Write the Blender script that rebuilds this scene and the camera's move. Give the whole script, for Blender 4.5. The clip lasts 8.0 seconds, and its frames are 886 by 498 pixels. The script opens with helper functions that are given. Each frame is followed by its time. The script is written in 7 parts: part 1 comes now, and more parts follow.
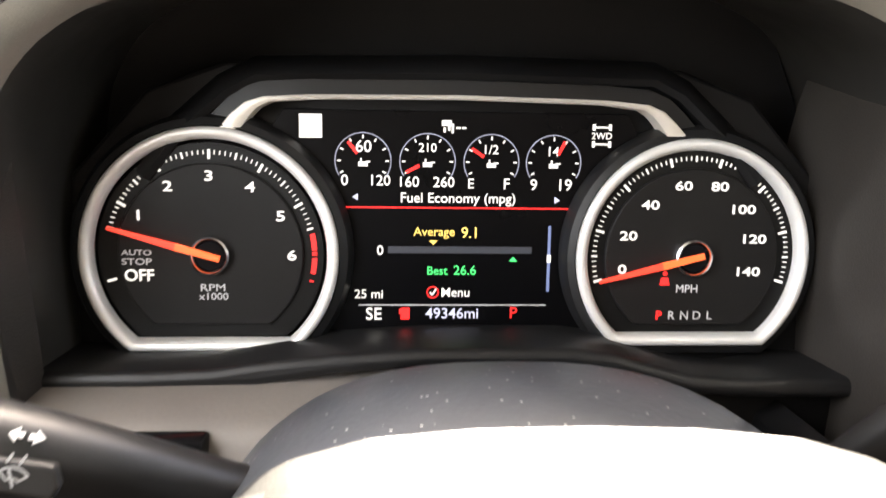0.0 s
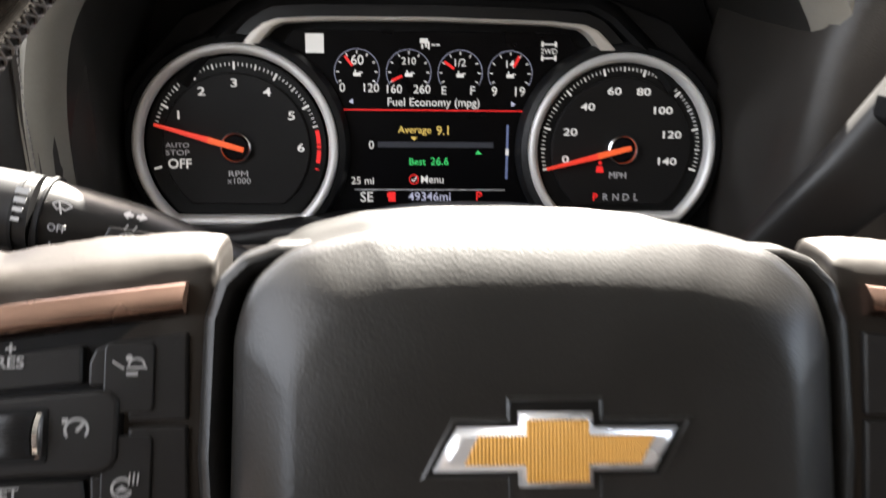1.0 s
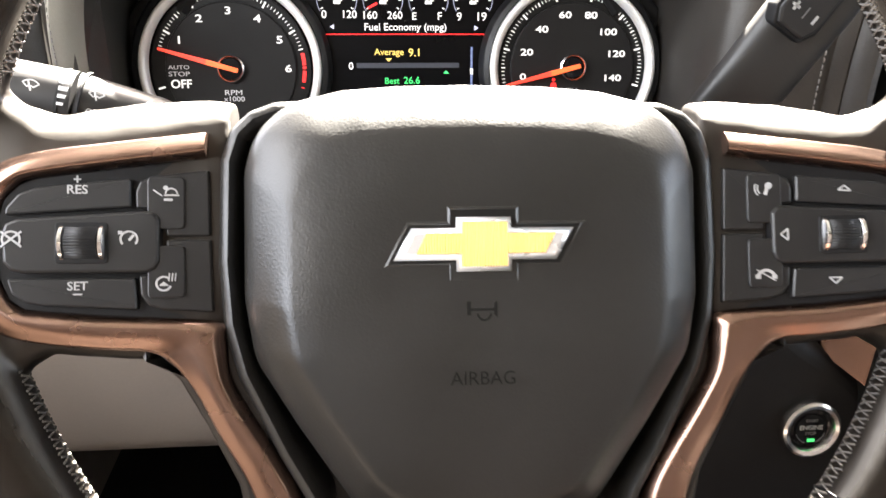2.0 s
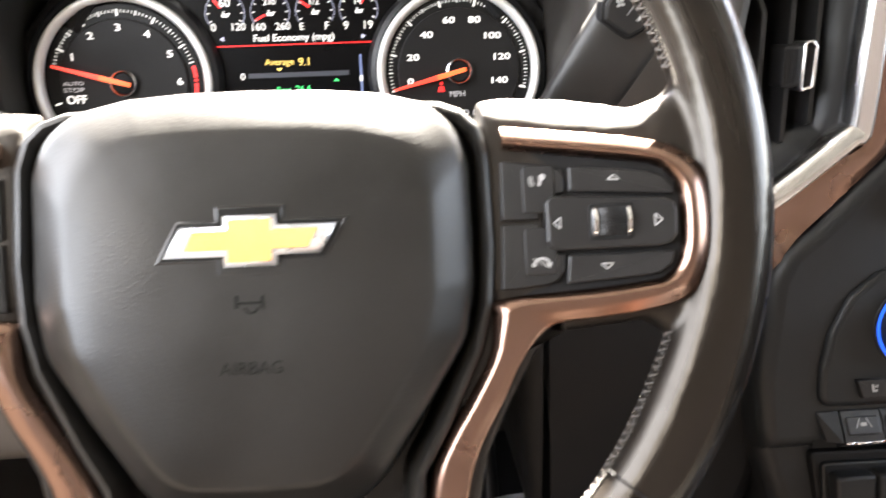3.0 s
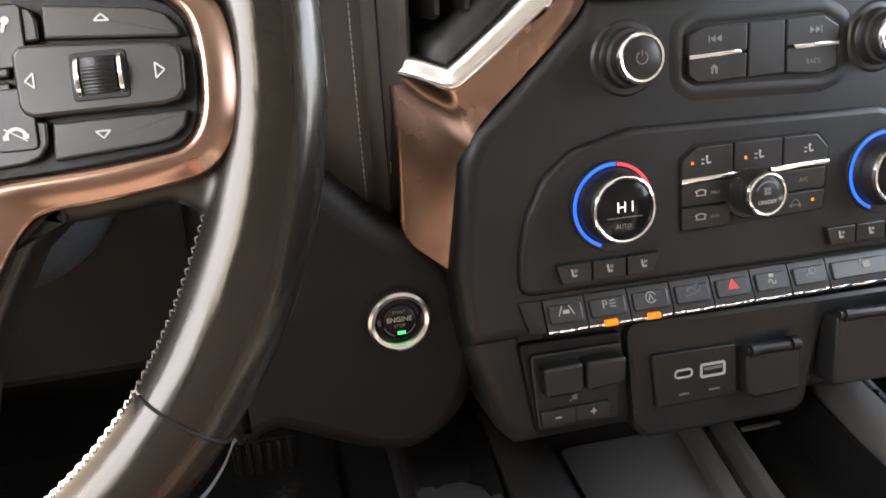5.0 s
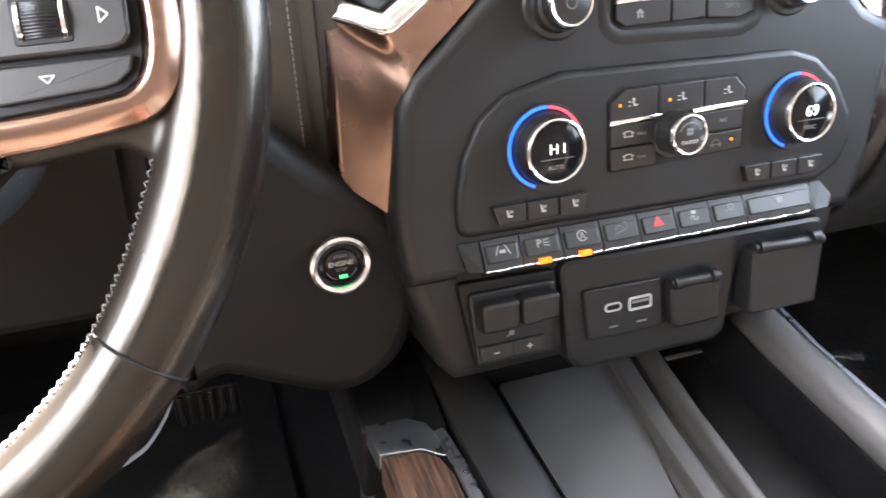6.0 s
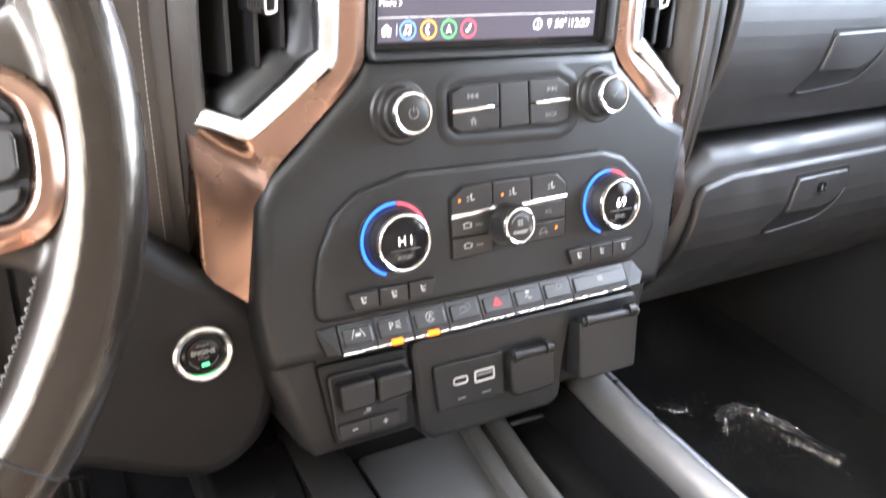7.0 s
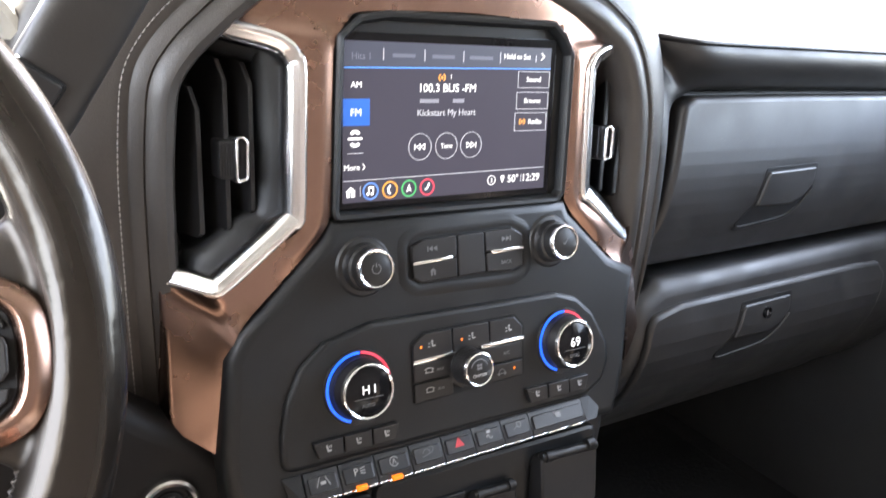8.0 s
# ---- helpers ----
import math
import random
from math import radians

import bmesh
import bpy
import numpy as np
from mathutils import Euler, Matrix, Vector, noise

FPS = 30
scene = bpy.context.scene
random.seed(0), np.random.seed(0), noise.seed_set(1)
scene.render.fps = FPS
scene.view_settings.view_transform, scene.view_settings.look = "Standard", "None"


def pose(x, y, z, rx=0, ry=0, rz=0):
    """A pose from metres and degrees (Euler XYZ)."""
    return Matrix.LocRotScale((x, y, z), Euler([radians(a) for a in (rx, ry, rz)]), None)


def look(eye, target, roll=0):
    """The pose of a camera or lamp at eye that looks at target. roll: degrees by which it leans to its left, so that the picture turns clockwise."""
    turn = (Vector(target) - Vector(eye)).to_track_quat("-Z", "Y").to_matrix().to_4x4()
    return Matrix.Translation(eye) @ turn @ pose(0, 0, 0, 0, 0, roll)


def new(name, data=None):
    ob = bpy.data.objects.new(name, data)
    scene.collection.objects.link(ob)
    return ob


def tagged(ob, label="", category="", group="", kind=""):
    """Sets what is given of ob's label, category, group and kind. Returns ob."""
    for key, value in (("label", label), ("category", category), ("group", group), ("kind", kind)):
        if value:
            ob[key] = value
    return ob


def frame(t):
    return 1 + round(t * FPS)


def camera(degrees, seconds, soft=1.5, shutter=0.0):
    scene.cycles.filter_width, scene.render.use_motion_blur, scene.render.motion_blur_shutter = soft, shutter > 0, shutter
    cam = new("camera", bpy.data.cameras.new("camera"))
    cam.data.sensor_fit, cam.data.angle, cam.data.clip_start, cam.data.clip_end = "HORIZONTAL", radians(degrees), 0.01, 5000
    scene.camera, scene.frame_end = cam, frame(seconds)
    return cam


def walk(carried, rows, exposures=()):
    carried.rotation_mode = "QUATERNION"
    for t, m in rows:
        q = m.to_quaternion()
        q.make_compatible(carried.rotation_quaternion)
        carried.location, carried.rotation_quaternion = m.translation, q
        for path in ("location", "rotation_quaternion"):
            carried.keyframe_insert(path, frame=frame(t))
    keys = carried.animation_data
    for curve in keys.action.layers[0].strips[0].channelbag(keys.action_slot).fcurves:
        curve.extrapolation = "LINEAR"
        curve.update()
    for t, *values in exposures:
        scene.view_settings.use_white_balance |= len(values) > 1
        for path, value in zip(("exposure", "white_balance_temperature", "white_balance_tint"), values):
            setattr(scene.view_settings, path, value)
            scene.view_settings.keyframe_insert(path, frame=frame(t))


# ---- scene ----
cam = camera(59.5, 8.0, shutter=0.4)
PATH = [
    (0, (-0.0303, -0.3549, 0.8269), (0.0327, 0.5881, 0.5001), 1.57),
    (0.5, (-0.0303, -0.4063, 0.8188), (0.0208, 0.5381, 0.4939), 1.22),
    (1, (-0.0237, -0.4625, 0.8164), (0.0401, 0.4660, 0.4504), 1.32),
    (1.2, (-0.0208, -0.4832, 0.8135), (0.0526, 0.4375, 0.4301), 1.83),
    (1.5, (-0.0240, -0.5078, 0.8102), (0.0573, 0.4038, 0.4071), 1.62),
    (1.7, (-0.0236, -0.5214, 0.8089), (0.0582, 0.3864, 0.3974), 1.37),
    (2.8, (0.0408, -0.5667, 0.8041), (0.1029, 0.3439, 0.3955), -1.05),
    (3, (0.0656, -0.5601, 0.8074), (0.1272, 0.3534, 0.4053), -1.37),
    (3.3, (0.0996, -0.5402, 0.8116), (0.1737, 0.3742, 0.4136), -1.41),
    (3.5, (0.1236, -0.5300, 0.8135), (0.2129, 0.3845, 0.4188), -1.54),
    (4, (0.1707, -0.5167, 0.8053), (0.3236, 0.3859, 0.4029), -0.40),
    (4.5, (0.1919, -0.5275, 0.7755), (0.3886, 0.3484, 0.3349), -0.26),
    (4.7, (0.1896, -0.5296, 0.7656), (0.3984, 0.3317, 0.3024), -0.28),
    (5.8, (0.1804, -0.5426, 0.7640), (0.4463, 0.2586, 0.2280), 0.70),
    (6, (0.1781, -0.5435, 0.7677), (0.4727, 0.2410, 0.2221), 1.42),
    (6.5, (0.1731, -0.5628, 0.7762), (0.5795, 0.1782, 0.2417), 4.71),
    (7, (0.1646, -0.5726, 0.8021), (0.6406, 0.1757, 0.3401), 5.93),
    (7.5, (0.1600, -0.5780, 0.8237), (0.6619, 0.1959, 0.4376), 5.63),
    (8, (0.1580, -0.5840, 0.8437), (0.6880, 0.1938, 0.5057), 5.83),
]
walk(cam, [(t, look(eye, target, roll)) for t, eye, target, roll in PATH],
     exposures=[(0.0, 5.60, 7200, 10), (0.5, 5.35, 7000, 10), (1.0, 4.30, 6800, 10), (1.5, 5.10, 6950, 10), (3.0, 5.90, 6950, 10), (3.5, 5.59, 6900, 10), (4.0, 5.50, 7050, 10), (4.5, 5.60, 7250, 10), (5.8, 6.60, 6650, 10), (6.5, 6.97, 6650, 10), (7.0, 7.25, 6700, 10), (8.0, 6.10, 6500, 10)])

# ---- world, sun, exposure ----
SUN_EL, SUN_AZ = 43.5, 14.0          # elevation, degrees to the right of straight ahead
sky_world = bpy.data.worlds.new("sky")
scene.world = sky_world
sky_world.use_nodes = True
wt = sky_world.node_tree
sky = wt.nodes.new("ShaderNodeTexSky")
sky.sky_type, sky.sun_disc = "NISHITA", False
sky.air_density, sky.dust_density = 0.7, 4.0
sky.sun_elevation, sky.sun_rotation = radians(SUN_EL), radians(SUN_AZ)
bg = wt.nodes["Background"]
bg.inputs["Strength"].default_value = 0.060
wt.links.new(sky.outputs[0], bg.inputs["Color"])
sun = new("sun", bpy.data.lights.new("sun", "SUN"))
sun.data.energy, sun.data.angle, sun.data.color = 5.0, radians(0.5), (1.0, 0.97, 0.92)
a, e = radians(SUN_AZ), radians(SUN_EL)
sun.matrix_world = look((math.sin(a) * math.cos(e) * 9, math.cos(a) * math.cos(e) * 9, math.sin(e) * 9), (0, 0, 0))


def window_light(name, centre, target, w, h, energy, colour=(0.93, 0.96, 1.0)):
    """Sky light that comes in through one window opening."""
    lamp = new(name, bpy.data.lights.new(name, "AREA"))
    lamp.data.shape, lamp.data.size, lamp.data.size_y = "RECTANGLE", w, h
    lamp.data.energy, lamp.data.color = energy, colour
    lamp.matrix_world = look(centre, target)
    return lamp


window_light("driver_window_light", (-0.47, -0.42, 1.00), (0.2, -0.4, 0.72), 1.20, 0.44, 0.45, (1.0, 0.97, 0.925))
window_light("passenger_window_light", (1.44, -0.42, 1.00), (0.6, -0.4, 0.75), 1.20, 0.44, 0.23, (0.92, 0.97, 1.0))


# ---- mesh tools ----
def mm(points):
    return [tuple(c * 0.001 for c in p) for p in points]


def plane(o, tilt, yaw=0):
    """A frame whose x runs right, y up and z towards the driver; its top leans forward by tilt degrees."""
    return pose(*o, 90 - tilt, 0, yaw)


FRAME_C = plane((0, 0, 0.70), 10)                       # instrument cluster
FRAME_W = plane((0.0145, -0.2923, 0.7008), 26) @ pose(0, 0, 0, 0, 0, -0.5)   # steering wheel
FRAME_K = plane((0.485, -0.1165, 0.6901), 15.7)         # lower centre stack
FRAME_D = plane((0.485, -0.1165, 0.6901), 7)            # upper centre stack
FRAME_G = plane((0.97, -0.068, 0.663), 10)              # glove boxes
FRAME_S = plane((0.2593, -0.1478, 0.4936), 8)           # starter button
FRAME_L = plane((0, 0, 0), 0)                           # x, height, distance towards the driver


def thing(name, m, label, category, group="", kind=""):
    return tagged_at(new(name), m, label, category, group, kind)


def tagged_at(ob, m, label, category, group="", kind=""):
    ob.matrix_world = m
    return tagged(ob, label, category, group, kind)


def part(name, bm, material, parent=None, label="", smooth=38):
    bmesh.ops.remove_doubles(bm, verts=bm.verts, dist=1e-6)
    bmesh.ops.recalc_face_normals(bm, faces=bm.faces)
    for f in bm.faces:
        f.smooth = f.material_index == 0
        f.material_index = 0
    lim = radians(smooth)
    for ed in bm.edges:
        ed.smooth = not (len(ed.link_faces) == 2 and ed.calc_face_angle(0) > lim)
    me = bpy.data.meshes.new(name)
    bm.to_mesh(me)
    bm.free()
    me.materials.append(material)
    ob = new(name, me)
    if parent:
        ob.parent = parent
    if label:
        ob["label"] = label
    return ob


def area2(p):
    return sum(p[i - 1][0] * p[i][1] - p[i][0] * p[i - 1][1] for i in range(len(p)))


def ccw(p):
    p = [tuple(q[:2]) for q in p]
    return p if area2(p) > 0 else p[::-1]


def rounded(pts, r, seg=4):
    """A closed outline with its corners rounded; r is one radius, or one for each corner."""
    out, n = [], len(pts)
    rs = r if isinstance(r, (list, tuple)) else [r] * n
    for i in range(n):
        p0, p1, p2 = Vector(pts[i - 1][:2]), Vector(pts[i][:2]), Vector(pts[(i + 1) % n][:2])
        a, b = (p0 - p1), (p2 - p1)
        ang = a.angle(b, math.pi)
        if rs[i] <= 0 or ang > math.pi - 0.05:
            out.append(tuple(p1))
            continue
        d = min(rs[i] / math.tan(ang / 2), 0.49 * a.length, 0.49 * b.length)
        q0, q1 = p1 + a.normalized() * d, p1 + b.normalized() * d
        for k in range(seg + 1):
            t = k / seg
            out.append(tuple(q0.lerp(p1, t).lerp(p1.lerp(q1, t), t)))
    return out


def inset(p, d):
    """A counterclockwise outline moved inwards by d."""
    out, n = [], len(p)
    for i in range(n):
        a, b, c = Vector(p[i - 1]), Vector(p[i]), Vector(p[(i + 1) % n])
        u, v = (b - a), (c - b)
        if u.length < 1e-9 or v.length < 1e-9:
            out.append(tuple(b))
            continue
        u.normalize(), v.normalize()
        nu, nv = Vector((-u.y, u.x)), Vector((-v.y, v.x))
        m = nu + nv
        m = m / max(m.length_squared / 2, 0.35) if m.length > 1e-6 else nu
        out.append(tuple(b + m * d))
    return out


def rings(bm, loops, cap0=True, cap1=True):
    """Joins closed loops of equal count, one after the other."""
    vs = [[bm.verts.new(q) for q in loop] for loop in loops]
    n = len(loops[0])
    for A, B in zip(vs, vs[1:]):
        for i in range(n):
            bm.faces.new((A[i - 1], A[i], B[i], B[i - 1]))
    if cap0:
        bm.faces.new(vs[0][::-1]).material_index = 1       # flat ends keep their own normal
    if cap1:
        bm.faces.new(vs[-1]).material_index = 1
    return bm


def prism(pts, z0, z1, bevel=0.0, r=0.0, seg=2, bm=None, cap0=True, deep=1.0):
    """A plate of that outline from z0 to z1, its front edge rounded over; deep stretches the rounding backwards."""
    bm = bm or bmesh.new()
    p = ccw(rounded(ccw(pts), r) if r else pts)
    bevel = min(bevel, 0.8 * r) if r else bevel
    loops = [[(x, y, z0) for x, y in p]]
    if bevel > 0:
        for k in range(seg + 1):
            t = k / seg * math.pi / 2
            q = inset(p, bevel * (1 - math.cos(t)))
            loops.append([(x, y, z1 - deep * bevel * (1 - math.sin(t))) for x, y in q])
    else:
        loops.append([(x, y, z1) for x, y in p])
    return rings(bm, loops, cap0, True)


def rect(cx, cy, w, h):
    return [(cx - w / 2, cy - h / 2), (cx + w / 2, cy - h / 2), (cx + w / 2, cy + h / 2), (cx - w / 2, cy + h / 2)]


def slab(lo, hi, bevel=0.0, bm=None):
    """A block between two corners."""
    bm = bm or bmesh.new()
    made = bmesh.ops.create_cube(bm, size=1.0)["verts"]
    for v in made:
        v.co = Vector([lo[k] + (v.co[k] + 0.5) * (hi[k] - lo[k]) for k in range(3)])
    if bevel:
        bmesh.ops.bevel(bm, geom=list({ed for v in made for ed in v.link_edges}), offset=bevel, segments=3, profile=0.5, affect="EDGES")
    return bm


def lathe(profile, n=40, at=(0, 0), bm=None, a0=0.0, a1=360.0):
    """Turns (radius, height) points round an axis along z."""
    bm = bm or bmesh.new()
    full = abs(a1 - a0) > 359.9
    cols = []
    for k in range(n if full else n + 1):
        t = radians(a0 + (a1 - a0) * k / n)
        cols.append([bm.verts.new((at[0] + r * math.cos(t), at[1] + r * math.sin(t), z)) for r, z in profile])
    for k in range(len(cols) if full else len(cols) - 1):
        A, B = cols[k], cols[(k + 1) % len(cols)]
        for i in range(len(profile) - 1):
            quad = [A[i], A[i + 1], B[i + 1], B[i]]
            bm.faces.new(quad)
    return bm


def sweep(path, profile, closed=False, bm=None, shut=False, heights=None):
    """Carries (sideways, height) points along a plane path; sideways is to the left of the way."""
    bm = bm or bmesh.new()
    n, cols = len(path), []
    for i in range(n):
        p = Vector(path[i][:2])
        a = Vector(path[i - 1][:2]) if (i or closed) else None
        b = Vector(path[(i + 1) % n][:2]) if (i < n - 1 or closed) else None
        d0 = (p - a).normalized() if a is not None else None
        d1 = (b - p).normalized() if b is not None else None
        d0, d1 = d0 or d1, d1 or d0
        n0, n1 = Vector((-d0.y, d0.x)), Vector((-d1.y, d1.x))
        m = n0 + n1
        m = m / max(m.length_squared / 2, 0.5)
        h = path[i][2] if len(path[i]) > 2 else 0.0
        cols.append([bm.verts.new((p.x + m.x * s, p.y + m.y * s, h + z)) for s, z in profile])
    k = len(profile)
    for i in range(n if closed else n - 1):
        A, B = cols[i], cols[(i + 1) % n]
        for j in range(k if shut else k - 1):
            bm.faces.new((A[j], A[(j + 1) % k], B[(j + 1) % k], B[j]))
    if shut and not closed:
        bm.faces.new(cols[0][::-1])
        bm.faces.new(cols[-1])
    return bm


def smooth_path(pts, steps=6, closed=False):
    """A curve through the points."""
    out, n = [], len(pts)
    P = [Vector(p) for p in pts]
    for i in range(n if closed else n - 1):
        p0 = P[i - 1] if (i or closed) else P[0]
        p1, p2 = P[i], P[(i + 1) % n]
        p3 = P[(i + 2) % n] if (i + 2 < n or closed) else P[-1]
        for k in range(steps):
            t = k / steps
            out.append(tuple(0.5 * (2 * p1 + (p2 - p0) * t + (2 * p0 - 5 * p1 + 4 * p2 - p3) * t * t + (3 * p1 - p0 - 3 * p2 + p3) * t ** 3)))
    if not closed:
        out.append(tuple(P[-1]))
    return out


def band(A, B, low, crown=0.001, edge=0.0015, bm=None):
    """A strip between two lines of (x, y, height), thick down to low, with rounded edges."""
    bm = bm or bmesh.new()
    cols = []
    for p, q in zip(A, B):
        p, q = Vector(p), Vector(q)
        d = (q - p)
        w = d.length
        d.normalize()
        f = min(edge, w * 0.3)
        up = Vector((0, 0, 1))
        row = [p - up * low, p - up * f, p + d * f * 0.3 - up * f * 0.3, p + d * f, p.lerp(q, 0.5) + up * crown, q - d * f, q - d * f * 0.3 - up * f * 0.3, q - up * f, q - up * low]
        cols.append([bm.verts.new(v) for v in row])
    for X, Y in zip(cols, cols[1:]):
        for j in range(len(X) - 1):
            bm.faces.new((X[j], X[j + 1], Y[j + 1], Y[j]))
    bm.faces.new(cols[0][::-1])
    bm.faces.new(cols[-1])
    return bm


def ridged(A, B, low, crowns, n=12, peak=0.5, bm=None):
    """A strip between two lines of (x, y, height), thick down to low; crowns give its swell at each station, highest at peak."""
    bm = bm or bmesh.new()
    up, cols = Vector((0, 0, 1)), []
    for p, q, c in zip(A, B, crowns):
        p, q = Vector(p), Vector(q)
        row = [p - up * low, p - up * 0.0012]
        for k in range(n + 1):
            f = 0.012 + 0.976 * k / n
            g = f / peak if f < peak else (1 - f) / (1 - peak)
            row.append(p.lerp(q, f) + up * c * math.sin(g * math.pi / 2) ** 1.2)
        row += [q - up * 0.0012, q - up * low]
        cols.append([bm.verts.new(v) for v in row])
    for X, Y in zip(cols, cols[1:]):
        for j in range(len(X) - 1):
            bm.faces.new((X[j], X[j + 1], Y[j + 1], Y[j]))
    bm.faces.new(cols[0][::-1])
    bm.faces.new(cols[-1])
    return bm


def tube(path, radii, n=14, bm=None, flat=1.0):
    """A round bar along a path in space; flat squeezes it across."""
    bm = bm or bmesh.new()
    P = [Vector(p) for p in path]
    loops = []
    ref = None
    for i, p in enumerate(P):
        d = (P[min(i + 1, len(P) - 1)] - P[max(i - 1, 0)]).normalized()
        if ref is None:
            ref = d.orthogonal() if abs(d.y) > 0.9 else (Vector((0, 1, 0)) - d * d.y).normalized()
        ref = (ref - d * ref.dot(d)).normalized()
        side = d.cross(ref)
        r = radii[i] if isinstance(radii, (list, tuple)) else radii
        loops.append([p + (ref * math.cos(t) * flat + side * math.sin(t)) * r for t in (2 * math.pi * k / n for k in range(n))])
    return rings(bm, loops)


def moved(bm, m):
    bmesh.ops.transform(bm, matrix=m, verts=bm.verts)
    return bm


def lettering(text, at, width=None, height=None, z=0.0, depth=0.0003, bold=0.0, squash=1.0):
    """Text in the built-in font, centred at a place, scaled to a width or to a height of its capitals."""
    cu = bpy.data.curves.new("lettering", "FONT")
    cu.body, cu.align_x, cu.align_y, cu.size, cu.extrude = text, "CENTER", "CENTER", 1.0, 0.0
    cu.resolution_u, cu.offset = 3, bold
    ob = new("lettering", cu)
    bpy.context.view_layer.update()
    me = bpy.data.meshes.new_from_object(ob.evaluated_get(bpy.context.evaluated_depsgraph_get()))
    bpy.data.objects.remove(ob)
    bm = bmesh.new()
    bm.from_mesh(me)
    bpy.data.meshes.remove(me)
    xs, ys = [v.co.x for v in bm.verts], [v.co.y for v in bm.verts]
    w, h = max(xs) - min(xs), max(ys) - min(ys)
    cx, cy = (max(xs) + min(xs)) / 2, (max(ys) + min(ys)) / 2
    s = width / w if width else height / h
    for v in bm.verts:
        v.co = Vector((at[0] + (v.co.x - cx) * s, at[1] + (v.co.y - cy) * s * squash, z))
    made = bmesh.ops.extrude_face_region(bm, geom=list(bm.faces))
    for v in made["geom"]:
        if isinstance(v, bmesh.types.BMVert):
            v.co.z += depth
    return bm


def shapes(items, z, depth=0.0003):
    """Several flat outlines as one raised mark."""
    bm = bmesh.new()
    for pts in items:
        prism(pts, z, z + depth, bm=bm)
    return bm


def line(p, q, w):
    """The outline of a straight stroke."""
    p, q = Vector(p), Vector(q)
    d = (q - p).normalized() * w / 2
    nrm = Vector((-d.y, d.x))
    return [tuple(p - nrm), tuple(q - nrm), tuple(q + nrm), tuple(p + nrm)]


def arc(c, r, w, a0, a1, n=24):
    """The outline of a curved stroke."""
    ts = [radians(a0 + (a1 - a0) * k / n) for k in range(n + 1)]
    return [(c[0] + (r + w / 2) * math.cos(t), c[1] + (r + w / 2) * math.sin(t)) for t in ts] + \
           [(c[0] + (r - w / 2) * math.cos(t), c[1] + (r - w / 2) * math.sin(t)) for t in ts[::-1]]


def circle(c, r, n=20):
    return [(c[0] + r * math.cos(2 * math.pi * k / n), c[1] + r * math.sin(2 * math.pi * k / n)) for k in range(n)]


def hollow(pts, z, w=0.0005):
    """The outline of a small figure, in millimetres, as a raised mark."""
    p = mm(pts)
    return shapes([line(p[i - 1], p[i], w) for i in range(len(p))], z)


def mirrored(pts):
    return [(-p[0], *p[1:]) for p in pts]


# ---- materials ----
GLOW = 0.0315          # lit marks against the bright day


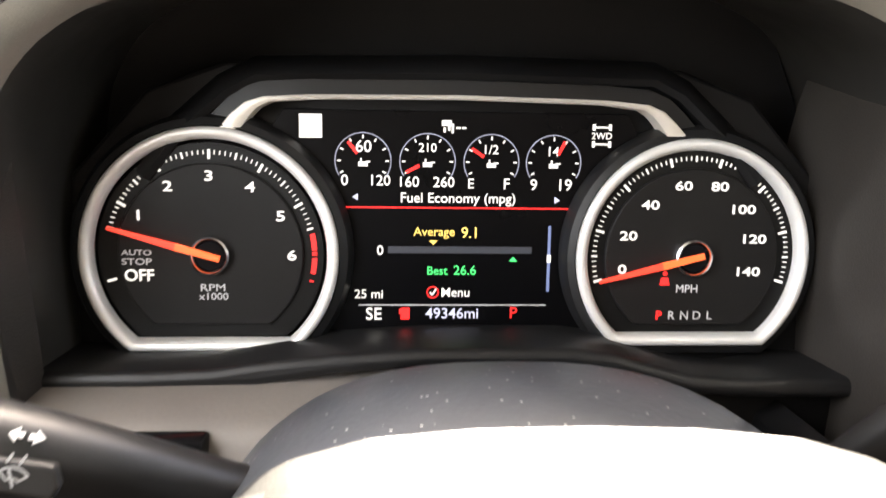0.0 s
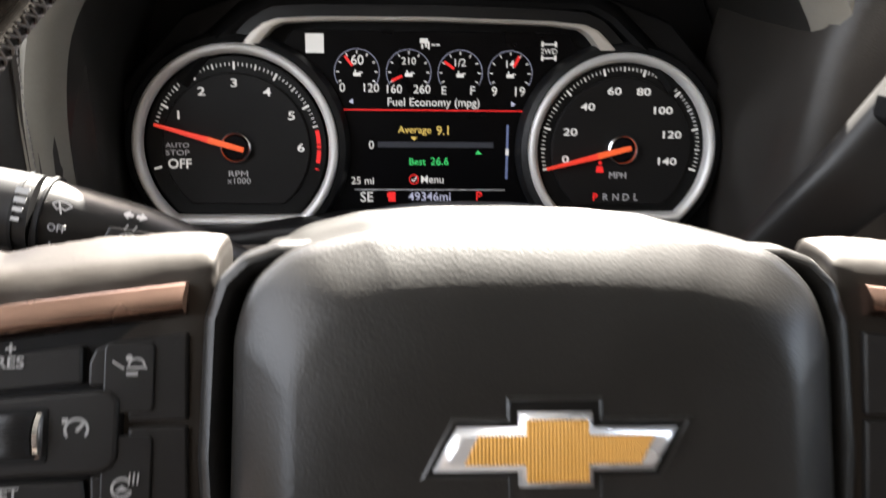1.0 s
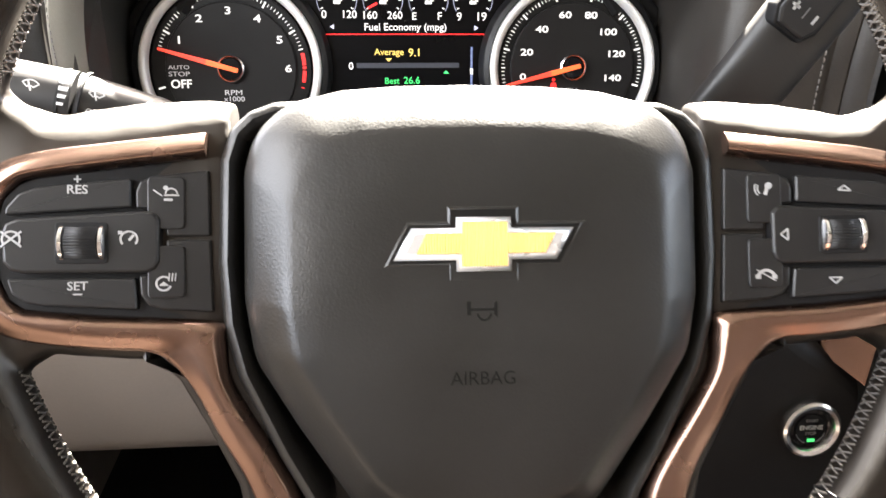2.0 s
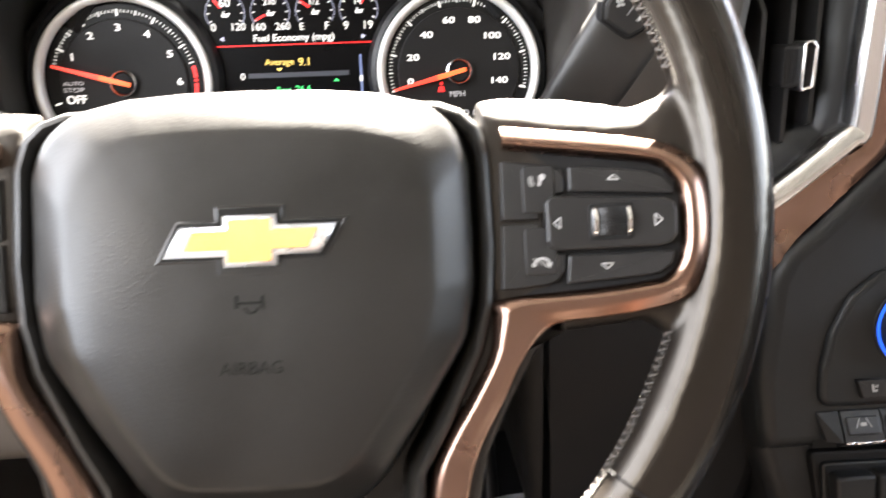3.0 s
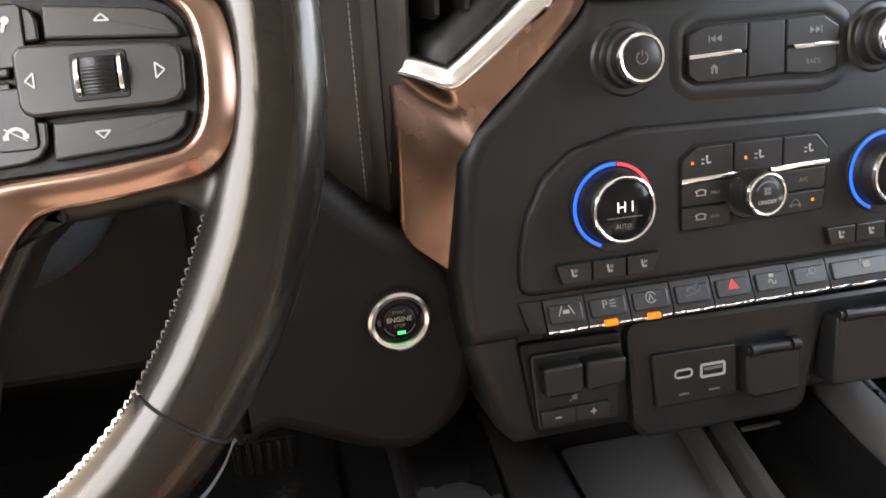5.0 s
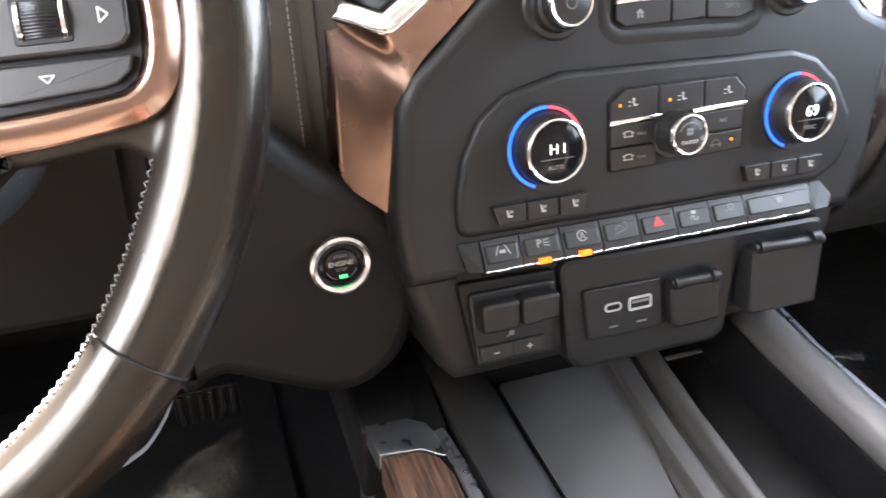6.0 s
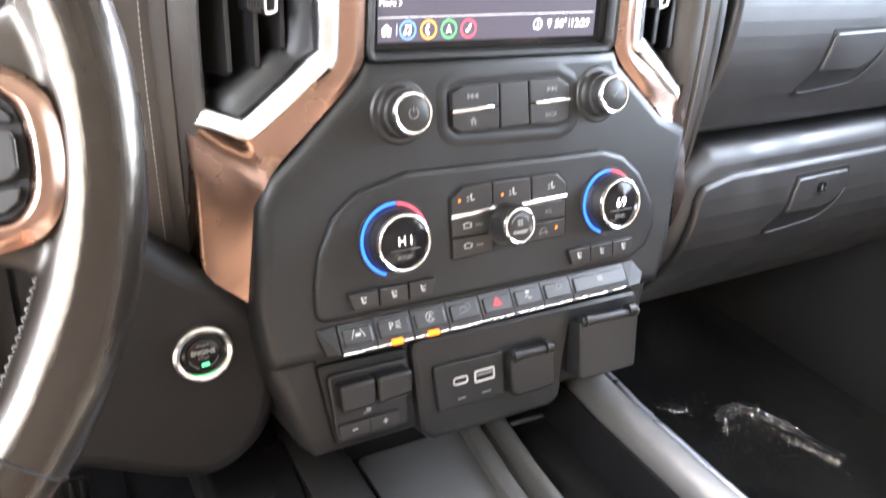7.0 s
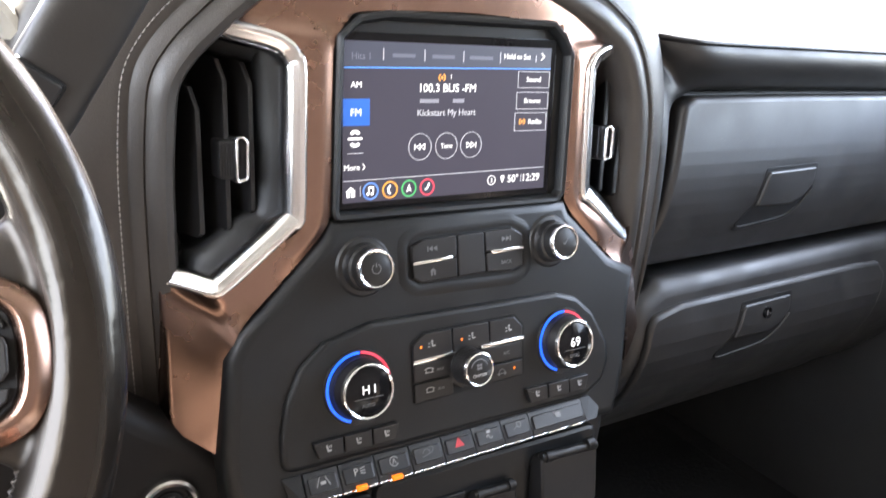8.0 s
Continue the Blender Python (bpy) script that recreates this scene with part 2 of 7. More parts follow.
def surface(name, colour, rough=0.5, metal=0.0, grain=0.0, grain_size=0.001, vary=0.12, blotch=0.05, rough_vary=0.08, coat=0.0, kind="noise", dust=0.0, specular=0.5):
    """A surface with colour and gloss that vary at two scales, and a fine relief; sizes in metres."""
    m = bpy.data.materials.new(name)
    m.use_nodes = True
    t = m.node_tree
    n, l = t.nodes, t.links
    b = n["Principled BSDF"]
    b.inputs["Metallic"].default_value = metal
    b.inputs["Coat Weight"].default_value = coat
    b.inputs["Coat Roughness"].default_value = 0.2
    b.inputs["Specular IOR Level"].default_value = specular
    co = n.new("ShaderNodeTexCoord")
    big = n.new("ShaderNodeTexNoise")
    big.inputs["Scale"].default_value, big.inputs["Detail"].default_value = 1.0 / blotch, 4.0
    fine = n.new("ShaderNodeTexNoise")
    fine.inputs["Scale"].default_value, fine.inputs["Detail"].default_value = 1.0 / max(grain_size, 1e-4) / 3.0, 3.0
    l.new(co.outputs["Object"], big.inputs["Vector"])
    l.new(co.outputs["Object"], fine.inputs["Vector"])
    both = n.new("ShaderNodeMath")
    both.operation = "MULTIPLY_ADD"
    both.inputs[1].default_value = 0.35
    l.new(fine.outputs["Fac"], both.inputs[0])
    l.new(big.outputs["Fac"], both.inputs[2])
    ramp = n.new("ShaderNodeMapRange")
    ramp.inputs["From Min"].default_value, ramp.inputs["From Max"].default_value = 0.4, 1.0
    ramp.inputs["To Min"].default_value, ramp.inputs["To Max"].default_value = 1.0 - vary, 1.0 + vary
    l.new(both.outputs[0], ramp.inputs["Value"])
    tint = n.new("ShaderNodeMix")
    tint.data_type, tint.blend_type = "RGBA", "MULTIPLY"
    tint.inputs["Factor"].default_value = 1.0
    tint.inputs["A"].default_value = (*colour, 1)
    l.new(ramp.outputs[0], tint.inputs["B"])
    last = tint.outputs["Result"]
    if dust:
        spots = n.new("ShaderNodeTexVoronoi")
        spots.inputs["Scale"].default_value = 190.0
        near = n.new("ShaderNodeMapRange")
        near.inputs["From Min"].default_value, near.inputs["From Max"].default_value = 0.05, 0.12
        near.inputs["To Min"].default_value, near.inputs["To Max"].default_value = dust, 0.0
        l.new(co.outputs["Object"], spots.inputs["Vector"])
        l.new(spots.outputs["Distance"], near.inputs["Value"])
        sp = n.new("ShaderNodeMix")
        sp.data_type = "RGBA"
        sp.inputs["B"].default_value = (0.45, 0.43, 0.40, 1)
        l.new(near.outputs[0], sp.inputs["Factor"])
        l.new(last, sp.inputs["A"])
        last = sp.outputs["Result"]
    l.new(last, b.inputs["Base Color"])
    rr = n.new("ShaderNodeMapRange")
    rr.inputs["From Min"].default_value, rr.inputs["From Max"].default_value = 0.3, 0.7
    rr.inputs["To Min"].default_value, rr.inputs["To Max"].default_value = max(rough - rough_vary, 0.02), min(rough + rough_vary, 1.0)
    l.new(big.outputs["Fac"], rr.inputs["Value"])
    l.new(rr.outputs[0], b.inputs["Roughness"])
    if grain:
        bump = n.new("ShaderNodeBump")
        bump.inputs["Strength"].default_value, bump.inputs["Distance"].default_value = grain, grain_size * 0.5
        if kind == "leather":
            cell = n.new("ShaderNodeTexVoronoi")
            cell.feature = "SMOOTH_F1"
            cell.inputs["Scale"].default_value = 1.0 / grain_size
            warp = n.new("ShaderNodeVectorMath")
            warp.operation = "MULTIPLY_ADD"
            warp.inputs[1].default_value = (grain_size * 1.2,) * 3
            l.new(fine.outputs["Color"], warp.inputs[0])
            l.new(co.outputs["Object"], warp.inputs[2])
            l.new(warp.outputs[0], cell.inputs["Vector"])
            l.new(cell.outputs["Distance"], bump.inputs["Height"])
        else:
            l.new(fine.outputs["Fac"], bump.inputs["Height"])
        l.new(bump.outputs[0], b.inputs["Normal"])
    return m


def glowing(name, colour, power):
    """A lit mark on a dial or display."""
    m = bpy.data.materials.new(name)
    m.use_nodes = True
    b = m.node_tree.nodes["Principled BSDF"]
    b.inputs["Base Color"].default_value = (*[c * 0.6 for c in colour], 1)
    b.inputs["Roughness"].default_value = 0.4
    b.inputs["Emission Color"].default_value = (*colour, 1)
    b.inputs["Emission Strength"].default_value = power * GLOW
    return m


LEATHER = surface("black_leather", (0.030, 0.0265, 0.0235), 0.42, grain=0.28, grain_size=0.0008, kind="leather", vary=0.2, specular=0.45)
AIRBAG = surface("airbag_vinyl", (0.0135, 0.0128, 0.0117), 0.36, grain=0.13, grain_size=0.0009, kind="leather", vary=0.2, specular=0.40)
SPOKE = surface("spoke_leather", (0.014, 0.0118, 0.010), 0.33, grain=0.08, grain_size=0.0008, vary=0.12, blotch=0.05, rough_vary=0.04, specular=0.38)
RIM = surface("rim_leather", (0.0085, 0.0069, 0.0057), 0.25, grain=0.04, grain_size=0.0009, vary=0.14, blotch=0.05, rough_vary=0.035, coat=0.0, specular=0.40)
# warm tint in the gloss stands in for light reflected off the cabin
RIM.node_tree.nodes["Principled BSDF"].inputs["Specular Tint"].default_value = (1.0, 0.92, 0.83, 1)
DASH = surface("dash_vinyl", (0.0125, 0.0125, 0.013), 0.46, grain=0.22, grain_size=0.0007, kind="leather", vary=0.12, dust=0.10, specular=0.5)
# the hood is one dark vinyl; this pale copy paints light on its lip
LIP_LIT = surface("lit_lip_vinyl", (0.24, 0.225, 0.195), 0.34, grain=0.2, grain_size=0.0007, kind="leather", vary=0.10)
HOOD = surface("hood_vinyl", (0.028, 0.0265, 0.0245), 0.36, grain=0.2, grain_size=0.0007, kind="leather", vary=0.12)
RAIL = surface("rail_leather", (0.013, 0.013, 0.013), 0.42, grain=0.35, grain_size=0.0008, kind="leather", vary=0.15)
SOFT = surface("soft_black_plastic", (0.0085, 0.0085, 0.009), 0.46, grain=0.2, grain_size=0.0005, vary=0.15, specular=0.35)
PANEL = surface("stack_plastic", (0.0070, 0.0078, 0.0086), 0.44, grain=0.2, grain_size=0.0005, vary=0.12, specular=0.35)
KNEE = surface("grey_knee_plastic", (0.16, 0.142, 0.128), 0.5, grain=0.3, grain_size=0.0008, vary=0.1)
DUSTY = surface("dusty_column_plastic", (0.034, 0.036, 0.040), 0.40, grain=0.35, grain_size=0.0009, vary=0.3, dust=0.9)
DARK = surface("deep_black_plastic", (0.004, 0.004, 0.0044), 0.55, grain=0.15, grain_size=0.0006, vary=0.2, specular=0.25)
LEVER = surface("lever_plastic", (0.0125, 0.0118, 0.0112), 0.45, grain=0.2, grain_size=0.0006, vary=0.12)
LENS = surface("display_lens", (0.002, 0.002, 0.0025), 0.30, vary=0.05, rough_vary=0.04, specular=0.12)
GLOSS = surface("gloss_black", (0.006, 0.006, 0.007), 0.14, vary=0.05, rough_vary=0.03, specular=0.2)
BUTTON = surface("button_black", (0.0105, 0.0103, 0.0106), 0.40, grain=0.12, grain_size=0.0004, vary=0.1, specular=0.4)
SLATE = surface("toggle_slate", (0.011, 0.0125, 0.015), 0.40, grain=0.12, grain_size=0.0004, vary=0.12)
COPPER = surface("copper_satin", (0.265, 0.166, 0.128), 0.26, metal=1.0, vary=0.05, blotch=0.03, rough_vary=0.03, coat=0.25)
CHROME = surface("satin_chrome", (0.74, 0.74, 0.75), 0.21, metal=1.0, vary=0.02, rough_vary=0.0)
BRIGHT = surface("bright_chrome", (0.90, 0.90, 0.91), 0.15, metal=1.0, vary=0.03, rough_vary=0.03)
CAPSATIN = surface("scuffed_satin_metal", (0.33, 0.345, 0.375), 0.30, metal=0.95, vary=0.12, blotch=0.02, rough_vary=0.07)
BADGE = surface("badge_chrome", (0.85, 0.85, 0.86), 0.28, metal=0.7, vary=0.05)
SILVER = surface("silver_ring", (0.80, 0.79, 0.77), 0.42, metal=0.35, vary=0.05, rough_vary=0.05)
PEARL = surface("pearl_trim", (0.74, 0.69, 0.62), 0.40, metal=0.3, vary=0.04)
GOLD = surface("gold_enamel", (0.60, 0.29, 0.045), 0.34, metal=0.25, grain=0.3, grain_size=0.0012, vary=0.08, coat=0.4)
DIAL = surface("dial_grey", (0.009, 0.0085, 0.0085), 0.55, grain=0.15, grain_size=0.0004, vary=0.08, specular=0.2)
TRACK = surface("dial_black", (0.004, 0.004, 0.004), 0.5, vary=0.05, specular=0.2)
PRINT = surface("white_print", (0.34, 0.34, 0.34), 0.5, vary=0.05)
FAINT = surface("grey_print", (0.13, 0.13, 0.135), 0.5, vary=0.05)
# darker than the cover, for the shade in its embossed marks and recess
EMBOSS = surface("shaded_vinyl", (0.005, 0.0045, 0.004), 0.5, vary=0.1, specular=0.2)
THREAD = surface("grey_thread", (0.20, 0.19, 0.18), 0.8, vary=0.25, grain=0.4, grain_size=0.0004)
DARKTHREAD = surface("dark_thread", (0.085, 0.078, 0.072), 0.7, vary=0.25)
DULL_BLACK = surface("dull_black", (0.0045, 0.0046, 0.005), 0.95, grain=0.4, grain_size=0.002, vary=0.3, specular=0.08)
CARPET = surface("black_carpet", (0.009, 0.009, 0.0092), 0.95, grain=0.8, grain_size=0.003, vary=0.4, specular=0.15)
RUBBER = surface("rubber_mat", (0.056, 0.0565, 0.058), 0.46, grain=0.15, grain_size=0.0008, vary=0.1)
CONSOLE = surface("console_plastic", (0.050, 0.049, 0.047), 0.44, grain=0.3, grain_size=0.0007, vary=0.15)
LINING = surface("grey_headliner", (0.20, 0.195, 0.185), 0.9, grain=0.3, grain_size=0.002, vary=0.08)
BOUNCE_SIDE = surface("warm_bounce_vinyl", (0.085, 0.069, 0.056), 0.6, grain=0.3, grain_size=0.001)
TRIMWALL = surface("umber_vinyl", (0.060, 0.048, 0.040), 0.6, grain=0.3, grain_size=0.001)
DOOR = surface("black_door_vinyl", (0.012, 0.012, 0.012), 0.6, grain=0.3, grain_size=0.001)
ASPHALT = surface("asphalt", (0.20, 0.20, 0.19), 0.9, grain=0.6, grain_size=0.01, vary=0.2, blotch=0.6)
WHITE_LIT = glowing("white_backlight", (1.0, 0.99, 0.97), 0.66)
DIM_LIT = glowing("dim_backlight", (0.75, 0.75, 0.78), 0.22)
RED_LIT = glowing("red_light", (1.0, 0.03, 0.03), 0.9)
NEEDLE = glowing("needle_red", (1.0, 0.06, 0.035), 1.0)
NEEDLE_HOT = glowing("needle_orange", (1.0, 0.14, 0.04), 1.1)
AMBER = glowing("amber_light", (1.0, 0.22, 0.01), 0.55)
YELLOW = glowing("yellow_light", (1.0, 0.70, 0.18), 0.8)
GREEN = glowing("green_light", (0.06, 0.85, 0.22), 0.8)
BLUE = glowing("blue_light", (0.015, 0.12, 1.0), 0.9)
ROSE = glowing("rose_light", (0.75, 0.06, 0.10), 0.55)
LILAC = glowing("lilac_light", (0.62, 0.64, 0.85), 0.7)
SCREEN = glowing("screen_night", (0.050, 0.046, 0.062), 0.58)
SCREEN.node_tree.nodes["Principled BSDF"].inputs["Roughness"].default_value = 0.30
SCREEN.node_tree.nodes["Principled BSDF"].inputs["Specular IOR Level"].default_value = 0.2
SCREEN_BAR = glowing("screen_top_bar", (0.050, 0.054, 0.078), 0.52)
TILE_BLUE = glowing("screen_blue", (0.02, 0.11, 0.45), 0.6)
LINE_BLUE = glowing("screen_line_blue", (0.10, 0.32, 0.85), 0.6)
ICON_ORANGE = glowing("icon_orange", (0.90, 0.38, 0.06), 0.40)
ICON_GREEN = glowing("icon_green", (0.08, 0.50, 0.15), 0.40)
ICON_BLUE = glowing("icon_blue", (0.12, 0.28, 0.75), 0.40)


def woodgrain():
    m = surface("open_pore_wood", (0.16, 0.075, 0.04), 0.45, grain=0.4, grain_size=0.0008)
    t = m.node_tree
    wave = t.nodes.new("ShaderNodeTexNoise")
    wave.inputs["Scale"].default_value, wave.inputs["Detail"].default_value = 60.0, 5.0
    mp = t.nodes.new("ShaderNodeMapping")
    mp.inputs["Scale"].default_value = (7.0, 3.0, 0.35)
    co = t.nodes.new("ShaderNodeTexCoord")
    ramp = t.nodes.new("ShaderNodeValToRGB")
    ramp.color_ramp.elements[0].position, ramp.color_ramp.elements[0].color = 0.38, (0.024, 0.012, 0.009, 1)
    ramp.color_ramp.elements[1].position, ramp.color_ramp.elements[1].color = 0.62, (0.105, 0.054, 0.034, 1)
    t.links.new(co.outputs["Object"], mp.inputs["Vector"])
    t.links.new(mp.outputs[0], wave.inputs["Vector"])
    t.links.new(wave.outputs["Fac"], ramp.inputs["Fac"])
    t.links.new(ramp.outputs[0], t.nodes["Principled BSDF"].inputs["Base Color"])
    return m


def film_wrap(name, shiny, milky=0.0):
    """Thin clear plastic film; where it lies in many layers it is milky."""
    m = bpy.data.materials.new(name)
    m.use_nodes = True
    t = m.node_tree
    clear, shine, mix = t.nodes.new("ShaderNodeBsdfTransparent"), t.nodes.new("ShaderNodeBsdfGlossy"), t.nodes.new("ShaderNodeMixShader")
    white, layers = t.nodes.new("ShaderNodeBsdfDiffuse"), t.nodes.new("ShaderNodeMixShader")
    clear.inputs["Color"].default_value = (0.9, 0.9, 0.9, 1)
    white.inputs["Color"].default_value = (0.55, 0.57, 0.62, 1)
    shine.inputs["Roughness"].default_value, mix.inputs["Fac"].default_value = 0.10, shiny
    layers.inputs["Fac"].default_value = milky
    t.links.new(clear.outputs[0], layers.inputs[1])
    t.links.new(white.outputs[0], layers.inputs[2])
    t.links.new(layers.outputs[0], mix.inputs[1])
    t.links.new(shine.outputs[0], mix.inputs[2])
    t.links.new(mix.outputs[0], t.nodes["Material Output"].inputs["Surface"])
    return m


WOOD, FILM, FILM_DULL, FILM_FOLD, FILM_BUNCH = woodgrain(), film_wrap("clear_film", 0.03), film_wrap("dull_film", 0.08), film_wrap("folded_film", 0.3, 0.5), film_wrap("bunched_film", 0.085, 0.035)


def ribbed(m, pitch):
    """Fine upright ribs in the relief."""
    t = m.node_tree
    bump = next(q for q in t.nodes if q.type == "BUMP")
    wave = t.nodes.new("ShaderNodeTexWave")
    co = t.nodes.new("ShaderNodeTexCoord")
    wave.bands_direction = "X"
    wave.inputs["Scale"].default_value = 0.314 / pitch
    t.links.new(co.outputs["Object"], wave.inputs["Vector"])
    t.links.new(wave.outputs["Fac"], bump.inputs["Height"])
    bump.inputs["Strength"].default_value, bump.inputs["Distance"].default_value = 0.6, pitch * 0.5


ribbed(GOLD, 0.0009)


def ringed(m, centre_y):
    """Long streaks of wear that run round the rim."""
    t = m.node_tree
    n, l, b = t.nodes, t.links, t.nodes["Principled BSDF"]
    co, sep, flat, ln, mk = n.new("ShaderNodeTexCoord"), n.new("ShaderNodeSeparateXYZ"), n.new("ShaderNodeCombineXYZ"), n.new("ShaderNodeVectorMath"), n.new("ShaderNodeCombineXYZ")
    l.new(co.outputs["Object"], sep.inputs[0])
    up = n.new("ShaderNodeMath")
    up.operation = "SUBTRACT"
    up.inputs[1].default_value = centre_y
    l.new(sep.outputs["Y"], up.inputs[0])
    l.new(sep.outputs["X"], flat.inputs["X"])
    l.new(up.outputs[0], flat.inputs["Y"])
    ln.operation = "LENGTH"
    l.new(flat.outputs[0], ln.inputs[0])
    l.new(ln.outputs["Value"], mk.inputs["X"])
    l.new(sep.outputs["Z"], mk.inputs["Y"])
    slow = n.new("ShaderNodeMath")
    slow.operation = "MULTIPLY"
    slow.inputs[1].default_value = 0.04
    l.new(sep.outputs["Y"], slow.inputs[0])
    l.new(slow.outputs[0], mk.inputs["Z"])
    streak = n.new("ShaderNodeTexNoise")
    streak.inputs["Scale"].default_value, streak.inputs["Detail"].default_value = 190.0, 2.0
    l.new(mk.outputs[0], streak.inputs["Vector"])
    rough = n.new("ShaderNodeMapRange")
    rough.inputs["From Min"].default_value, rough.inputs["From Max"].default_value = 0.32, 0.68
    rough.inputs["To Min"].default_value, rough.inputs["To Max"].default_value = 0.08, 0.42
    l.new(streak.outputs["Fac"], rough.inputs["Value"])
    # the streaks fade out on the arms; worn patches lie over both
    where = n.new("ShaderNodeMapRange")
    where.interpolation_type = "SMOOTHSTEP"
    where.inputs["From Min"].default_value, where.inputs["From Max"].default_value = 0.158, 0.172
    l.new(ln.outputs["Value"], where.inputs["Value"])
    patch = n.new("ShaderNodeTexNoise")
    patch.inputs["Scale"].default_value, patch.inputs["Detail"].default_value = 55.0, 5.0
    l.new(co.outputs["Object"], patch.inputs["Vector"])
    worn = n.new("ShaderNodeMapRange")
    worn.inputs["From Min"].default_value, worn.inputs["From Max"].default_value = 0.35, 0.65
    worn.inputs["To Min"].default_value, worn.inputs["To Max"].default_value = 0.40, 0.52
    l.new(patch.outputs["Fac"], worn.inputs["Value"])
    both = n.new("ShaderNodeMix")
    l.new(where.outputs[0], both.inputs["Factor"])
    l.new(worn.outputs[0], both.inputs["A"])
    mean = n.new("ShaderNodeMath")
    mean.operation = "MULTIPLY_ADD"
    mean.inputs[1].default_value = 0.22
    l.new(worn.outputs[0], mean.inputs[0])
    half = n.new("ShaderNodeMath")
    half.operation = "MULTIPLY"
    half.inputs[1].default_value = 0.5
    l.new(rough.outputs[0], half.inputs[0])
    l.new(half.outputs[0], mean.inputs[2])
    l.new(mean.outputs[0], both.inputs["B"])
    l.new(both.outputs["Result"], b.inputs["Roughness"])
    bump = n.new("ShaderNodeBump")
    bump.inputs["Strength"].default_value, bump.inputs["Distance"].default_value = 0.34, 0.0011
    l.new(patch.outputs["Fac"], bump.inputs["Height"])
    fine = n.new("ShaderNodeBump")
    fine.inputs["Distance"].default_value = 0.0006
    part_of = n.new("ShaderNodeMath")
    part_of.operation = "MULTIPLY"
    part_of.inputs[1].default_value = 0.26
    l.new(where.outputs[0], part_of.inputs[0])
    l.new(part_of.outputs[0], fine.inputs["Strength"])
    l.new(streak.outputs["Fac"], fine.inputs["Height"])
    l.new(bump.outputs[0], fine.inputs["Normal"])
    l.new(fine.outputs[0], b.inputs["Normal"])


ringed(RIM, 0.005)

# ---- the cab ----
def wall(name, lo, hi, material, label, category="wall", bevel=0.0):
    return tagged(part(name, slab(lo, hi, bevel), material), label, category, kind="structure")


# never in view; added so that daylight bounces up from outside
wall("ground", (-30, -30, -0.72), (30, 30, -0.70), ASPHALT, "unseen grey asphalt, added to bounce daylight", "ground")
wall("floor", (-0.44, -1.2, -0.03), (1.41, 0.56, 0.0), CARPET, "black carpeted cab floor", "floor")
wall("firewall", (-0.44, 0.50, 0.0), (1.41, 0.56, 0.77), CARPET, "dark carpeted firewall behind the dash")
# out of view; its warm grey is chosen to throw light on the wheel
wall("wall_left", (-0.48, -1.2, 0.0), (-0.44, 0.56, 0.76), BOUNCE_SIDE, "unseen lower door side, coloured warm grey to bounce light")
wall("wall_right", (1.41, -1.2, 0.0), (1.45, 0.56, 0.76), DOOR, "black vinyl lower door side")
# added close behind the view, where dark seats would block the rear light
wall("wall_back", (-0.48, -1.24, 0.0), (1.45, -1.20, 1.28), TRIMWALL, "unseen umber brown wall that keeps rear light out")
wall("wall_back_rail", (-0.48, -1.24, 1.28), (1.45, -1.20, 1.36), LINING, "unseen grey strip closing the top of the back wall")
for side, x0, x1 in (("left", -0.48, -0.44), ("right", 1.41, 1.45)):
    wall("wall_" + side + "_rail", (x0, -1.2, 1.24), (x1, 0.10, 1.36), LINING, "grey roof rail over the side windows")
    # out of view and wider than a pillar, to trim light from the side
    wall("wall_" + side + "_corner", (x0, -1.2, 0.76), (x1, -0.86, 1.24), LINING, "unseen grey pillar, widened to cut the side window's light")
    xa = (x0 + x1) / 2
    tagged(part("pillar_" + side, tube([(xa, 0.56, 0.76), (xa, 0.30, 1.03), (xa, -0.02, 1.32)], 0.035, 10), LINING), "grey windscreen pillar", "pillar", kind="structure")
wall("ceiling", (-0.48, -1.24, 1.36), (1.45, 0.02, 1.40), LINING, "grey fabric headliner", "ceiling")

# ---- dashboard ----
dash = thing("dashboard", FRAME_L, "black vinyl dashboard with stitched leather and sunlit top", "dashboard")

# top pad, its front edge rolled over: carried across the cab in (towards driver, height)
def dash_pad():
    bm = bmesh.new()
    prof = smooth_path([(-0.56, 0.868), (-0.40, 0.858), (-0.15, 0.832), (0.02, 0.813), (0.066, 0.8075), (0.078, 0.8060), (0.0825, 0.8040), (0.083, 0.8015), (0.076, 0.7990), (0.040, 0.797)], 4)
    stations = [(0.655, -0.30, 0.022), (0.668, -0.20, 0.018), (0.678, -0.13, 0.014), (0.692, -0.075, 0.009), (0.708, -0.042, 0.006), (0.730, -0.018, 0.003), (0.760, -0.004, 0.001), (0.80, 0.0, 0.0), (1.0, 0.0, 0.0), (1.2, 0.0, 0.0), (1.41, 0.0, 0.0)]
    stations = smooth_path(stations, 3)
    cols = [[bm.verts.new((x, h + lift, y + back)) for y, h in prof] for x, back, lift in stations]
    for A, B in zip(cols, cols[1:]):
        for j in range(len(prof) - 1):
            bm.faces.new((A[j], A[j + 1], B[j + 1], B[j]))
    return bm


part("passenger_pad", dash_pad(), DASH, dash)
part("centre_pad", slab((0.215, 0.786, -0.56), (0.72, 0.818, -0.03), 0.006), DASH, dash)
# unseen slab that keeps sun from falling into the vents
part("stack_light_cover", slab((0.285, 0.806, -0.56), (0.690, 0.838, 0.078), 0.006), DASH, dash)
part("driver_pad", slab((-0.44, 0.786, -0.56), (-0.205, 0.818, 0.02), 0.006), DASH, dash)

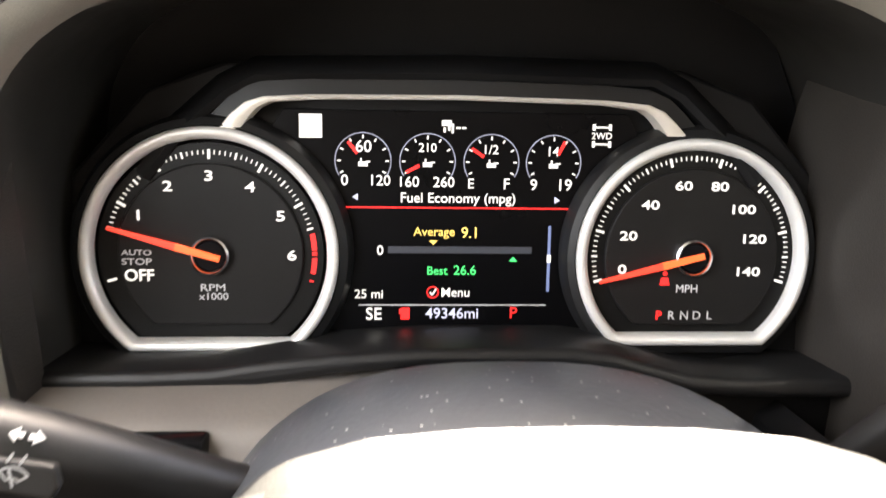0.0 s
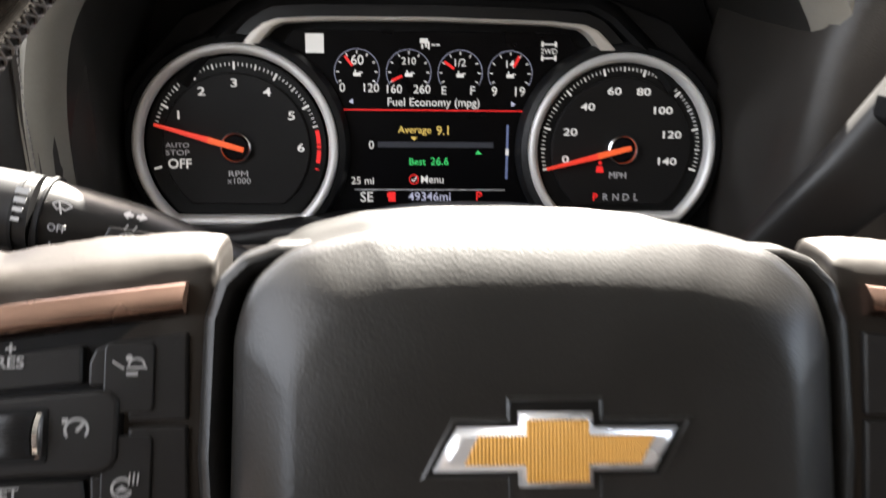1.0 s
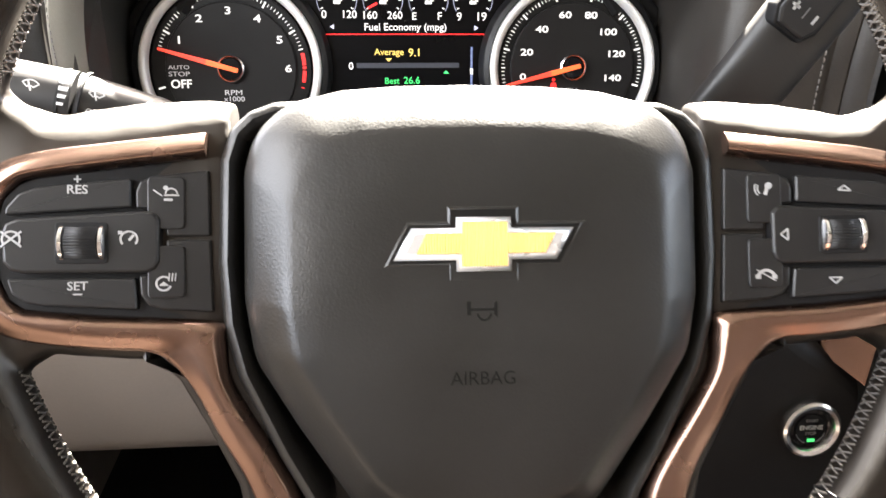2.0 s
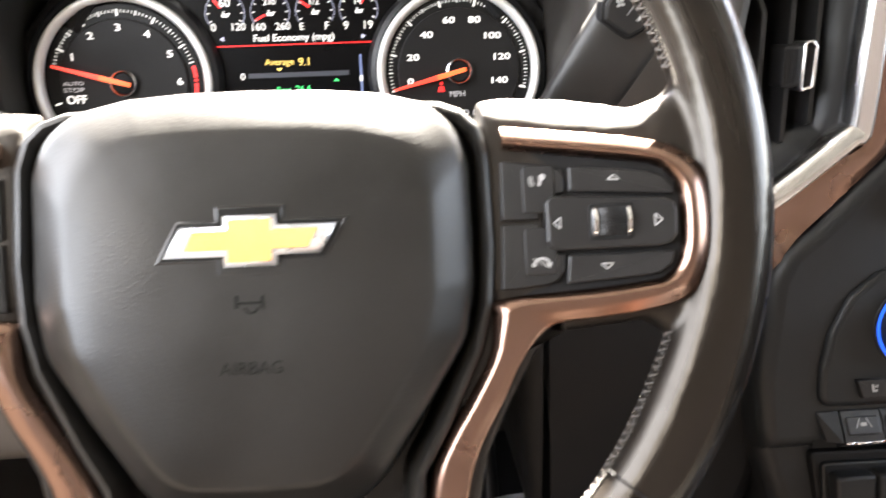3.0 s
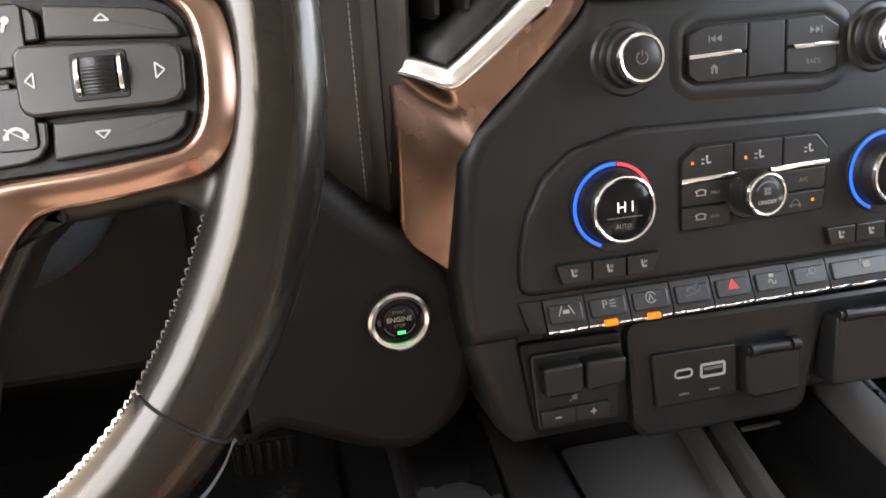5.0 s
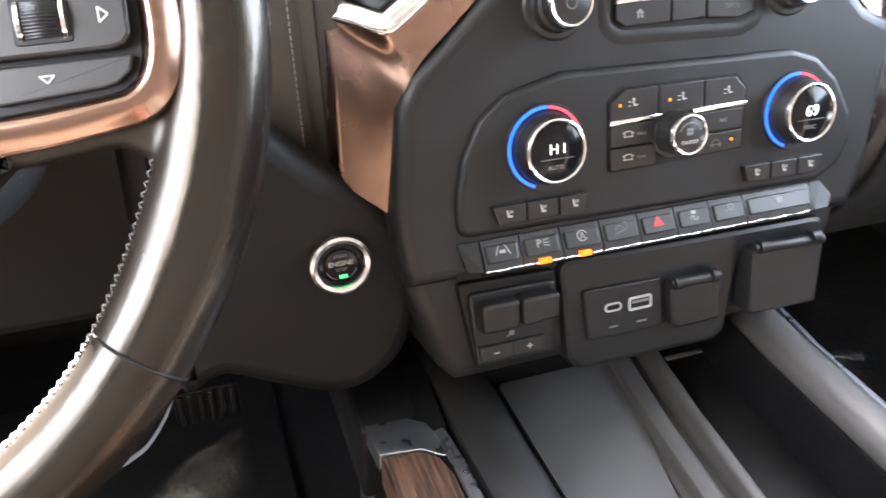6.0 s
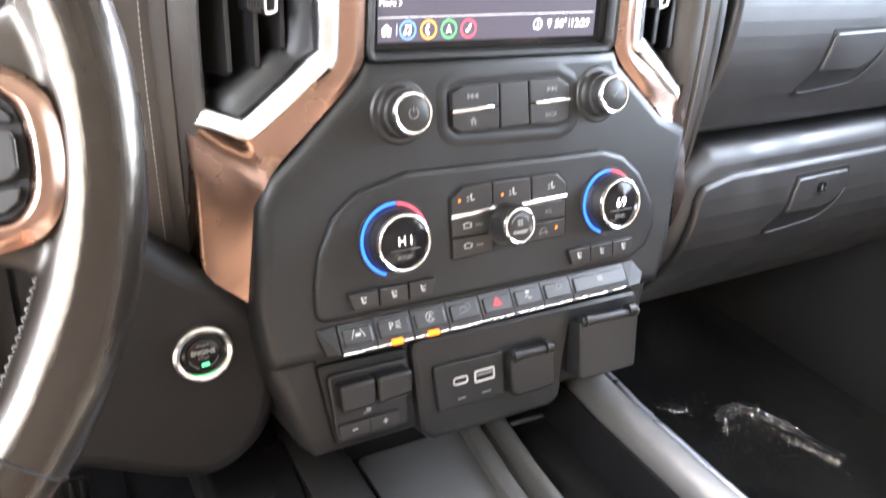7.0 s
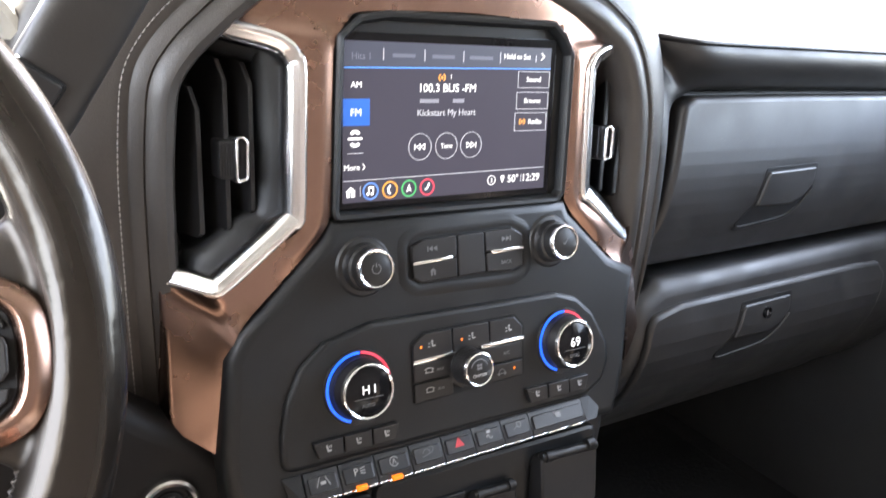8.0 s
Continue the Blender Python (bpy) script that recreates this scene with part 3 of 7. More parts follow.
# hidden slab, added to stop light leaking down behind the dash
part("deck_light_cover", slab((-0.44, 0.770, -0.56), (0.70, 0.800, -0.14), 0.004), DASH, dash)

# hood over the cluster: one arch with a rolled lip
lip = smooth_path([(-0.186, 0.585), (-0.188, 0.68), (-0.187, 0.735), (-0.176, 0.778), (-0.150, 0.807), (-0.11, 0.820), (0, 0.828), (0.10, 0.828), (0.152, 0.816), (0.182, 0.792), (0.203, 0.745), (0.209, 0.68), (0.209, 0.585)], 5)
hood_profile = [(-0.0005, -0.078), (-0.001, 0.0), (0.0, 0.050), (0.001, 0.062), (0.0035, 0.071), (0.008, 0.078), (0.0135, 0.081), (0.018, 0.079), (0.021, 0.072), (0.0225, 0.06), (0.024, -0.02), (0.024, -0.40)]
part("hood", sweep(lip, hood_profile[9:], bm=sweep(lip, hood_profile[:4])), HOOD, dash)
part("hood_lip", sweep(lip, hood_profile[3:10]), LIP_LIT, dash, "rolled vinyl lip with its light painted in as pale grey")
# quarter behind the cluster
part("cluster_backing", prism(mm([(-200, 560), (202, 560), (202, 750), (176, 800), (146, 830), (-150, 830), (-180, 800), (-200, 750)]), -0.075, -0.07), DARK, dash)

def capped(bm, top):
    """Nothing rises over the top of the dash."""
    for v in bm.verts:
        v.co.y = min(v.co.y, top)
    return bm


# stitched leather beside the cluster, towards the centre
seam_r = smooth_path([(0.262, 0.470), (0.2575, 0.54), (0.254, 0.63), (0.2525, 0.70), (0.2545, 0.745), (0.2575, 0.766), (0.264, 0.781), (0.276, 0.7975), (0.291, 0.8126), (0.308, 0.828), (0.330, 0.846)], 6)
leather_profile = [(0.072, -0.05), (0.068, 0.050), (0.066, 0.074), (0.060, 0.083), (0.050, 0.0865), (0.010, 0.090), (0.0025, 0.0905), (0.0006, 0.0893), (-0.0006, 0.0893), (-0.0025, 0.0910), (-0.009, 0.0940), (-0.0102, 0.0932), (-0.0114, 0.0950), (-0.015, 0.1005), (-0.020, 0.1030), (-0.025, 0.101), (-0.0285, 0.093), (-0.030, 0.02)]
part("leather_panel", capped(sweep(seam_r, leather_profile), 0.866), LEATHER, dash, "black grained leather with a stitched seam")


def stitches(path, side, height, step=0.0042, length=0.0029, r=0.00042):
    """Single threads laid end to end beside a seam."""
    bm = bmesh.new()
    P = [Vector((p[0], p[1], 0)) for p in path]
    left = 0.0
    for a, b in zip(P, P[1:]):
        d = (b - a)
        L = d.length
        d.normalize()
        nrm = Vector((-d.y, d.x, 0))
        s = left
        while s < L:
            c = a + d * s + nrm * side + Vector((0, 0, height))
            tube([c - d * length / 2 - Vector((0, 0, r)), c - d * length / 4 + Vector((0, 0, r * 0.8)), c + d * length / 4 + Vector((0, 0, r * 0.8)), c + d * length / 2 - Vector((0, 0, r))], r, 5, bm)
            s += step
        left = s - L
    return bm


part("stitching", stitches(seam_r, 0.0052, 0.0905), THREAD, dash, "pale grey thread")
seam_l = smooth_path([(-0.205, 0.585), (-0.204, 0.68), (-0.204, 0.74), (-0.202, 0.775), (-0.195, 0.805), (-0.185, 0.83)], 6)
left_profile = [(-0.020, 0.040), (-0.012, 0.072), (-0.006, 0.079), (-0.0015, 0.081), (0.0, 0.079), (0.0015, 0.0815), (0.006, 0.088), (0.012, 0.092), (0.020, 0.090), (0.026, 0.075), (0.030, 0.0)]
part("leather_panel", sweep(seam_l, left_profile), LEATHER, dash, "black grained leather with a stitched seam")
part("stitching", stitches(seam_l, -0.004, 0.0805), THREAD, dash, "pale grey thread")
# outer driver side of the dash
part("driver_end", slab((-0.44, 0.585, -0.30), (-0.232, 0.80, 0.05), 0.012), DASH, dash)

# shelf under the cluster and the grey panel below it
part("cluster_shelf", moved(prism(mm([(-230, -56), (-230, -47), (-140, -47), (-112, -46), (-88, -42.5), (-57, -39.5), (-16, -37), (52, -37), (72, -39.5), (90, -45), (108, -50), (130, -52), (206, -52), (206, -62), (130, -61), (108, -59), (90, -54), (72, -49), (52, -46), (-16, -45.5), (-57, -48.8), (-92, -54), (-142, -55.7)]), -0.02, 0.034, 0.004, seg=3), FRAME_L.inverted() @ FRAME_C), SOFT, dash)
knee = bmesh.new()
prof = smooth_path([(0.016, 0.655), (0.062, 0.650), (0.076, 0.635), (0.082, 0.60), (0.080, 0.54), (0.070, 0.47), (0.045, 0.42), (-0.05, 0.40)], 4)
cols = [[knee.verts.new((x, h, y)) for y, h in prof] for x in (-0.43, -0.30, -0.2, -0.1, -0.03)]
for A, B in zip(cols, cols[1:]):
    for j in range(len(prof) - 1):
        knee.faces.new((A[j], A[j + 1], B[j + 1], B[j]))
part("knee_panel", knee, KNEE, dash, "warm grey plastic knee panel")
part("driver_bulkhead", prism(mm([(-30, 400), (240, 400), (262, 640), (-30, 660)]), -0.10, 0.030, 0.01), DARK, dash)
part("passenger_bulkhead", prism(mm([(640, 380), (1410, 380), (1410, 770), (690, 790)]), -0.12, 0.020, 0.01), DASH, dash)

# leather band on the passenger side of the stack
seam_p = smooth_path([(0.5600, 0.856), (0.6180, 0.834), (0.6430, 0.821), (0.6620, 0.808), (0.6805, 0.7836), (0.6969, 0.746), (0.7055, 0.705), (0.7100, 0.67), (0.7130, 0.63), (0.7145, 0.58), (0.7135, 0.53), (0.7085, 0.45)], 6)
pass_profile = [(0.060, 0.00), (0.056, 0.045), (0.050, 0.064), (0.042, 0.0755), (0.032, 0.085), (0.020, 0.0925), (0.010, 0.0965), (0.0025, 0.0985), (0.0008, 0.0965), (-0.0008, 0.0965), (-0.0025, 0.099), (-0.010, 0.1035), (-0.017, 0.1035), (-0.023, 0.100), (-0.029, 0.092), (-0.032, 0.080), (-0.033, 0.02)]
part("leather_panel", capped(sweep(seam_p, pass_profile), 0.872), LEATHER, dash, "black grained leather with a stitched seam")
part("stitching", stitches(seam_p, 0.0045, 0.0983), THREAD, dash)

# soft frame round the upper glove box, from the pad's edge and the seam to the lid
def lid_frame():
    start = smooth_path([(0.725, 0.45, 0.082), (0.729, 0.53, 0.084), (0.731, 0.59, 0.085), (0.731, 0.65, 0.085), (0.727, 0.70, 0.085), (0.718, 0.74, 0.083), (0.706, 0.772, 0.075), (0.702, 0.795, 0.055), (0.712, 0.806, 0.036), (0.734, 0.8045, 0.058), (0.762, 0.802, 0.074), (0.80, 0.8005, 0.0795), (0.90, 0.800, 0.0800), (1.10, 0.800, 0.0800), (1.41, 0.800, 0.0800)], 4)
    end = smooth_path([(0.738, 0.45, 0.070), (0.741, 0.53, 0.080), (0.743, 0.572, 0.083), (0.754, 0.618, 0.076), (0.761, 0.660, 0.069), (0.767, 0.700, 0.062), (0.772, 0.728, 0.057), (0.778, 0.742, 0.055), (0.790, 0.748, 0.054), (0.800, 0.7515, 0.053), (0.815, 0.7530, 0.053), (0.84, 0.7535, 0.053), (0.92, 0.754, 0.053), (1.10, 0.754, 0.053), (1.41, 0.754, 0.053)], 4)
    bm, cols = bmesh.new(), []
    for p, q in zip(start, end):
        p, q = Vector(p), Vector(q)
        row = [p - Vector((0, 0, 0.02))]
        for k in range(13):
            f = k / 12
            v = p.lerp(q, f)
            v.z += 0.010 * math.sin(math.pi * f) ** 0.8 + 0.006 * f * (1 - f)
            row.append(v)
        row += [q + (q - p).normalized() * 0.0015 - Vector((0, 0, 0.004)), q + (q - p).normalized() * 0.001 - Vector((0, 0, 0.04))]
        cols.append([bm.verts.new(v) for v in row])
    for A, B in zip(cols, cols[1:]):
        for j in range(len(A) - 1):
            bm.faces.new((A[j], A[j + 1], B[j + 1], B[j]))
    return bm


part("lid_surround", lid_frame(), DASH, dash, "soft black vinyl round the glove box", smooth=60)

# headlamp switch plate in the knee panel
sw = thing("headlamp_switch", FRAME_L, "black headlamp switch plate in the grey knee panel", "switch")
part("plate", prism(mm(rect(-122.5, 636.5, 32, 22)), 0.070, 0.083, 0.001, r=0.002), GLOSS, sw)
part("rocker", prism(mm(rect(-122.5, 636.5, 26, 15)), 0.083, 0.0855, 0.001, r=0.002), BUTTON, sw)
part("symbol", shapes([circle((-0.1225, 0.6365), 0.0022)] + [line((-0.1225 + 0.003 * math.cos(k * 0.785), 0.6365 + 0.003 * math.sin(k * 0.785)), (-0.1225 + 0.0045 * math.cos(k * 0.785), 0.6365 + 0.0045 * math.sin(k * 0.785)), 0.0007) for k in range(8)], 0.0855), PRINT, sw)

# ---- glove boxes ----
def curled(bm, y0, y1, deep, cut=True):
    """Bends the lower part of a lid back, away from the seat, from height y0 down to y1."""
    if cut:
        for k in range(9):
            y = y0 + (y1 - y0) * k / 9
            bmesh.ops.bisect_plane(bm, geom=bm.verts[:] + bm.edges[:] + bm.faces[:], plane_co=(0, y, 0), plane_no=(0, 1, 0), dist=1e-6)
    for v in bm.verts:
        f = max(0.0, (v.co.y - y0) / (y1 - y0))
        v.co.z -= deep * f * f
    return bm


upper = thing("upper_glove_box", FRAME_G, "closed upper glove box with satin black vinyl lid", "glove box")
up_out = mm([(-189, 78), (-172, 86), (7, 88), (425, 89), (425, -84), (247, -86.6), (-77, -93.7), (-222, -94.4), (-205, -43), (-194.5, 42)])
part("recess", curled(prism([(x * 1.02 - 0.004 if x < 0 else x, y * 1.06) for x, y in up_out], -0.05, -0.006, 0.004), 0.03, -0.094, 0.036), DARK, upper)
edge = ccw(rounded(ccw(up_out), 0.012))
lid = rings(bmesh.new(), [[(x, y, z) for x, y in inset(edge, d)] for d, z in ((0.0, -0.02), (0.0, 0.004), (0.0008, 0.0075), (0.0025, 0.0100), (0.005, 0.0116), (0.008, 0.0122))])
lid = part("lid", curled(lid, 0.03, -0.094, 0.036), DASH, upper, smooth=50)


def latch(lid, dx, dy, z, y0, y1, deep):
    """A pull latch in its pocket, with the lip below that the fingers reach behind."""
    def at(pts):
        return mm([(x + dx, y + dy) for x, y in pts])
    # slightly raised dark plate paints the shade of a sunken recess
    part("pocket", curled(prism(at([(-45, 7), (50, 9), (51, -16), (35, -40), (12, -54), (-70, -61), (-76, -56), (-54, -34)]), z - 0.002, z + 0.0007, 0.0003, r=0.004), y0, y1, deep), DARK, lid)
    part("latch", curled(prism(at([(-42, 2.5), (45, 4.5), (46, -14), (33, -30), (12, -38), (-50, -37)]), z - 0.001, z + 0.0036, 0.0026, r=0.003, seg=3), y0, y1, deep), DASH, lid)
    part("grip", curled(sweep(at(smooth_path([(-75, -58), (-66, -60.5), (-30, -58), (8, -54), (22, -48), (36, -37), (48, -20)], 3)), [(-0.0030, z - 0.001), (-0.0026, z + 0.0022), (-0.0010, z + 0.0036), (0.0016, z + 0.0034), (0.0026, z + 0.0012)]), y0, y1, deep, False), DASH, lid)


latch(lid, 0, 0, 0.0122, 0.03, -0.094, 0.036)
LOW = 0.125                                           # how far the lower lid bends back
lower = thing("lower_glove_box", FRAME_G, "closed lower glove box with lockable satin black lid", "glove box")
low_out = mm([(-215, -330), (-207, -200), (-204, -158), (-196, -143), (-152, -134), (185, -130), (242, -132), (262, -152), (264, -330)])
part("surround", curled(prism(mm([(-240, -345), (-232, -215), (-222, -130), (-180, -106), (425, -96), (425, -345)]), -0.09, -0.010, 0.022, r=0.03, seg=6), -0.16, -0.33, LOW), DASH, lower, smooth=50)
llid = part("lid", curled(prism(inset(ccw(rounded(ccw(low_out), 0.016)), 0.002), -0.03, -0.004, 0.006, seg=3), -0.16, -0.33, LOW), DASH, lower, smooth=50)
latch(llid, -5, -156, -0.0040, -0.16, -0.33, LOW)
part("lock", lathe(mm([(0, 0.4), (5.2, 0.4), (5.8, 1.6), (6.8, 1.6), (7.4, -1.0)]), 24, (-0.006, -0.1675)), GLOSS, llid)
part("key_slot", prism(mm(rect(-6, -167.5, 1.2, 6)), 0.0004, 0.0008), FAINT, llid)

# ---- instrument cluster ----
cluster = thing("instrument_cluster", FRAME_C, "lit instrument cluster with two round gauges and a display", "instrument cluster")
part("housing", prism(mm([(-189, -62), (189, -62), (189, 35), (150, 78), (112, 92), (-112, 92), (-150, 78), (-189, 35)]), -0.045, -0.016, 0.002), DARK, cluster)
screen = part("display", prism(mm([(-90, -40), (90, -40), (90, 60), (84, 70), (-84, 70), (-90, 60)]), -0.016, -0.0100, 0.0005), LENS, cluster, "dark glass display with lit figures")
part("brow", sweep(mm([(-152, 40, -6), (-135, 62, -6), (-112, 82, -6), (-96, 90, -6), (0, 92.5, -6), (96, 91, -6), (112, 83, -6), (135, 62, -6), (152, 40, -6)]), mm([(-9, -10), (-8, 4), (-5, 6), (-1, 4), (4, -4), (5, -12)])), DARK, cluster)
arch_line = mm([(-113, 60, 0), (-107, 67, 1), (-100, 72.5, 2), (-91, 75.3, 3), (-70, 76.5, 3), (0, 77.2, 3), (70, 76.0, 3), (91, 74.2, 3), (99, 71.0, 2), (105, 66, 1), (111.5, 59.5, 0)])
A = [(p[0], p[1], p[2]) for p in arch_line]
B = mm([(-102.5, 60, 0), (-98, 66, 1), (-94, 70, 2), (-88, 72.8, 3), (-70, 74.3, 3), (0, 75.2, 3), (70, 73.8, 3), (88, 71.8, 3), (93, 69.0, 2), (97, 65, 1), (101.5, 59.5, 0)])
part("arch_trim", band(A, B, 0.012, 0.0004, 0.0008), PEARL, cluster, "pearl silver arch trim")
part("arch_backing", sweep([(p[0], p[1], p[2]) for p in arch_line], mm([(-1.5, -14), (-1.5, -3), (7, -4), (9, -14)])), SOFT, cluster)


def gauge_outline(c, r, flat, n=72):
    """A circle cut off straight below."""
    a = math.asin(flat / r)
    ts = [-a + (math.pi + 2 * a) * k / n for k in range(n + 1)]
    p = [(c + r * math.cos(t), r * math.sin(t)) for t in ts]
    x0, x1 = p[-1][0], p[0][0]
    return p + [(x0 + (x1 - x0) * k / 12, -flat) for k in range(1, 12)]


def gauge(name, c, label, big=0.0):
    face = part(name, prism(gauge_outline(c, 0.0535, 0.0405), -0.014, -0.0035), TRACK, cluster, label)
    part("dial_plate", prism(gauge_outline(c, 0.0440, 0.0345), -0.0035, -0.0015, 0.0008), DIAL, face)
    part("surround", sweep(gauge_outline(c, 0.0592 + big, 0.0452 + big), mm([(0.2, -15), (0.2, -1), (-1.2, 0.4), (-4.5, -1.0), (-7.0, -6), (-7.5, -15)]), closed=True), SOFT, face)
    ring = mm([(-0.6, -10), (-0.6, 0.6), (-0.1, 2.2), (0.8, 3.0), (2.2, 3.2), (3.6, 2.6), (4.6, 1.2), (5.2, -0.6), (5.4, -3.8)])
    part("ring", sweep(gauge_outline(c, 0.0590 + big, 0.0450 + big), ring, closed=True), SILVER, face, "satin silver bezel ring")
    part("hub_ring", lathe(mm([(7.4, -1.5), (7.6, 2.2), (8.3, 3.0), (9.2, 2.4), (9.6, -1.5)]), 36, (c, 0)), CHROME, face)
    return face


def ticks(c, angles, r0, r1, w):
    bm = bmesh.new()
    for t in angles:
        d = (math.cos(radians(t)), math.sin(radians(t)))
        prism(line((c + d[0] * r0, d[1] * r0), (c + d[0] * r1, d[1] * r1), w), -0.0035, -0.0031, bm=bm)
    return bm


def needle(face, c, angle, tip=0.0487):
    d, n = Vector((math.cos(radians(angle)), math.sin(radians(angle)))), Vector((-math.sin(radians(angle)), math.cos(radians(angle))))
    o = Vector((c, 0))

    def blade(s0, w0, s1, w1, z0, z1):
        q = [o + d * s0 - n * w0, o + d * s1 - n * w1, o + d * s1 + n * w1, o + d * s0 + n * w0]
        return prism([tuple(v) for v in q], z0, z1, 0.0004)
    part("needle", blade(0.016, 0.0017, tip, 0.0008, 0.0020, 0.0036), NEEDLE, face, "red lit pointer")
    part("needle_root", blade(-0.005, 0.0014, 0.0165, 0.0018, 0.0020, 0.0037), NEEDLE_HOT, face, "orange lit pointer root")
    part("hub", lathe(mm([(7.5, -1.5), (7.4, 1.0), (6.8, 1.9), (0, 2.0)]), 32, (c, 0)), GLOSS, face)


TC, SC = -0.1180, 0.1180
tach = gauge("tachometer", TC, "tachometer with white figures and a red pointer", 0.0016)
for t in [t for t in range(18, 166, 3) if t % 15]:
    part("minor_tick", ticks(TC, [t], 0.0480, 0.0500, 0.00045), WHITE_LIT, tach)
for t in [45, 75, 105, 135, 165, 15]:
    part("half_tick", ticks(TC, [t], 0.0472, 0.0503, 0.0008), WHITE_LIT, tach)
for t in [30, 60, 90, 120, 150]:
    part("major_tick", ticks(TC, [t], 0.0458, 0.0503, 0.0012), WHITE_LIT, tach)
part("off_tick", ticks(TC, [195], 0.0470, 0.0515, 0.0012), WHITE_LIT, tach)
part("red_zone", shapes([arc((TC, 0), 0.0492, 0.0024, a0, a1, 6) for a0, a1 in ((2.5, 12), (-0.5, 1.5), (-11, -2))] + [line((TC + 0.0465, -0.0128), (TC + 0.0486, -0.0134), 0.0008)], -0.0035, 0.0004), RED_LIT, tach)
for k in range(1, 7):
    t = radians(180 - 30 * k)
    part("numeral", lettering(str(k), (TC + 0.0385 * math.cos(t), 0.0380 * math.sin(t)), height=0.0070, squash=0.70, z=-0.0015, bold=0.012), WHITE_LIT, tach)
part("lettering", lettering("AUTO", (-0.1530, 0.0010), width=0.0140, z=-0.0015, squash=0.74), DIM_LIT, tach)
part("lettering", lettering("STOP", (-0.1530, -0.0034), width=0.0140, z=-0.0015, squash=0.74), DIM_LIT, tach)
part("lettering", lettering("OFF", (-0.1520, -0.0100), width=0.0138, z=-0.0015, bold=0.012), WHITE_LIT, tach)
part("lettering", lettering("RPM", (-0.1175, -0.0160), width=0.0115, z=-0.0015, squash=0.74), DIM_LIT, tach)
part("lettering", lettering("x1000", (-0.1173, -0.0203), width=0.0140, z=-0.0015, squash=0.85), DIM_LIT, tach)
needle(tach, TC, 164.1)
speedo = gauge("speedometer", SC, "speedometer with white figures and a red pointer", -0.0008)
for t in [195 - 3 * k for k in range(71) if k % 5]:
    part("minor_tick", ticks(SC, [t], 0.0480, 0.0500, 0.00045), WHITE_LIT, speedo)
for t in [180 - 30 * k for k in range(7)]:
    part("half_tick", ticks(SC, [t], 0.0474, 0.0503, 0.0008), WHITE_LIT, speedo)
for t in [195 - 30 * k for k in range(8)]:
    part("major_tick", ticks(SC, [t], 0.0460, 0.0503, 0.0012), WHITE_LIT, speedo)
for k, at in enumerate(mm([(-35.0, -6.2), (-32.6, 10.6), (-22.4, 26.0), (-6.2, 35.6), (12.0, 35.4), (25.0, 24.2), (31.6, 9.4), (29.6, -7.2)])):
    part("numeral", lettering(str(20 * k), (SC + at[0], at[1]), height=0.0066, squash=0.69, z=-0.0015, bold=0.012), WHITE_LIT, speedo)
part("lettering", lettering("MPH", (SC - 0.0015, -0.0160), width=0.0108, z=-0.0015), DIM_LIT, speedo)
part("gear_letter", lettering("P", (SC - 0.0150, -0.0297), height=0.0046, z=-0.0015, bold=0.02), RED_LIT, speedo)
for k, ch in enumerate("RNDL"):
    part("gear_letter", lettering(ch, (SC - 0.0085 + 0.0065 * k, -0.0297), height=0.0042, z=-0.0015), DIM_LIT, speedo)
part("belt_symbol", shapes([circle((SC - 0.0130, -0.0083), 0.0012, 10), mm([(102.4, -14.2), (107.4, -14.2), (106.6, -10.4), (103.2, -10.4)])], -0.0015), RED_LIT, speedo)
needle(speedo, SC, 194.3)


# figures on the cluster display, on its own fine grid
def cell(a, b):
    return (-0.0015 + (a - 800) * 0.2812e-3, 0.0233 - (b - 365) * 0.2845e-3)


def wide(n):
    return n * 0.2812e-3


ZS = -0.0100
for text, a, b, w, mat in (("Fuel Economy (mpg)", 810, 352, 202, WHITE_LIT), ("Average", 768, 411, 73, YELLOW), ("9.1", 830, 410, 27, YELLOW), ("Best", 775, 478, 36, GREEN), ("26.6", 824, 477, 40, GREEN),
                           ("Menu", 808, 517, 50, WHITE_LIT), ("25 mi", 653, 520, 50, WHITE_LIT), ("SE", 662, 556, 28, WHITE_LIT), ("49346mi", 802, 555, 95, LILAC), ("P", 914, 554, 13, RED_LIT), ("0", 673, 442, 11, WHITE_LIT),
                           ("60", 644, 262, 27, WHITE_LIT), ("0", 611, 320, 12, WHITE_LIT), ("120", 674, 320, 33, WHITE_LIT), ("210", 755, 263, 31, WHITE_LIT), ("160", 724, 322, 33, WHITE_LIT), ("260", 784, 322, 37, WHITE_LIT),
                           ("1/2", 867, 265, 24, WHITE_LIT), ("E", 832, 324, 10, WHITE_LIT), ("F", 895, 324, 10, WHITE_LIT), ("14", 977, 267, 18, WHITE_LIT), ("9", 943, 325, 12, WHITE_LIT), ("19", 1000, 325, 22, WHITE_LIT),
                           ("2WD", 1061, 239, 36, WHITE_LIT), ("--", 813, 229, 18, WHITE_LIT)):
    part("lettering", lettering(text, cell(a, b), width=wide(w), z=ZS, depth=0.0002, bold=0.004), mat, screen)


def boxed(a0, b0, a1, b1):
    return [cell(a0, b1), cell(a1, b1), cell(a1, b0), cell(a0, b0)]


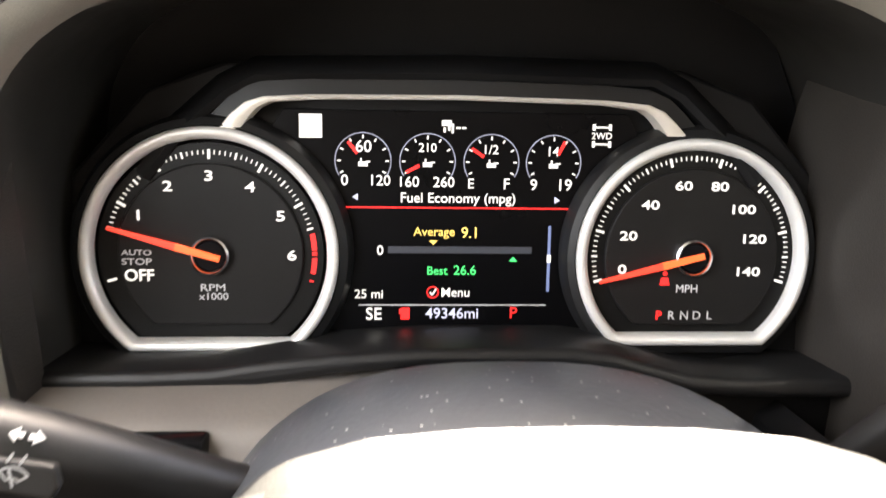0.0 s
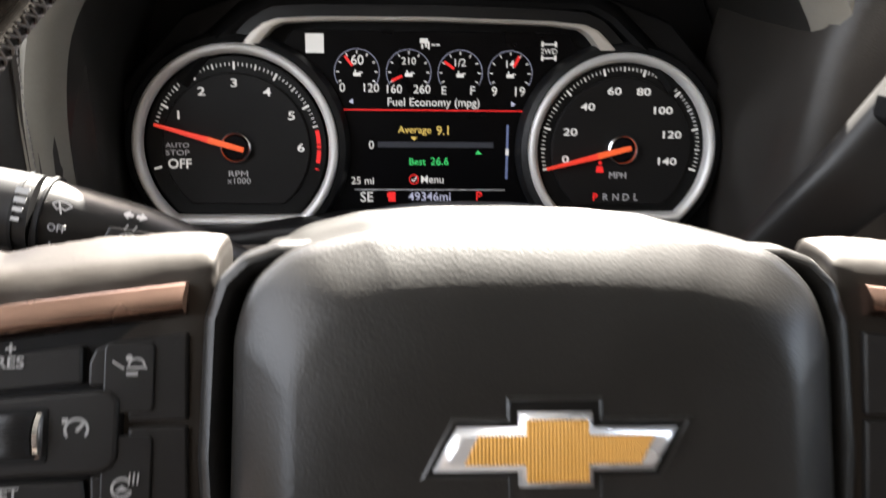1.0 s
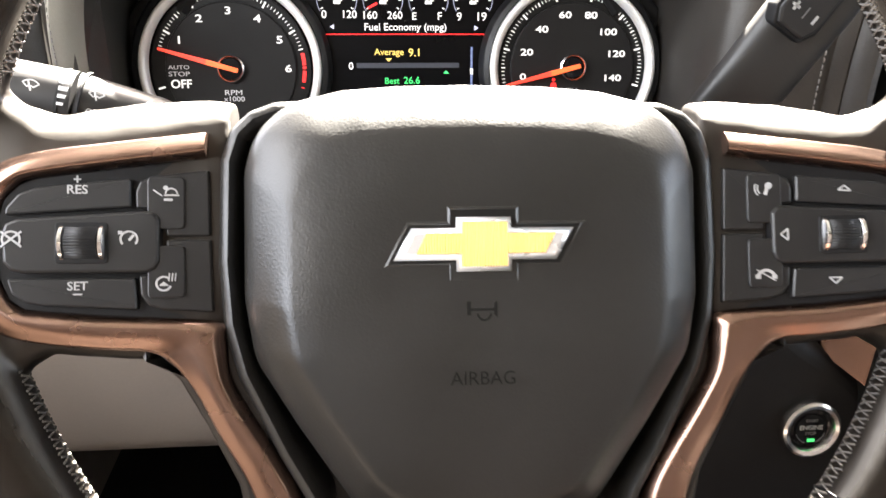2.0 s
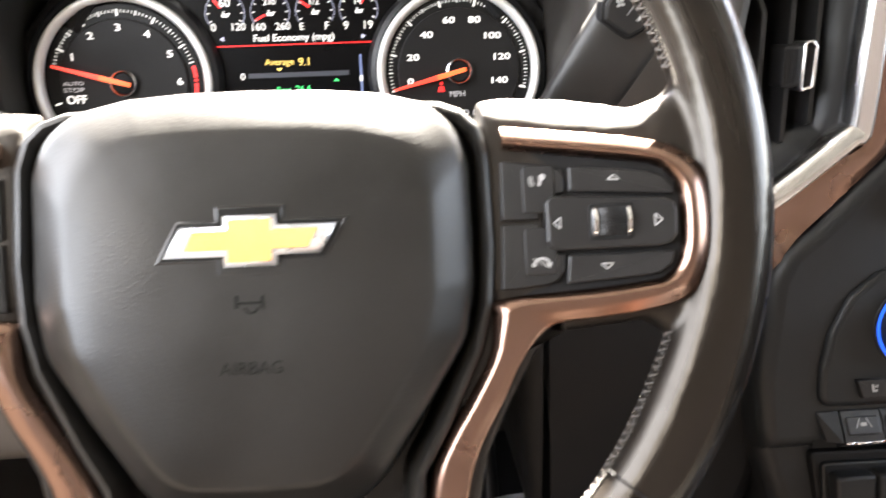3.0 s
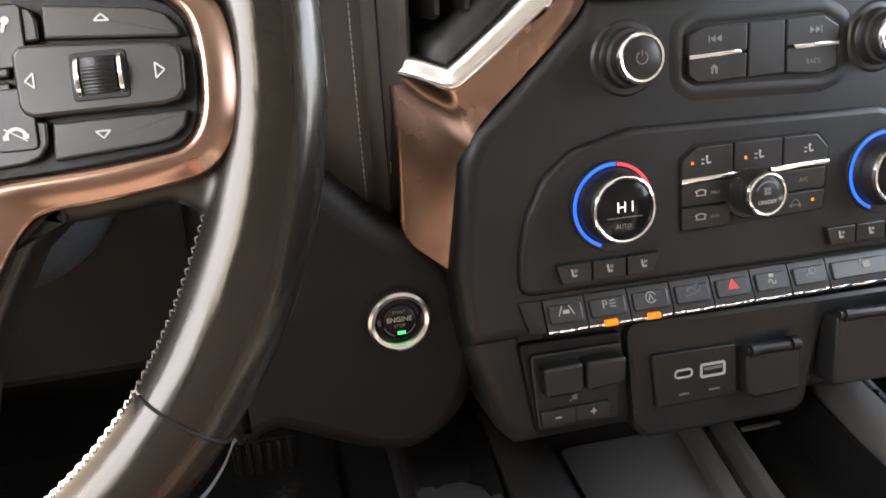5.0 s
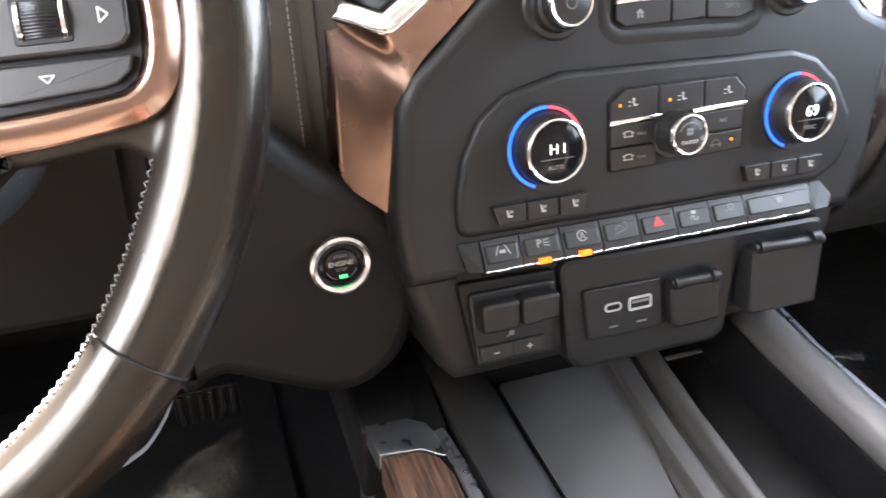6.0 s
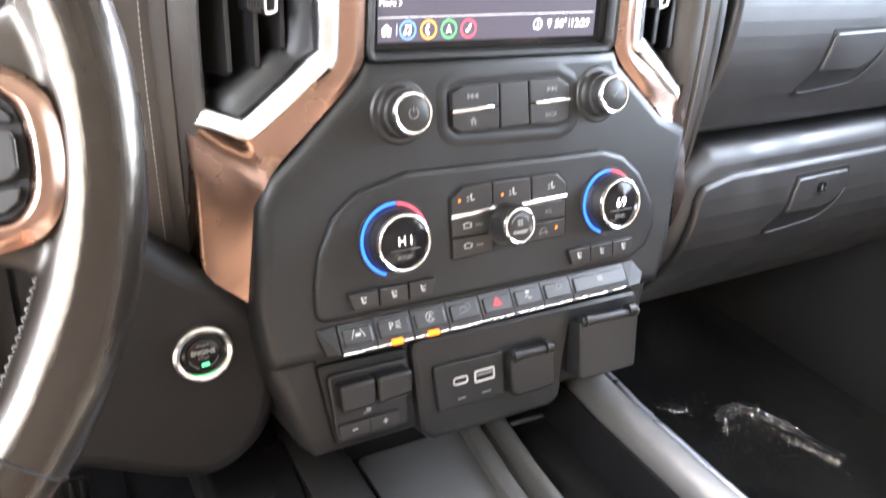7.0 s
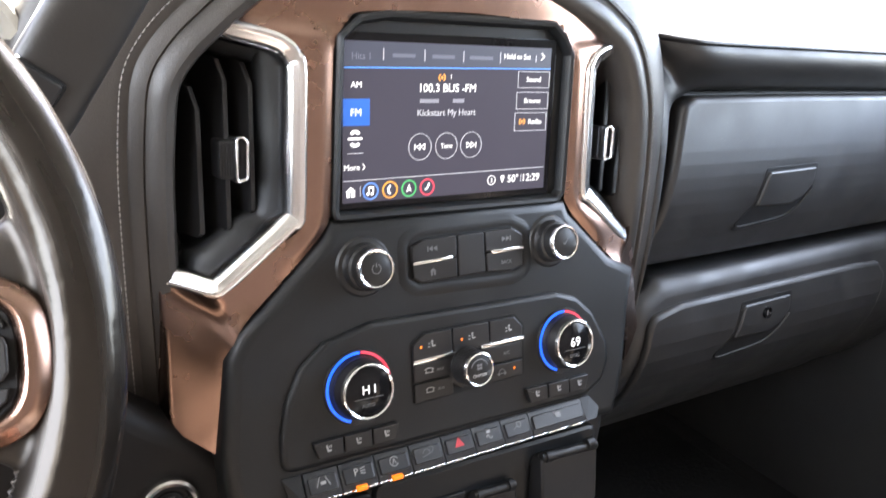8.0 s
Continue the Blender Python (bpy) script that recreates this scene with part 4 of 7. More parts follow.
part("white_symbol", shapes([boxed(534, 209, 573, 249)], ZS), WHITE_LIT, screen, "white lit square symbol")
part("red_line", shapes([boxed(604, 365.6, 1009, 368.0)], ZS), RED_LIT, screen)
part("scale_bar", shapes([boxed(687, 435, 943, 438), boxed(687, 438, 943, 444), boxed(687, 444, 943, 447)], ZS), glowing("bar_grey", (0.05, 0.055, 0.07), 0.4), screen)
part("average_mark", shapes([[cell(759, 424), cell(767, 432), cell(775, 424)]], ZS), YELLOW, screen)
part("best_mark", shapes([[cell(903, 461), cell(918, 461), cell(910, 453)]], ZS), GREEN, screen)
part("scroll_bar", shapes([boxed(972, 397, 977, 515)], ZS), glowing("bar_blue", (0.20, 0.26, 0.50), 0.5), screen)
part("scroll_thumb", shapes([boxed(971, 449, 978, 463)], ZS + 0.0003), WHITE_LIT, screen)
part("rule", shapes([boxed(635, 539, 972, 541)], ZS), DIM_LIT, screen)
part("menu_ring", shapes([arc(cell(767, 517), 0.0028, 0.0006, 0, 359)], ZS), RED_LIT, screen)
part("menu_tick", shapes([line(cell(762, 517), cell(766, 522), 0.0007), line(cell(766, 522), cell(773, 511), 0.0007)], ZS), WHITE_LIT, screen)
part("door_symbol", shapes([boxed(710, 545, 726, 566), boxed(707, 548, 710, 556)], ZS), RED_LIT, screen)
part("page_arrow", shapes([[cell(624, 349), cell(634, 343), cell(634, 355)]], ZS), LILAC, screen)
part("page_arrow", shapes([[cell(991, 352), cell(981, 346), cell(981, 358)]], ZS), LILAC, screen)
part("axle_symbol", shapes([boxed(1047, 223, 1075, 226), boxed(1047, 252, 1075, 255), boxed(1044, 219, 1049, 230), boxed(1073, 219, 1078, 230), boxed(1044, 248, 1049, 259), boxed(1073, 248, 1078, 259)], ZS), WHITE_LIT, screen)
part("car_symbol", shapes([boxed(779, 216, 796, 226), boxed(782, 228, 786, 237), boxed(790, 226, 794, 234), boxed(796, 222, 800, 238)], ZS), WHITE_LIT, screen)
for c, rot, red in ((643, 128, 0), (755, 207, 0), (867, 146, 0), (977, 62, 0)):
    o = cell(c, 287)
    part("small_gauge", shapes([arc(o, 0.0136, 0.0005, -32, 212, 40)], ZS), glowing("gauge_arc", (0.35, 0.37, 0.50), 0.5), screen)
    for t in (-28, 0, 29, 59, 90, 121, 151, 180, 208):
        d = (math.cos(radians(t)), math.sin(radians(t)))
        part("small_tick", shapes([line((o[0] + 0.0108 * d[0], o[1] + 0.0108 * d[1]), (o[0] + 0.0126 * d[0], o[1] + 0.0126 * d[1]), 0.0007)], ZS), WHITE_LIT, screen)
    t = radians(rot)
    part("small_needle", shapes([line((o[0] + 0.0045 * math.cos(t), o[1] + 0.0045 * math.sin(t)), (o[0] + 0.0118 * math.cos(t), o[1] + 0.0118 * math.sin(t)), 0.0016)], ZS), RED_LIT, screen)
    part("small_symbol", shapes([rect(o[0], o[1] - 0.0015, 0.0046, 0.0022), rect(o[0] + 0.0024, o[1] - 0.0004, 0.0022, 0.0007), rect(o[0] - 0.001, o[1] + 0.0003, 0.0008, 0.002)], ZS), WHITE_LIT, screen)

# ---- steering wheel ----
wheel = thing("steering_wheel", FRAME_W, "black leather steering wheel with copper spoke trim", "steering wheel")
RC, RR = 0.008, 0.1820
RA, RB, RZ, RK = 0.0160, 0.0142, -0.0050, 0.030      # half width, half depth, height of the rim and how its top leans out


def rim_point(t, s, extra=0.0):
    """A point of the rim: t round the wheel, s round the section, both in radians."""
    deg = math.degrees(t) % 360
    grip = max(0.0, 1 - min(abs(deg - 336), abs(deg - 204)) / 26.0)
    grip = grip * grip * (3 - 2 * grip)
    ra, rb = RA + 0.0014 * grip + extra, RB + 0.0012 * grip + extra
    r = RR - 0.0014 * grip + ra * math.cos(s)
    return (r * math.cos(t), RC + r * math.sin(t), RZ + RK * r * math.sin(t) + rb * math.sin(s))


def rim_mesh(n=160, m=24):
    bm = bmesh.new()
    vs = [[bm.verts.new(rim_point(2 * math.pi * k / n, 2 * math.pi * j / m)) for j in range(m)] for k in range(n)]
    for k in range(n):
        A, B = vs[k - 1], vs[k]
        for j in range(m):
            bm.faces.new((A[j - 1], A[j], B[j], B[j - 1]))
    return bm


def blended(bm, voxel, rounds):
    """Joins overlapping solids into one skin whose inner corners are filled smoothly."""
    me = bpy.data.meshes.new("skin")
    bmesh.ops.recalc_face_normals(bm, faces=bm.faces)
    bm.to_mesh(me)
    bm.free()
    ob = new("skin", me)
    re = ob.modifiers.new("remesh", "REMESH")
    re.mode, re.voxel_size, re.adaptivity = "VOXEL", voxel, 0.0
    sm = ob.modifiers.new("smooth", "SMOOTH")
    sm.factor, sm.iterations = 0.5, rounds
    done = bpy.data.meshes.new_from_object(ob.evaluated_get(bpy.context.evaluated_depsgraph_get()))
    bpy.data.objects.remove(ob)
    out = bmesh.new()
    out.from_mesh(done)
    bpy.data.meshes.remove(done)
    return out


def rim_stitch(a0, a1, step=1.2):
    """Cross stitches along the inner edge of the rim."""
    bm = bmesh.new()
    t = a0
    while t < a1:
        for s0, s1, dt in ((196, 166, 0.8), (168, 194, 0.8)):
            q = [rim_point(radians(t + dt * f), radians(s0 + (s1 - s0) * f), 0.0001 + (0.0006 if f == 0.5 else 0.0)) for f in (0, 0.5, 1)]
            tube(q, 0.00045, 5, bm)
        t += step
    return bm


for a0, a1 in ((17, 80), (100, 163), (197, 262), (278, 343)):
    part("rim_stitching", rim_stitch(a0, a1), DARKTHREAD, wheel, "grey cross stitching")
for ang in (-39.0, 219.0):
    part("rim_seam", tube([rim_point(radians(ang), 2 * math.pi * k / 24, 0.0001) for k in range(25)], 0.00055, 6), DARK, wheel)


def leaned(bm, k=0.20):
    """The spokes come forward towards the rim."""
    for v in bm.verts:
        v.co.z += k * (abs(v.co.x) - 0.118)
    return bm


hub_half = [(0, 45), (40, 46), (58, 49), (70, 48.5), (79.5, 45), (86.5, 38), (90, 27), (90.8, -10), (89, -32), (84, -50), (70, -78), (60, -95), (58, -140), (0, -142)]
hub_out = mm(hub_half[:-1] + [(-x, y) for x, y in reversed(hub_half[1:-1])])


def collar():
    """Rounded collar about the airbag cover, with a deep gap towards it."""
    edge = ccw(rounded(ccw(hub_out), 0.008, 5))
    bm = rings(bmesh.new(), [[(x, y, z) for x, y in inset(edge, d)] for d, z in ((0.0, -0.058), (0.0, -0.030), (0.0002, -0.0120), (0.0012, -0.0075), (0.0028, -0.0050), (0.0046, -0.0046), (0.0064, -0.0064), (0.0078, -0.0105), (0.0086, -0.016), (0.0088, -0.030))])
    for v in bm.verts:
        if v.co.z < -0.05 and v.co.y > 0.03:
            v.co.y += 0.0072 * max(0.0, min(1.0, (abs(v.co.x) - 0.050) / 0.025))
    return bm


part("hub_frame", collar(), AIRBAG, wheel, smooth=55)
bag_half = [(0, 53), (25, 52.5), (46, 50.8), (66, 46), (77, 36), (80.5, 22), (80.5, -22), (77, -43), (62, -67), (44, -93), (36, -101), (26, -104), (0, -105)]
bag = ccw(rounded(mm(bag_half + [(-x, y) for x, y in reversed(bag_half[1:-1])]), 0.024, 6))


def cushion():
    bm = bmesh.new()
    loops = []
    for s, z in ((1.107, -0.070), (1.095, -0.066), (1.065, -0.045), (1.03, -0.020), (1.0, -0.006), (0.992, -0.0025), (0.975, 0.0004), (0.94, 0.0030), (0.865, 0.0078), (0.82, 0.0101), (0.795, 0.0111), (0.765, 0.0117), (0.65, 0.0128), (0.52, 0.0137), (0.38, 0.0142), (0.2, 0.0145)):
        lift = 0.005 * max(0.0, s - 1.0) / 0.107
        mid = -0.022 - 0.018 * max(0.0, min(1.0, (0.992 - s) / 0.2))
        loops.append([(x * s, mid + (y - mid) * s + lift * max(0.0, y) / 0.05, z) for x, y in bag])
    return rings(bm, loops)


part("airbag_cover", cushion(), AIRBAG, wheel, "grained black vinyl airbag cover", smooth=60)
bow = [(-29, -9.8), (-23, 0.8), (-8.2, 0.8), (-8.2, 4.4), (10.2, 4.4), (10.2, 0.8), (31.4, 0.8), (25.2, -9.8), (10.2, -9.8), (10.2, -13.6), (-8.2, -13.6), (-8.2, -9.8)]
well = [(-31.2, -11.4), (-24, 2.4), (-10.4, 2.4), (-10.4, 7.4), (12.4, 7.4), (12.4, 2.4), (34.6, 2.4), (26.8, -11.4), (12.4, -11.4), (12.4, -16.6), (-10.4, -16.6), (-10.4, -11.4)]
part("emblem_pocket", sweep(ccw(mm(well)), mm([(-0.8, 11.8), (-0.5, 14.1), (0.2, 14.5), (0.9, 14.0), (1.3, 12.8), (2.4, 13.2)]), closed=True), AIRBAG, wheel, "raised vinyl edge round the badge")
# near-black floor paints the shade round the badge
part("pocket_floor", prism(mm(well), 0.0118, 0.0143), EMBOSS, wheel)
emblem = part("emblem", prism(mm(bow), 0.0138, 0.0172, 0.0022, seg=1), BADGE, wheel, "chrome edged badge on the airbag cover")
part("emblem_fill", prism(mm([(-21.5, -7.8), (-18.2, -1.0), (-6.5, -1.0), (-6.5, 2.7), (8.6, 2.7), (8.6, -1.0), (24.8, -1.0), (21.2, -7.8), (8.6, -7.8), (8.6, -12.0), (-6.5, -12.0), (-6.5, -7.8)]), 0.0158, 0.0175, 0.0002, seg=1), GOLD, emblem, "golden ribbed enamel")
part("lettering", lettering("AIRBAG", (0.0, -0.0487), width=0.0215, z=0.0136, depth=0.0011), EMBOSS, wheel)
part("horn_symbol", shapes([mm([(-5, -23.5), (-3.6, -23.5), (-3.6, -28), (-5, -28)]), line((-0.0036, -0.0262), (0.0040, -0.0262), 0.0009), arc((0.0008, -0.0275), 0.0022, 0.0008, 180, 360, 10), mm([(4, -24.2), (5.2, -23.2), (5.2, -29), (4, -27.8)])], 0.0139, 0.0009), EMBOSS, wheel)

copper_out = [(93.2, 36.2), (125, 31.8), (149, 28.0), (159, 24.4), (166.4, 18), (169.6, 10), (170.6, -4), (169.2, -16), (165.4, -25.6), (158.5, -32), (148, -35.2), (128, -38), (112, -39.5), (104.5, -44), (97, -54), (90, -68), (81, -84), (76, -98), (73.5, -115), (72, -140)]
copper_in = [(93.2, 27.7), (122, 23.6), (147, 19.6), (152.5, 17), (156.5, 12.5), (158.2, 6), (158.4, -4), (157.6, -14), (155, -20.5), (151, -23.8), (146, -24.8), (125, -27), (90.5, -29.5), (87.5, -36), (85.5, -50), (77, -66), (68, -80.5), (61.5, -94), (59, -112), (58, -140)]
panel_out = [(91, 28.2), (122, 23.8), (147, 19.8), (152.5, 17.2), (156.7, 12.5), (158.4, 6), (158.6, -4), (157.8, -14), (155.2, -20.7), (151, -24), (146, -25), (125, -27.2), (90, -29.8)]
arm_out = [(118, -41), (112, -43), (104, -50), (95, -66), (84, -88), (78, -115), (76, -140), (58, -140), (60, -95), (75, -60), (80, -30)]
voice_btn = [(92.5, 23.2), (110, 20.8), (114.6, 18.8), (116, 15.5), (116, 9.6), (110, 9.2), (107.2, 7.4), (106.4, 0.1), (92.0, 0.1)]
phone_btn = [(92.0, -1.2), (106.4, -1.2), (106.6, -9.2), (109, -12.2), (115, -13.4), (114.6, -20), (112, -23.6), (108, -25), (91.2, -26.5)]
rocker = [(108.0, 6.0), (110, 8.2), (113, 8.6), (151, 5.8), (154.6, 4.2), (155.6, 1.0), (155.2, -8.4), (153, -11.2), (149, -12.2), (112, -12.4), (109.4, -11), (108.2, -8.5)]
upper_btn = [(117.6, 19.8), (146, 16.4), (151.5, 14.2), (155.2, 9.5), (155.6, 7.0), (117.4, 10.0)]
lower_btn = [(116.4, -14.0), (155.0, -13.8), (153.6, -18.6), (149.5, -21.8), (145, -22.8), (115.4, -25.0)]


def between(table, x):
    """Reads a table of (x, value, ...) rows at x, smoothly between its rows."""
    k = max(i for i in range(len(table) - 1) if table[i][0] <= x or i == 0)
    f = min(1.0, max(0.0, (x - table[k][0]) / (table[k + 1][0] - table[k][0])))
    f = f * f * (3 - 2 * f)
    return [p + (q - p) * f for p, q in zip(table[k][1:], table[k + 1][1:])]


# leather arms: distance from the middle; upper and lower edge, how far the back stands higher, front and back
ARM = [(86, 45.0, -34, 9, -8, -34), (96, 42.0, -40, 14, -6.8, -31), (117, 37.2, -43, 18, -4.2, -27), (134, 35.4, -41.5, 17, -2.2, -25), (146, 36.4, -40, 12, -0.8, -24), (156, 44, -45, 5, 0.0, -22), (165, 54, -54, 0, 0.4, -20), (176, 60, -60, 0, 0.0, -16)]


def arm(s):
    """The leather that carries one switch pod, from the hub to the rim; s is 1 or -1."""
    loops = []
    for i in range(37):
        x = 86 + 90 * i / 36
        top, low, back, z1, z0 = between(ARM, x)
        loop = []
        for j in range(40):
            t = 2 * math.pi * j / 40
            u, v = [math.copysign(abs(c) ** 0.42, c) for c in (math.cos(t), math.sin(t))]
            y = (top + low) / 2 + v * (top - low) / 2 + back * (1 - u) / 2 * max(0.0, v)
            loop.append((s * x * 0.001, y * 0.001, ((z1 + z0) / 2 + u * (z1 - z0) / 2) * 0.001))
        loops.append(loop)
    return rings(bmesh.new(), loops)


def spoke(s):
    """One side of the wheel: leather arm, copper frame and its switches; s is 1 or -1."""
    def M(pts):
        p = mm(pts)
        return p if s > 0 else mirrored(p)
    part("lower_arm", leaned(prism(M(arm_out), -0.030, -0.0060, 0.003, r=0.004, seg=3), 0.12), SPOKE, wheel)
    A, B = [(*p, -0.001 - 0.0030 * max(0.0, min(1.0, (abs(p[0]) - 0.140) / 0.025))) for p in smooth_path(M(copper_out), 4)], [(*p, -0.0015) for p in smooth_path(M(copper_in), 4)]
    part("copper_frame", leaned(ridged(B, A, 0.012, [0.0036] * len(A), peak=0.28), 0.155), COPPER, wheel, "satin copper trim", smooth=70)
    pod = part("switch_pod", leaned(prism(M(panel_out), -0.014, -0.0035, 0.0006)), DARK, wheel)
    names = (("voice_button", voice_btn), ("phone_button", phone_btn)) if s > 0 else (("crash_alert_button", voice_btn), ("wheel_heat_button", phone_btn))
    for nm, pts in names:
        b = part(nm, leaned(prism(M(pts), -0.006, -0.0006, 0.0012, r=0.001, seg=3)), BUTTON, wheel)
        c = (s * 0.1062, 0.0150 if "voice" in nm or "crash" in nm else -0.0162)
        part("face", leaned(prism([(c[0] + (x - c[0]) * 1.0, y) for x, y in rect(c[0], c[1] + (-0.0035 if c[1] > 0 else 0.004), 0.0120, 0.0180)], -0.0006, 0.0002, 0.0005, r=0.002)), BUTTON, b)
        if nm == "voice_button":
            marks = [circle((c[0] + 0.0018, c[1] + 0.0012), 0.0016, 10), line((c[0] + 0.0012, c[1] + 0.0002), (c[0] + 0.0004, c[1] - 0.0030), 0.0014), arc((c[0], c[1]), 0.0030, 0.0005, 150, 230, 8), arc((c[0], c[1]), 0.0042, 0.0005, 150, 230, 8)]
        elif nm == "phone_button":
            marks = [arc((c[0], c[1] - 0.002), 0.0038, 0.0013, 20, 160, 10), rect(c[0] + 0.0036, c[1] - 0.0012, 0.0022, 0.0018), rect(c[0] - 0.0036, c[1] - 0.0012, 0.0022, 0.0018), line((c[0] - 0.004, c[1] + 0.002), (c[0] + 0.004, c[1] - 0.003), 0.0005)]
        elif nm == "crash_alert_button":
            marks = [arc((c[0] - 0.0012 + 0.0035, c[1] - 0.0006), 0.0024, 0.0006, 0, 180, 8), rect(c[0] + 0.0024, c[1] - 0.0012, 0.0062, 0.0007), line((c[0] - 0.005, c[1] + 0.001), (c[0] - 0.0015, c[1] - 0.0015), 0.0006), circle((c[0], c[1] + 0.002), 0.0011, 6), rect(c[0] + 0.001, c[1] - 0.0032, 0.0035, 0.0011)]
        else:
            marks = [arc((c[0] - 0.001, c[1]), 0.0030, 0.0008, 40, 340, 16), mm([((c[0] * 1000 - 3.2), c[1] * 1000 - 1.0), (c[0] * 1000 + 1.2, c[1] * 1000 - 1.0), (c[0] * 1000 - 1, c[1] * 1000 + 0.8)])] + [line((c[0] + 0.001 + 0.0013 * k, c[1] + 0.001), (c[0] + 0.0014 + 0.0013 * k, c[1] + 0.0046), 0.0005) for k in range(3)]
        marks = [[(c[0] + (p[0] - c[0]) * 0.78, c[1] + (p[1] - c[1]) * 0.78) for p in mk] for mk in marks]
        part("symbol", leaned(shapes(marks, 0.0002)), PRINT, b)
    ub = part("upper_button", leaned(prism(M(upper_btn), -0.006, -0.0010, 0.001, r=0.001)), BUTTON, wheel)
    lb = part("lower_button", leaned(prism(M(lower_btn), -0.006, -0.0010, 0.001, r=0.001)), BUTTON, wheel)
    rk = part("rocker_pad", leaned(prism(M(rocker), -0.006, 0.0012, 0.0014, r=0.0015, seg=3)), BUTTON, wheel)
    cx, cy = s * 0.1318, -0.0022
    if s > 0:
        part("symbol", leaned(hollow([(131.8, 13.8), (136.0, 13.5), (133.9, 15.5)], -0.0010)), PRINT, ub)
        part("symbol", leaned(hollow([(128.2, -17.7), (132.4, -17.7), (130.3, -19.8)], -0.0010)), PRINT, lb)
        part("symbol", leaned(hollow([(111.0, -1.9), (113.4, 0.2), (113.4, -4.0)], 0.0012)), PRINT, rk)
        part("symbol", leaned(hollow([(150.0, -2.4), (147.4, -0.2), (147.4, -4.6)], 0.0012)), PRINT, rk)
    else:
        part("lettering", leaned(lettering("RES", (-0.1338, 0.0158), width=0.0062, z=-0.0010, bold=0.01)), PRINT, ub)
        part("symbol", leaned(shapes([rect(-0.1338, 0.0192, 0.0022, 0.0005), rect(-0.1338, 0.0192, 0.0005, 0.0024)], -0.0010)), PRINT, ub)
        part("lettering", leaned(lettering("SET", (-0.1338, -0.0165), width=0.0062, z=-0.0010, bold=0.01)), PRINT, lb)
        part("symbol", leaned(shapes([rect(-0.1338, -0.0193, 0.0028, 0.0005)], -0.0010)), PRINT, lb)
        part("symbol", leaned(shapes([arc((-0.1175, -0.0010), 0.0026, 0.0006, -40, 220, 14), line((-0.1175, -0.0014), (-0.1160, 0.0004), 0.0008), rect(-0.1202, 0.0012, 0.0012, 0.0012)], 0.0012)), PRINT, rk)
        part("symbol", leaned(shapes([arc((-0.1525, -0.0010), 0.0026, 0.0006, -40, 220, 14), line((-0.1555, -0.0034), (-0.1495, 0.0016), 0.0006), line((-0.1555, 0.0016), (-0.1495, -0.0034), 0.0006)], 0.0012)), PRINT, rk)
    part("roller_well", leaned(prism(rect(cx, cy, 0.0160, 0.0138), 0.0005, 0.0016, 0.0003, r=0.0015)), DARK, rk)
    rib = []
    for k in range(44):
        t = 2 * math.pi * k / 44
        for f, rr in ((0.1, 0.0066), (0.35, 0.0072), (0.65, 0.0072), (0.9, 0.0066)):
            rib.append((rr * math.cos(t + f * 2 * math.pi / 44), rr * math.sin(t + f * 2 * math.pi / 44)))
    rl = prism(rib, -0.0048, 0.0048)
    moved(rl, Matrix.Translation((cx, cy, -0.0030)) @ Euler((0, radians(90), 0)).to_matrix().to_4x4())
    part("roller", leaned(rl), SOFT, rk, "ribbed thumb roller")
    for e in (-1, 1):
        cap = lathe([(0.0, -0.0010), (0.0066, -0.0010), (0.0073, -0.0005), (0.0073, 0.0006), (0.0066, 0.0010), (0.0, 0.0010)], 28)
        moved(cap, Matrix.Translation((cx + e * 0.0060, cy, -0.0030)) @ Euler((0, radians(90), 0)).to_matrix().to_4x4())
        part("roller_cap", leaned(cap), BRIGHT, rk)


def rim_skin():
    """The leather of the rim and of both arms, in one piece."""
    bm = rim_mesh()
    for s in (1, -1):
        side = arm(s)
        me = bpy.data.meshes.new("arm")
        side.to_mesh(me)
        side.free()
        bm.from_mesh(me)
        bpy.data.meshes.remove(me)
    return blended(bm, 0.0015, 14)


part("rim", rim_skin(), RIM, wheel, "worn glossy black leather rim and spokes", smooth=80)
spoke(1)
spoke(-1)

# ---- steering column with its levers ----
column = thing("steering_column", FRAME_L, "dusty black plastic steering column cover", "steering column")
sh = bmesh.new()
loops = []
for (y, z, a, b) in smooth_path([(0.02, 0.565, 0.085, 0.070), (0.06, 0.588, 0.098, 0.080), (0.11, 0.612, 0.104, 0.088), (0.15, 0.630, 0.104, 0.084), (0.19, 0.650, 0.098, 0.068), (0.215, 0.662, 0.088, 0.054), (0.222, 0.666, 0.070, 0.040)], 3):
    loops.append([(0.010 + a * math.copysign(abs(math.cos(t)) ** 0.75, math.cos(t)), z + b * math.copysign(abs(math.sin(t)) ** 0.9, math.sin(t)), y) for t in (2 * math.pi * k / 64 for k in range(64))])
rings(sh, loops)
part("upper_cover", sh, DUSTY, column)
part("shaft", tube([(0.0145, 0.655, 0.20), (0.0145, 0.684, 0.26)], 0.045, 24), DARK, column)

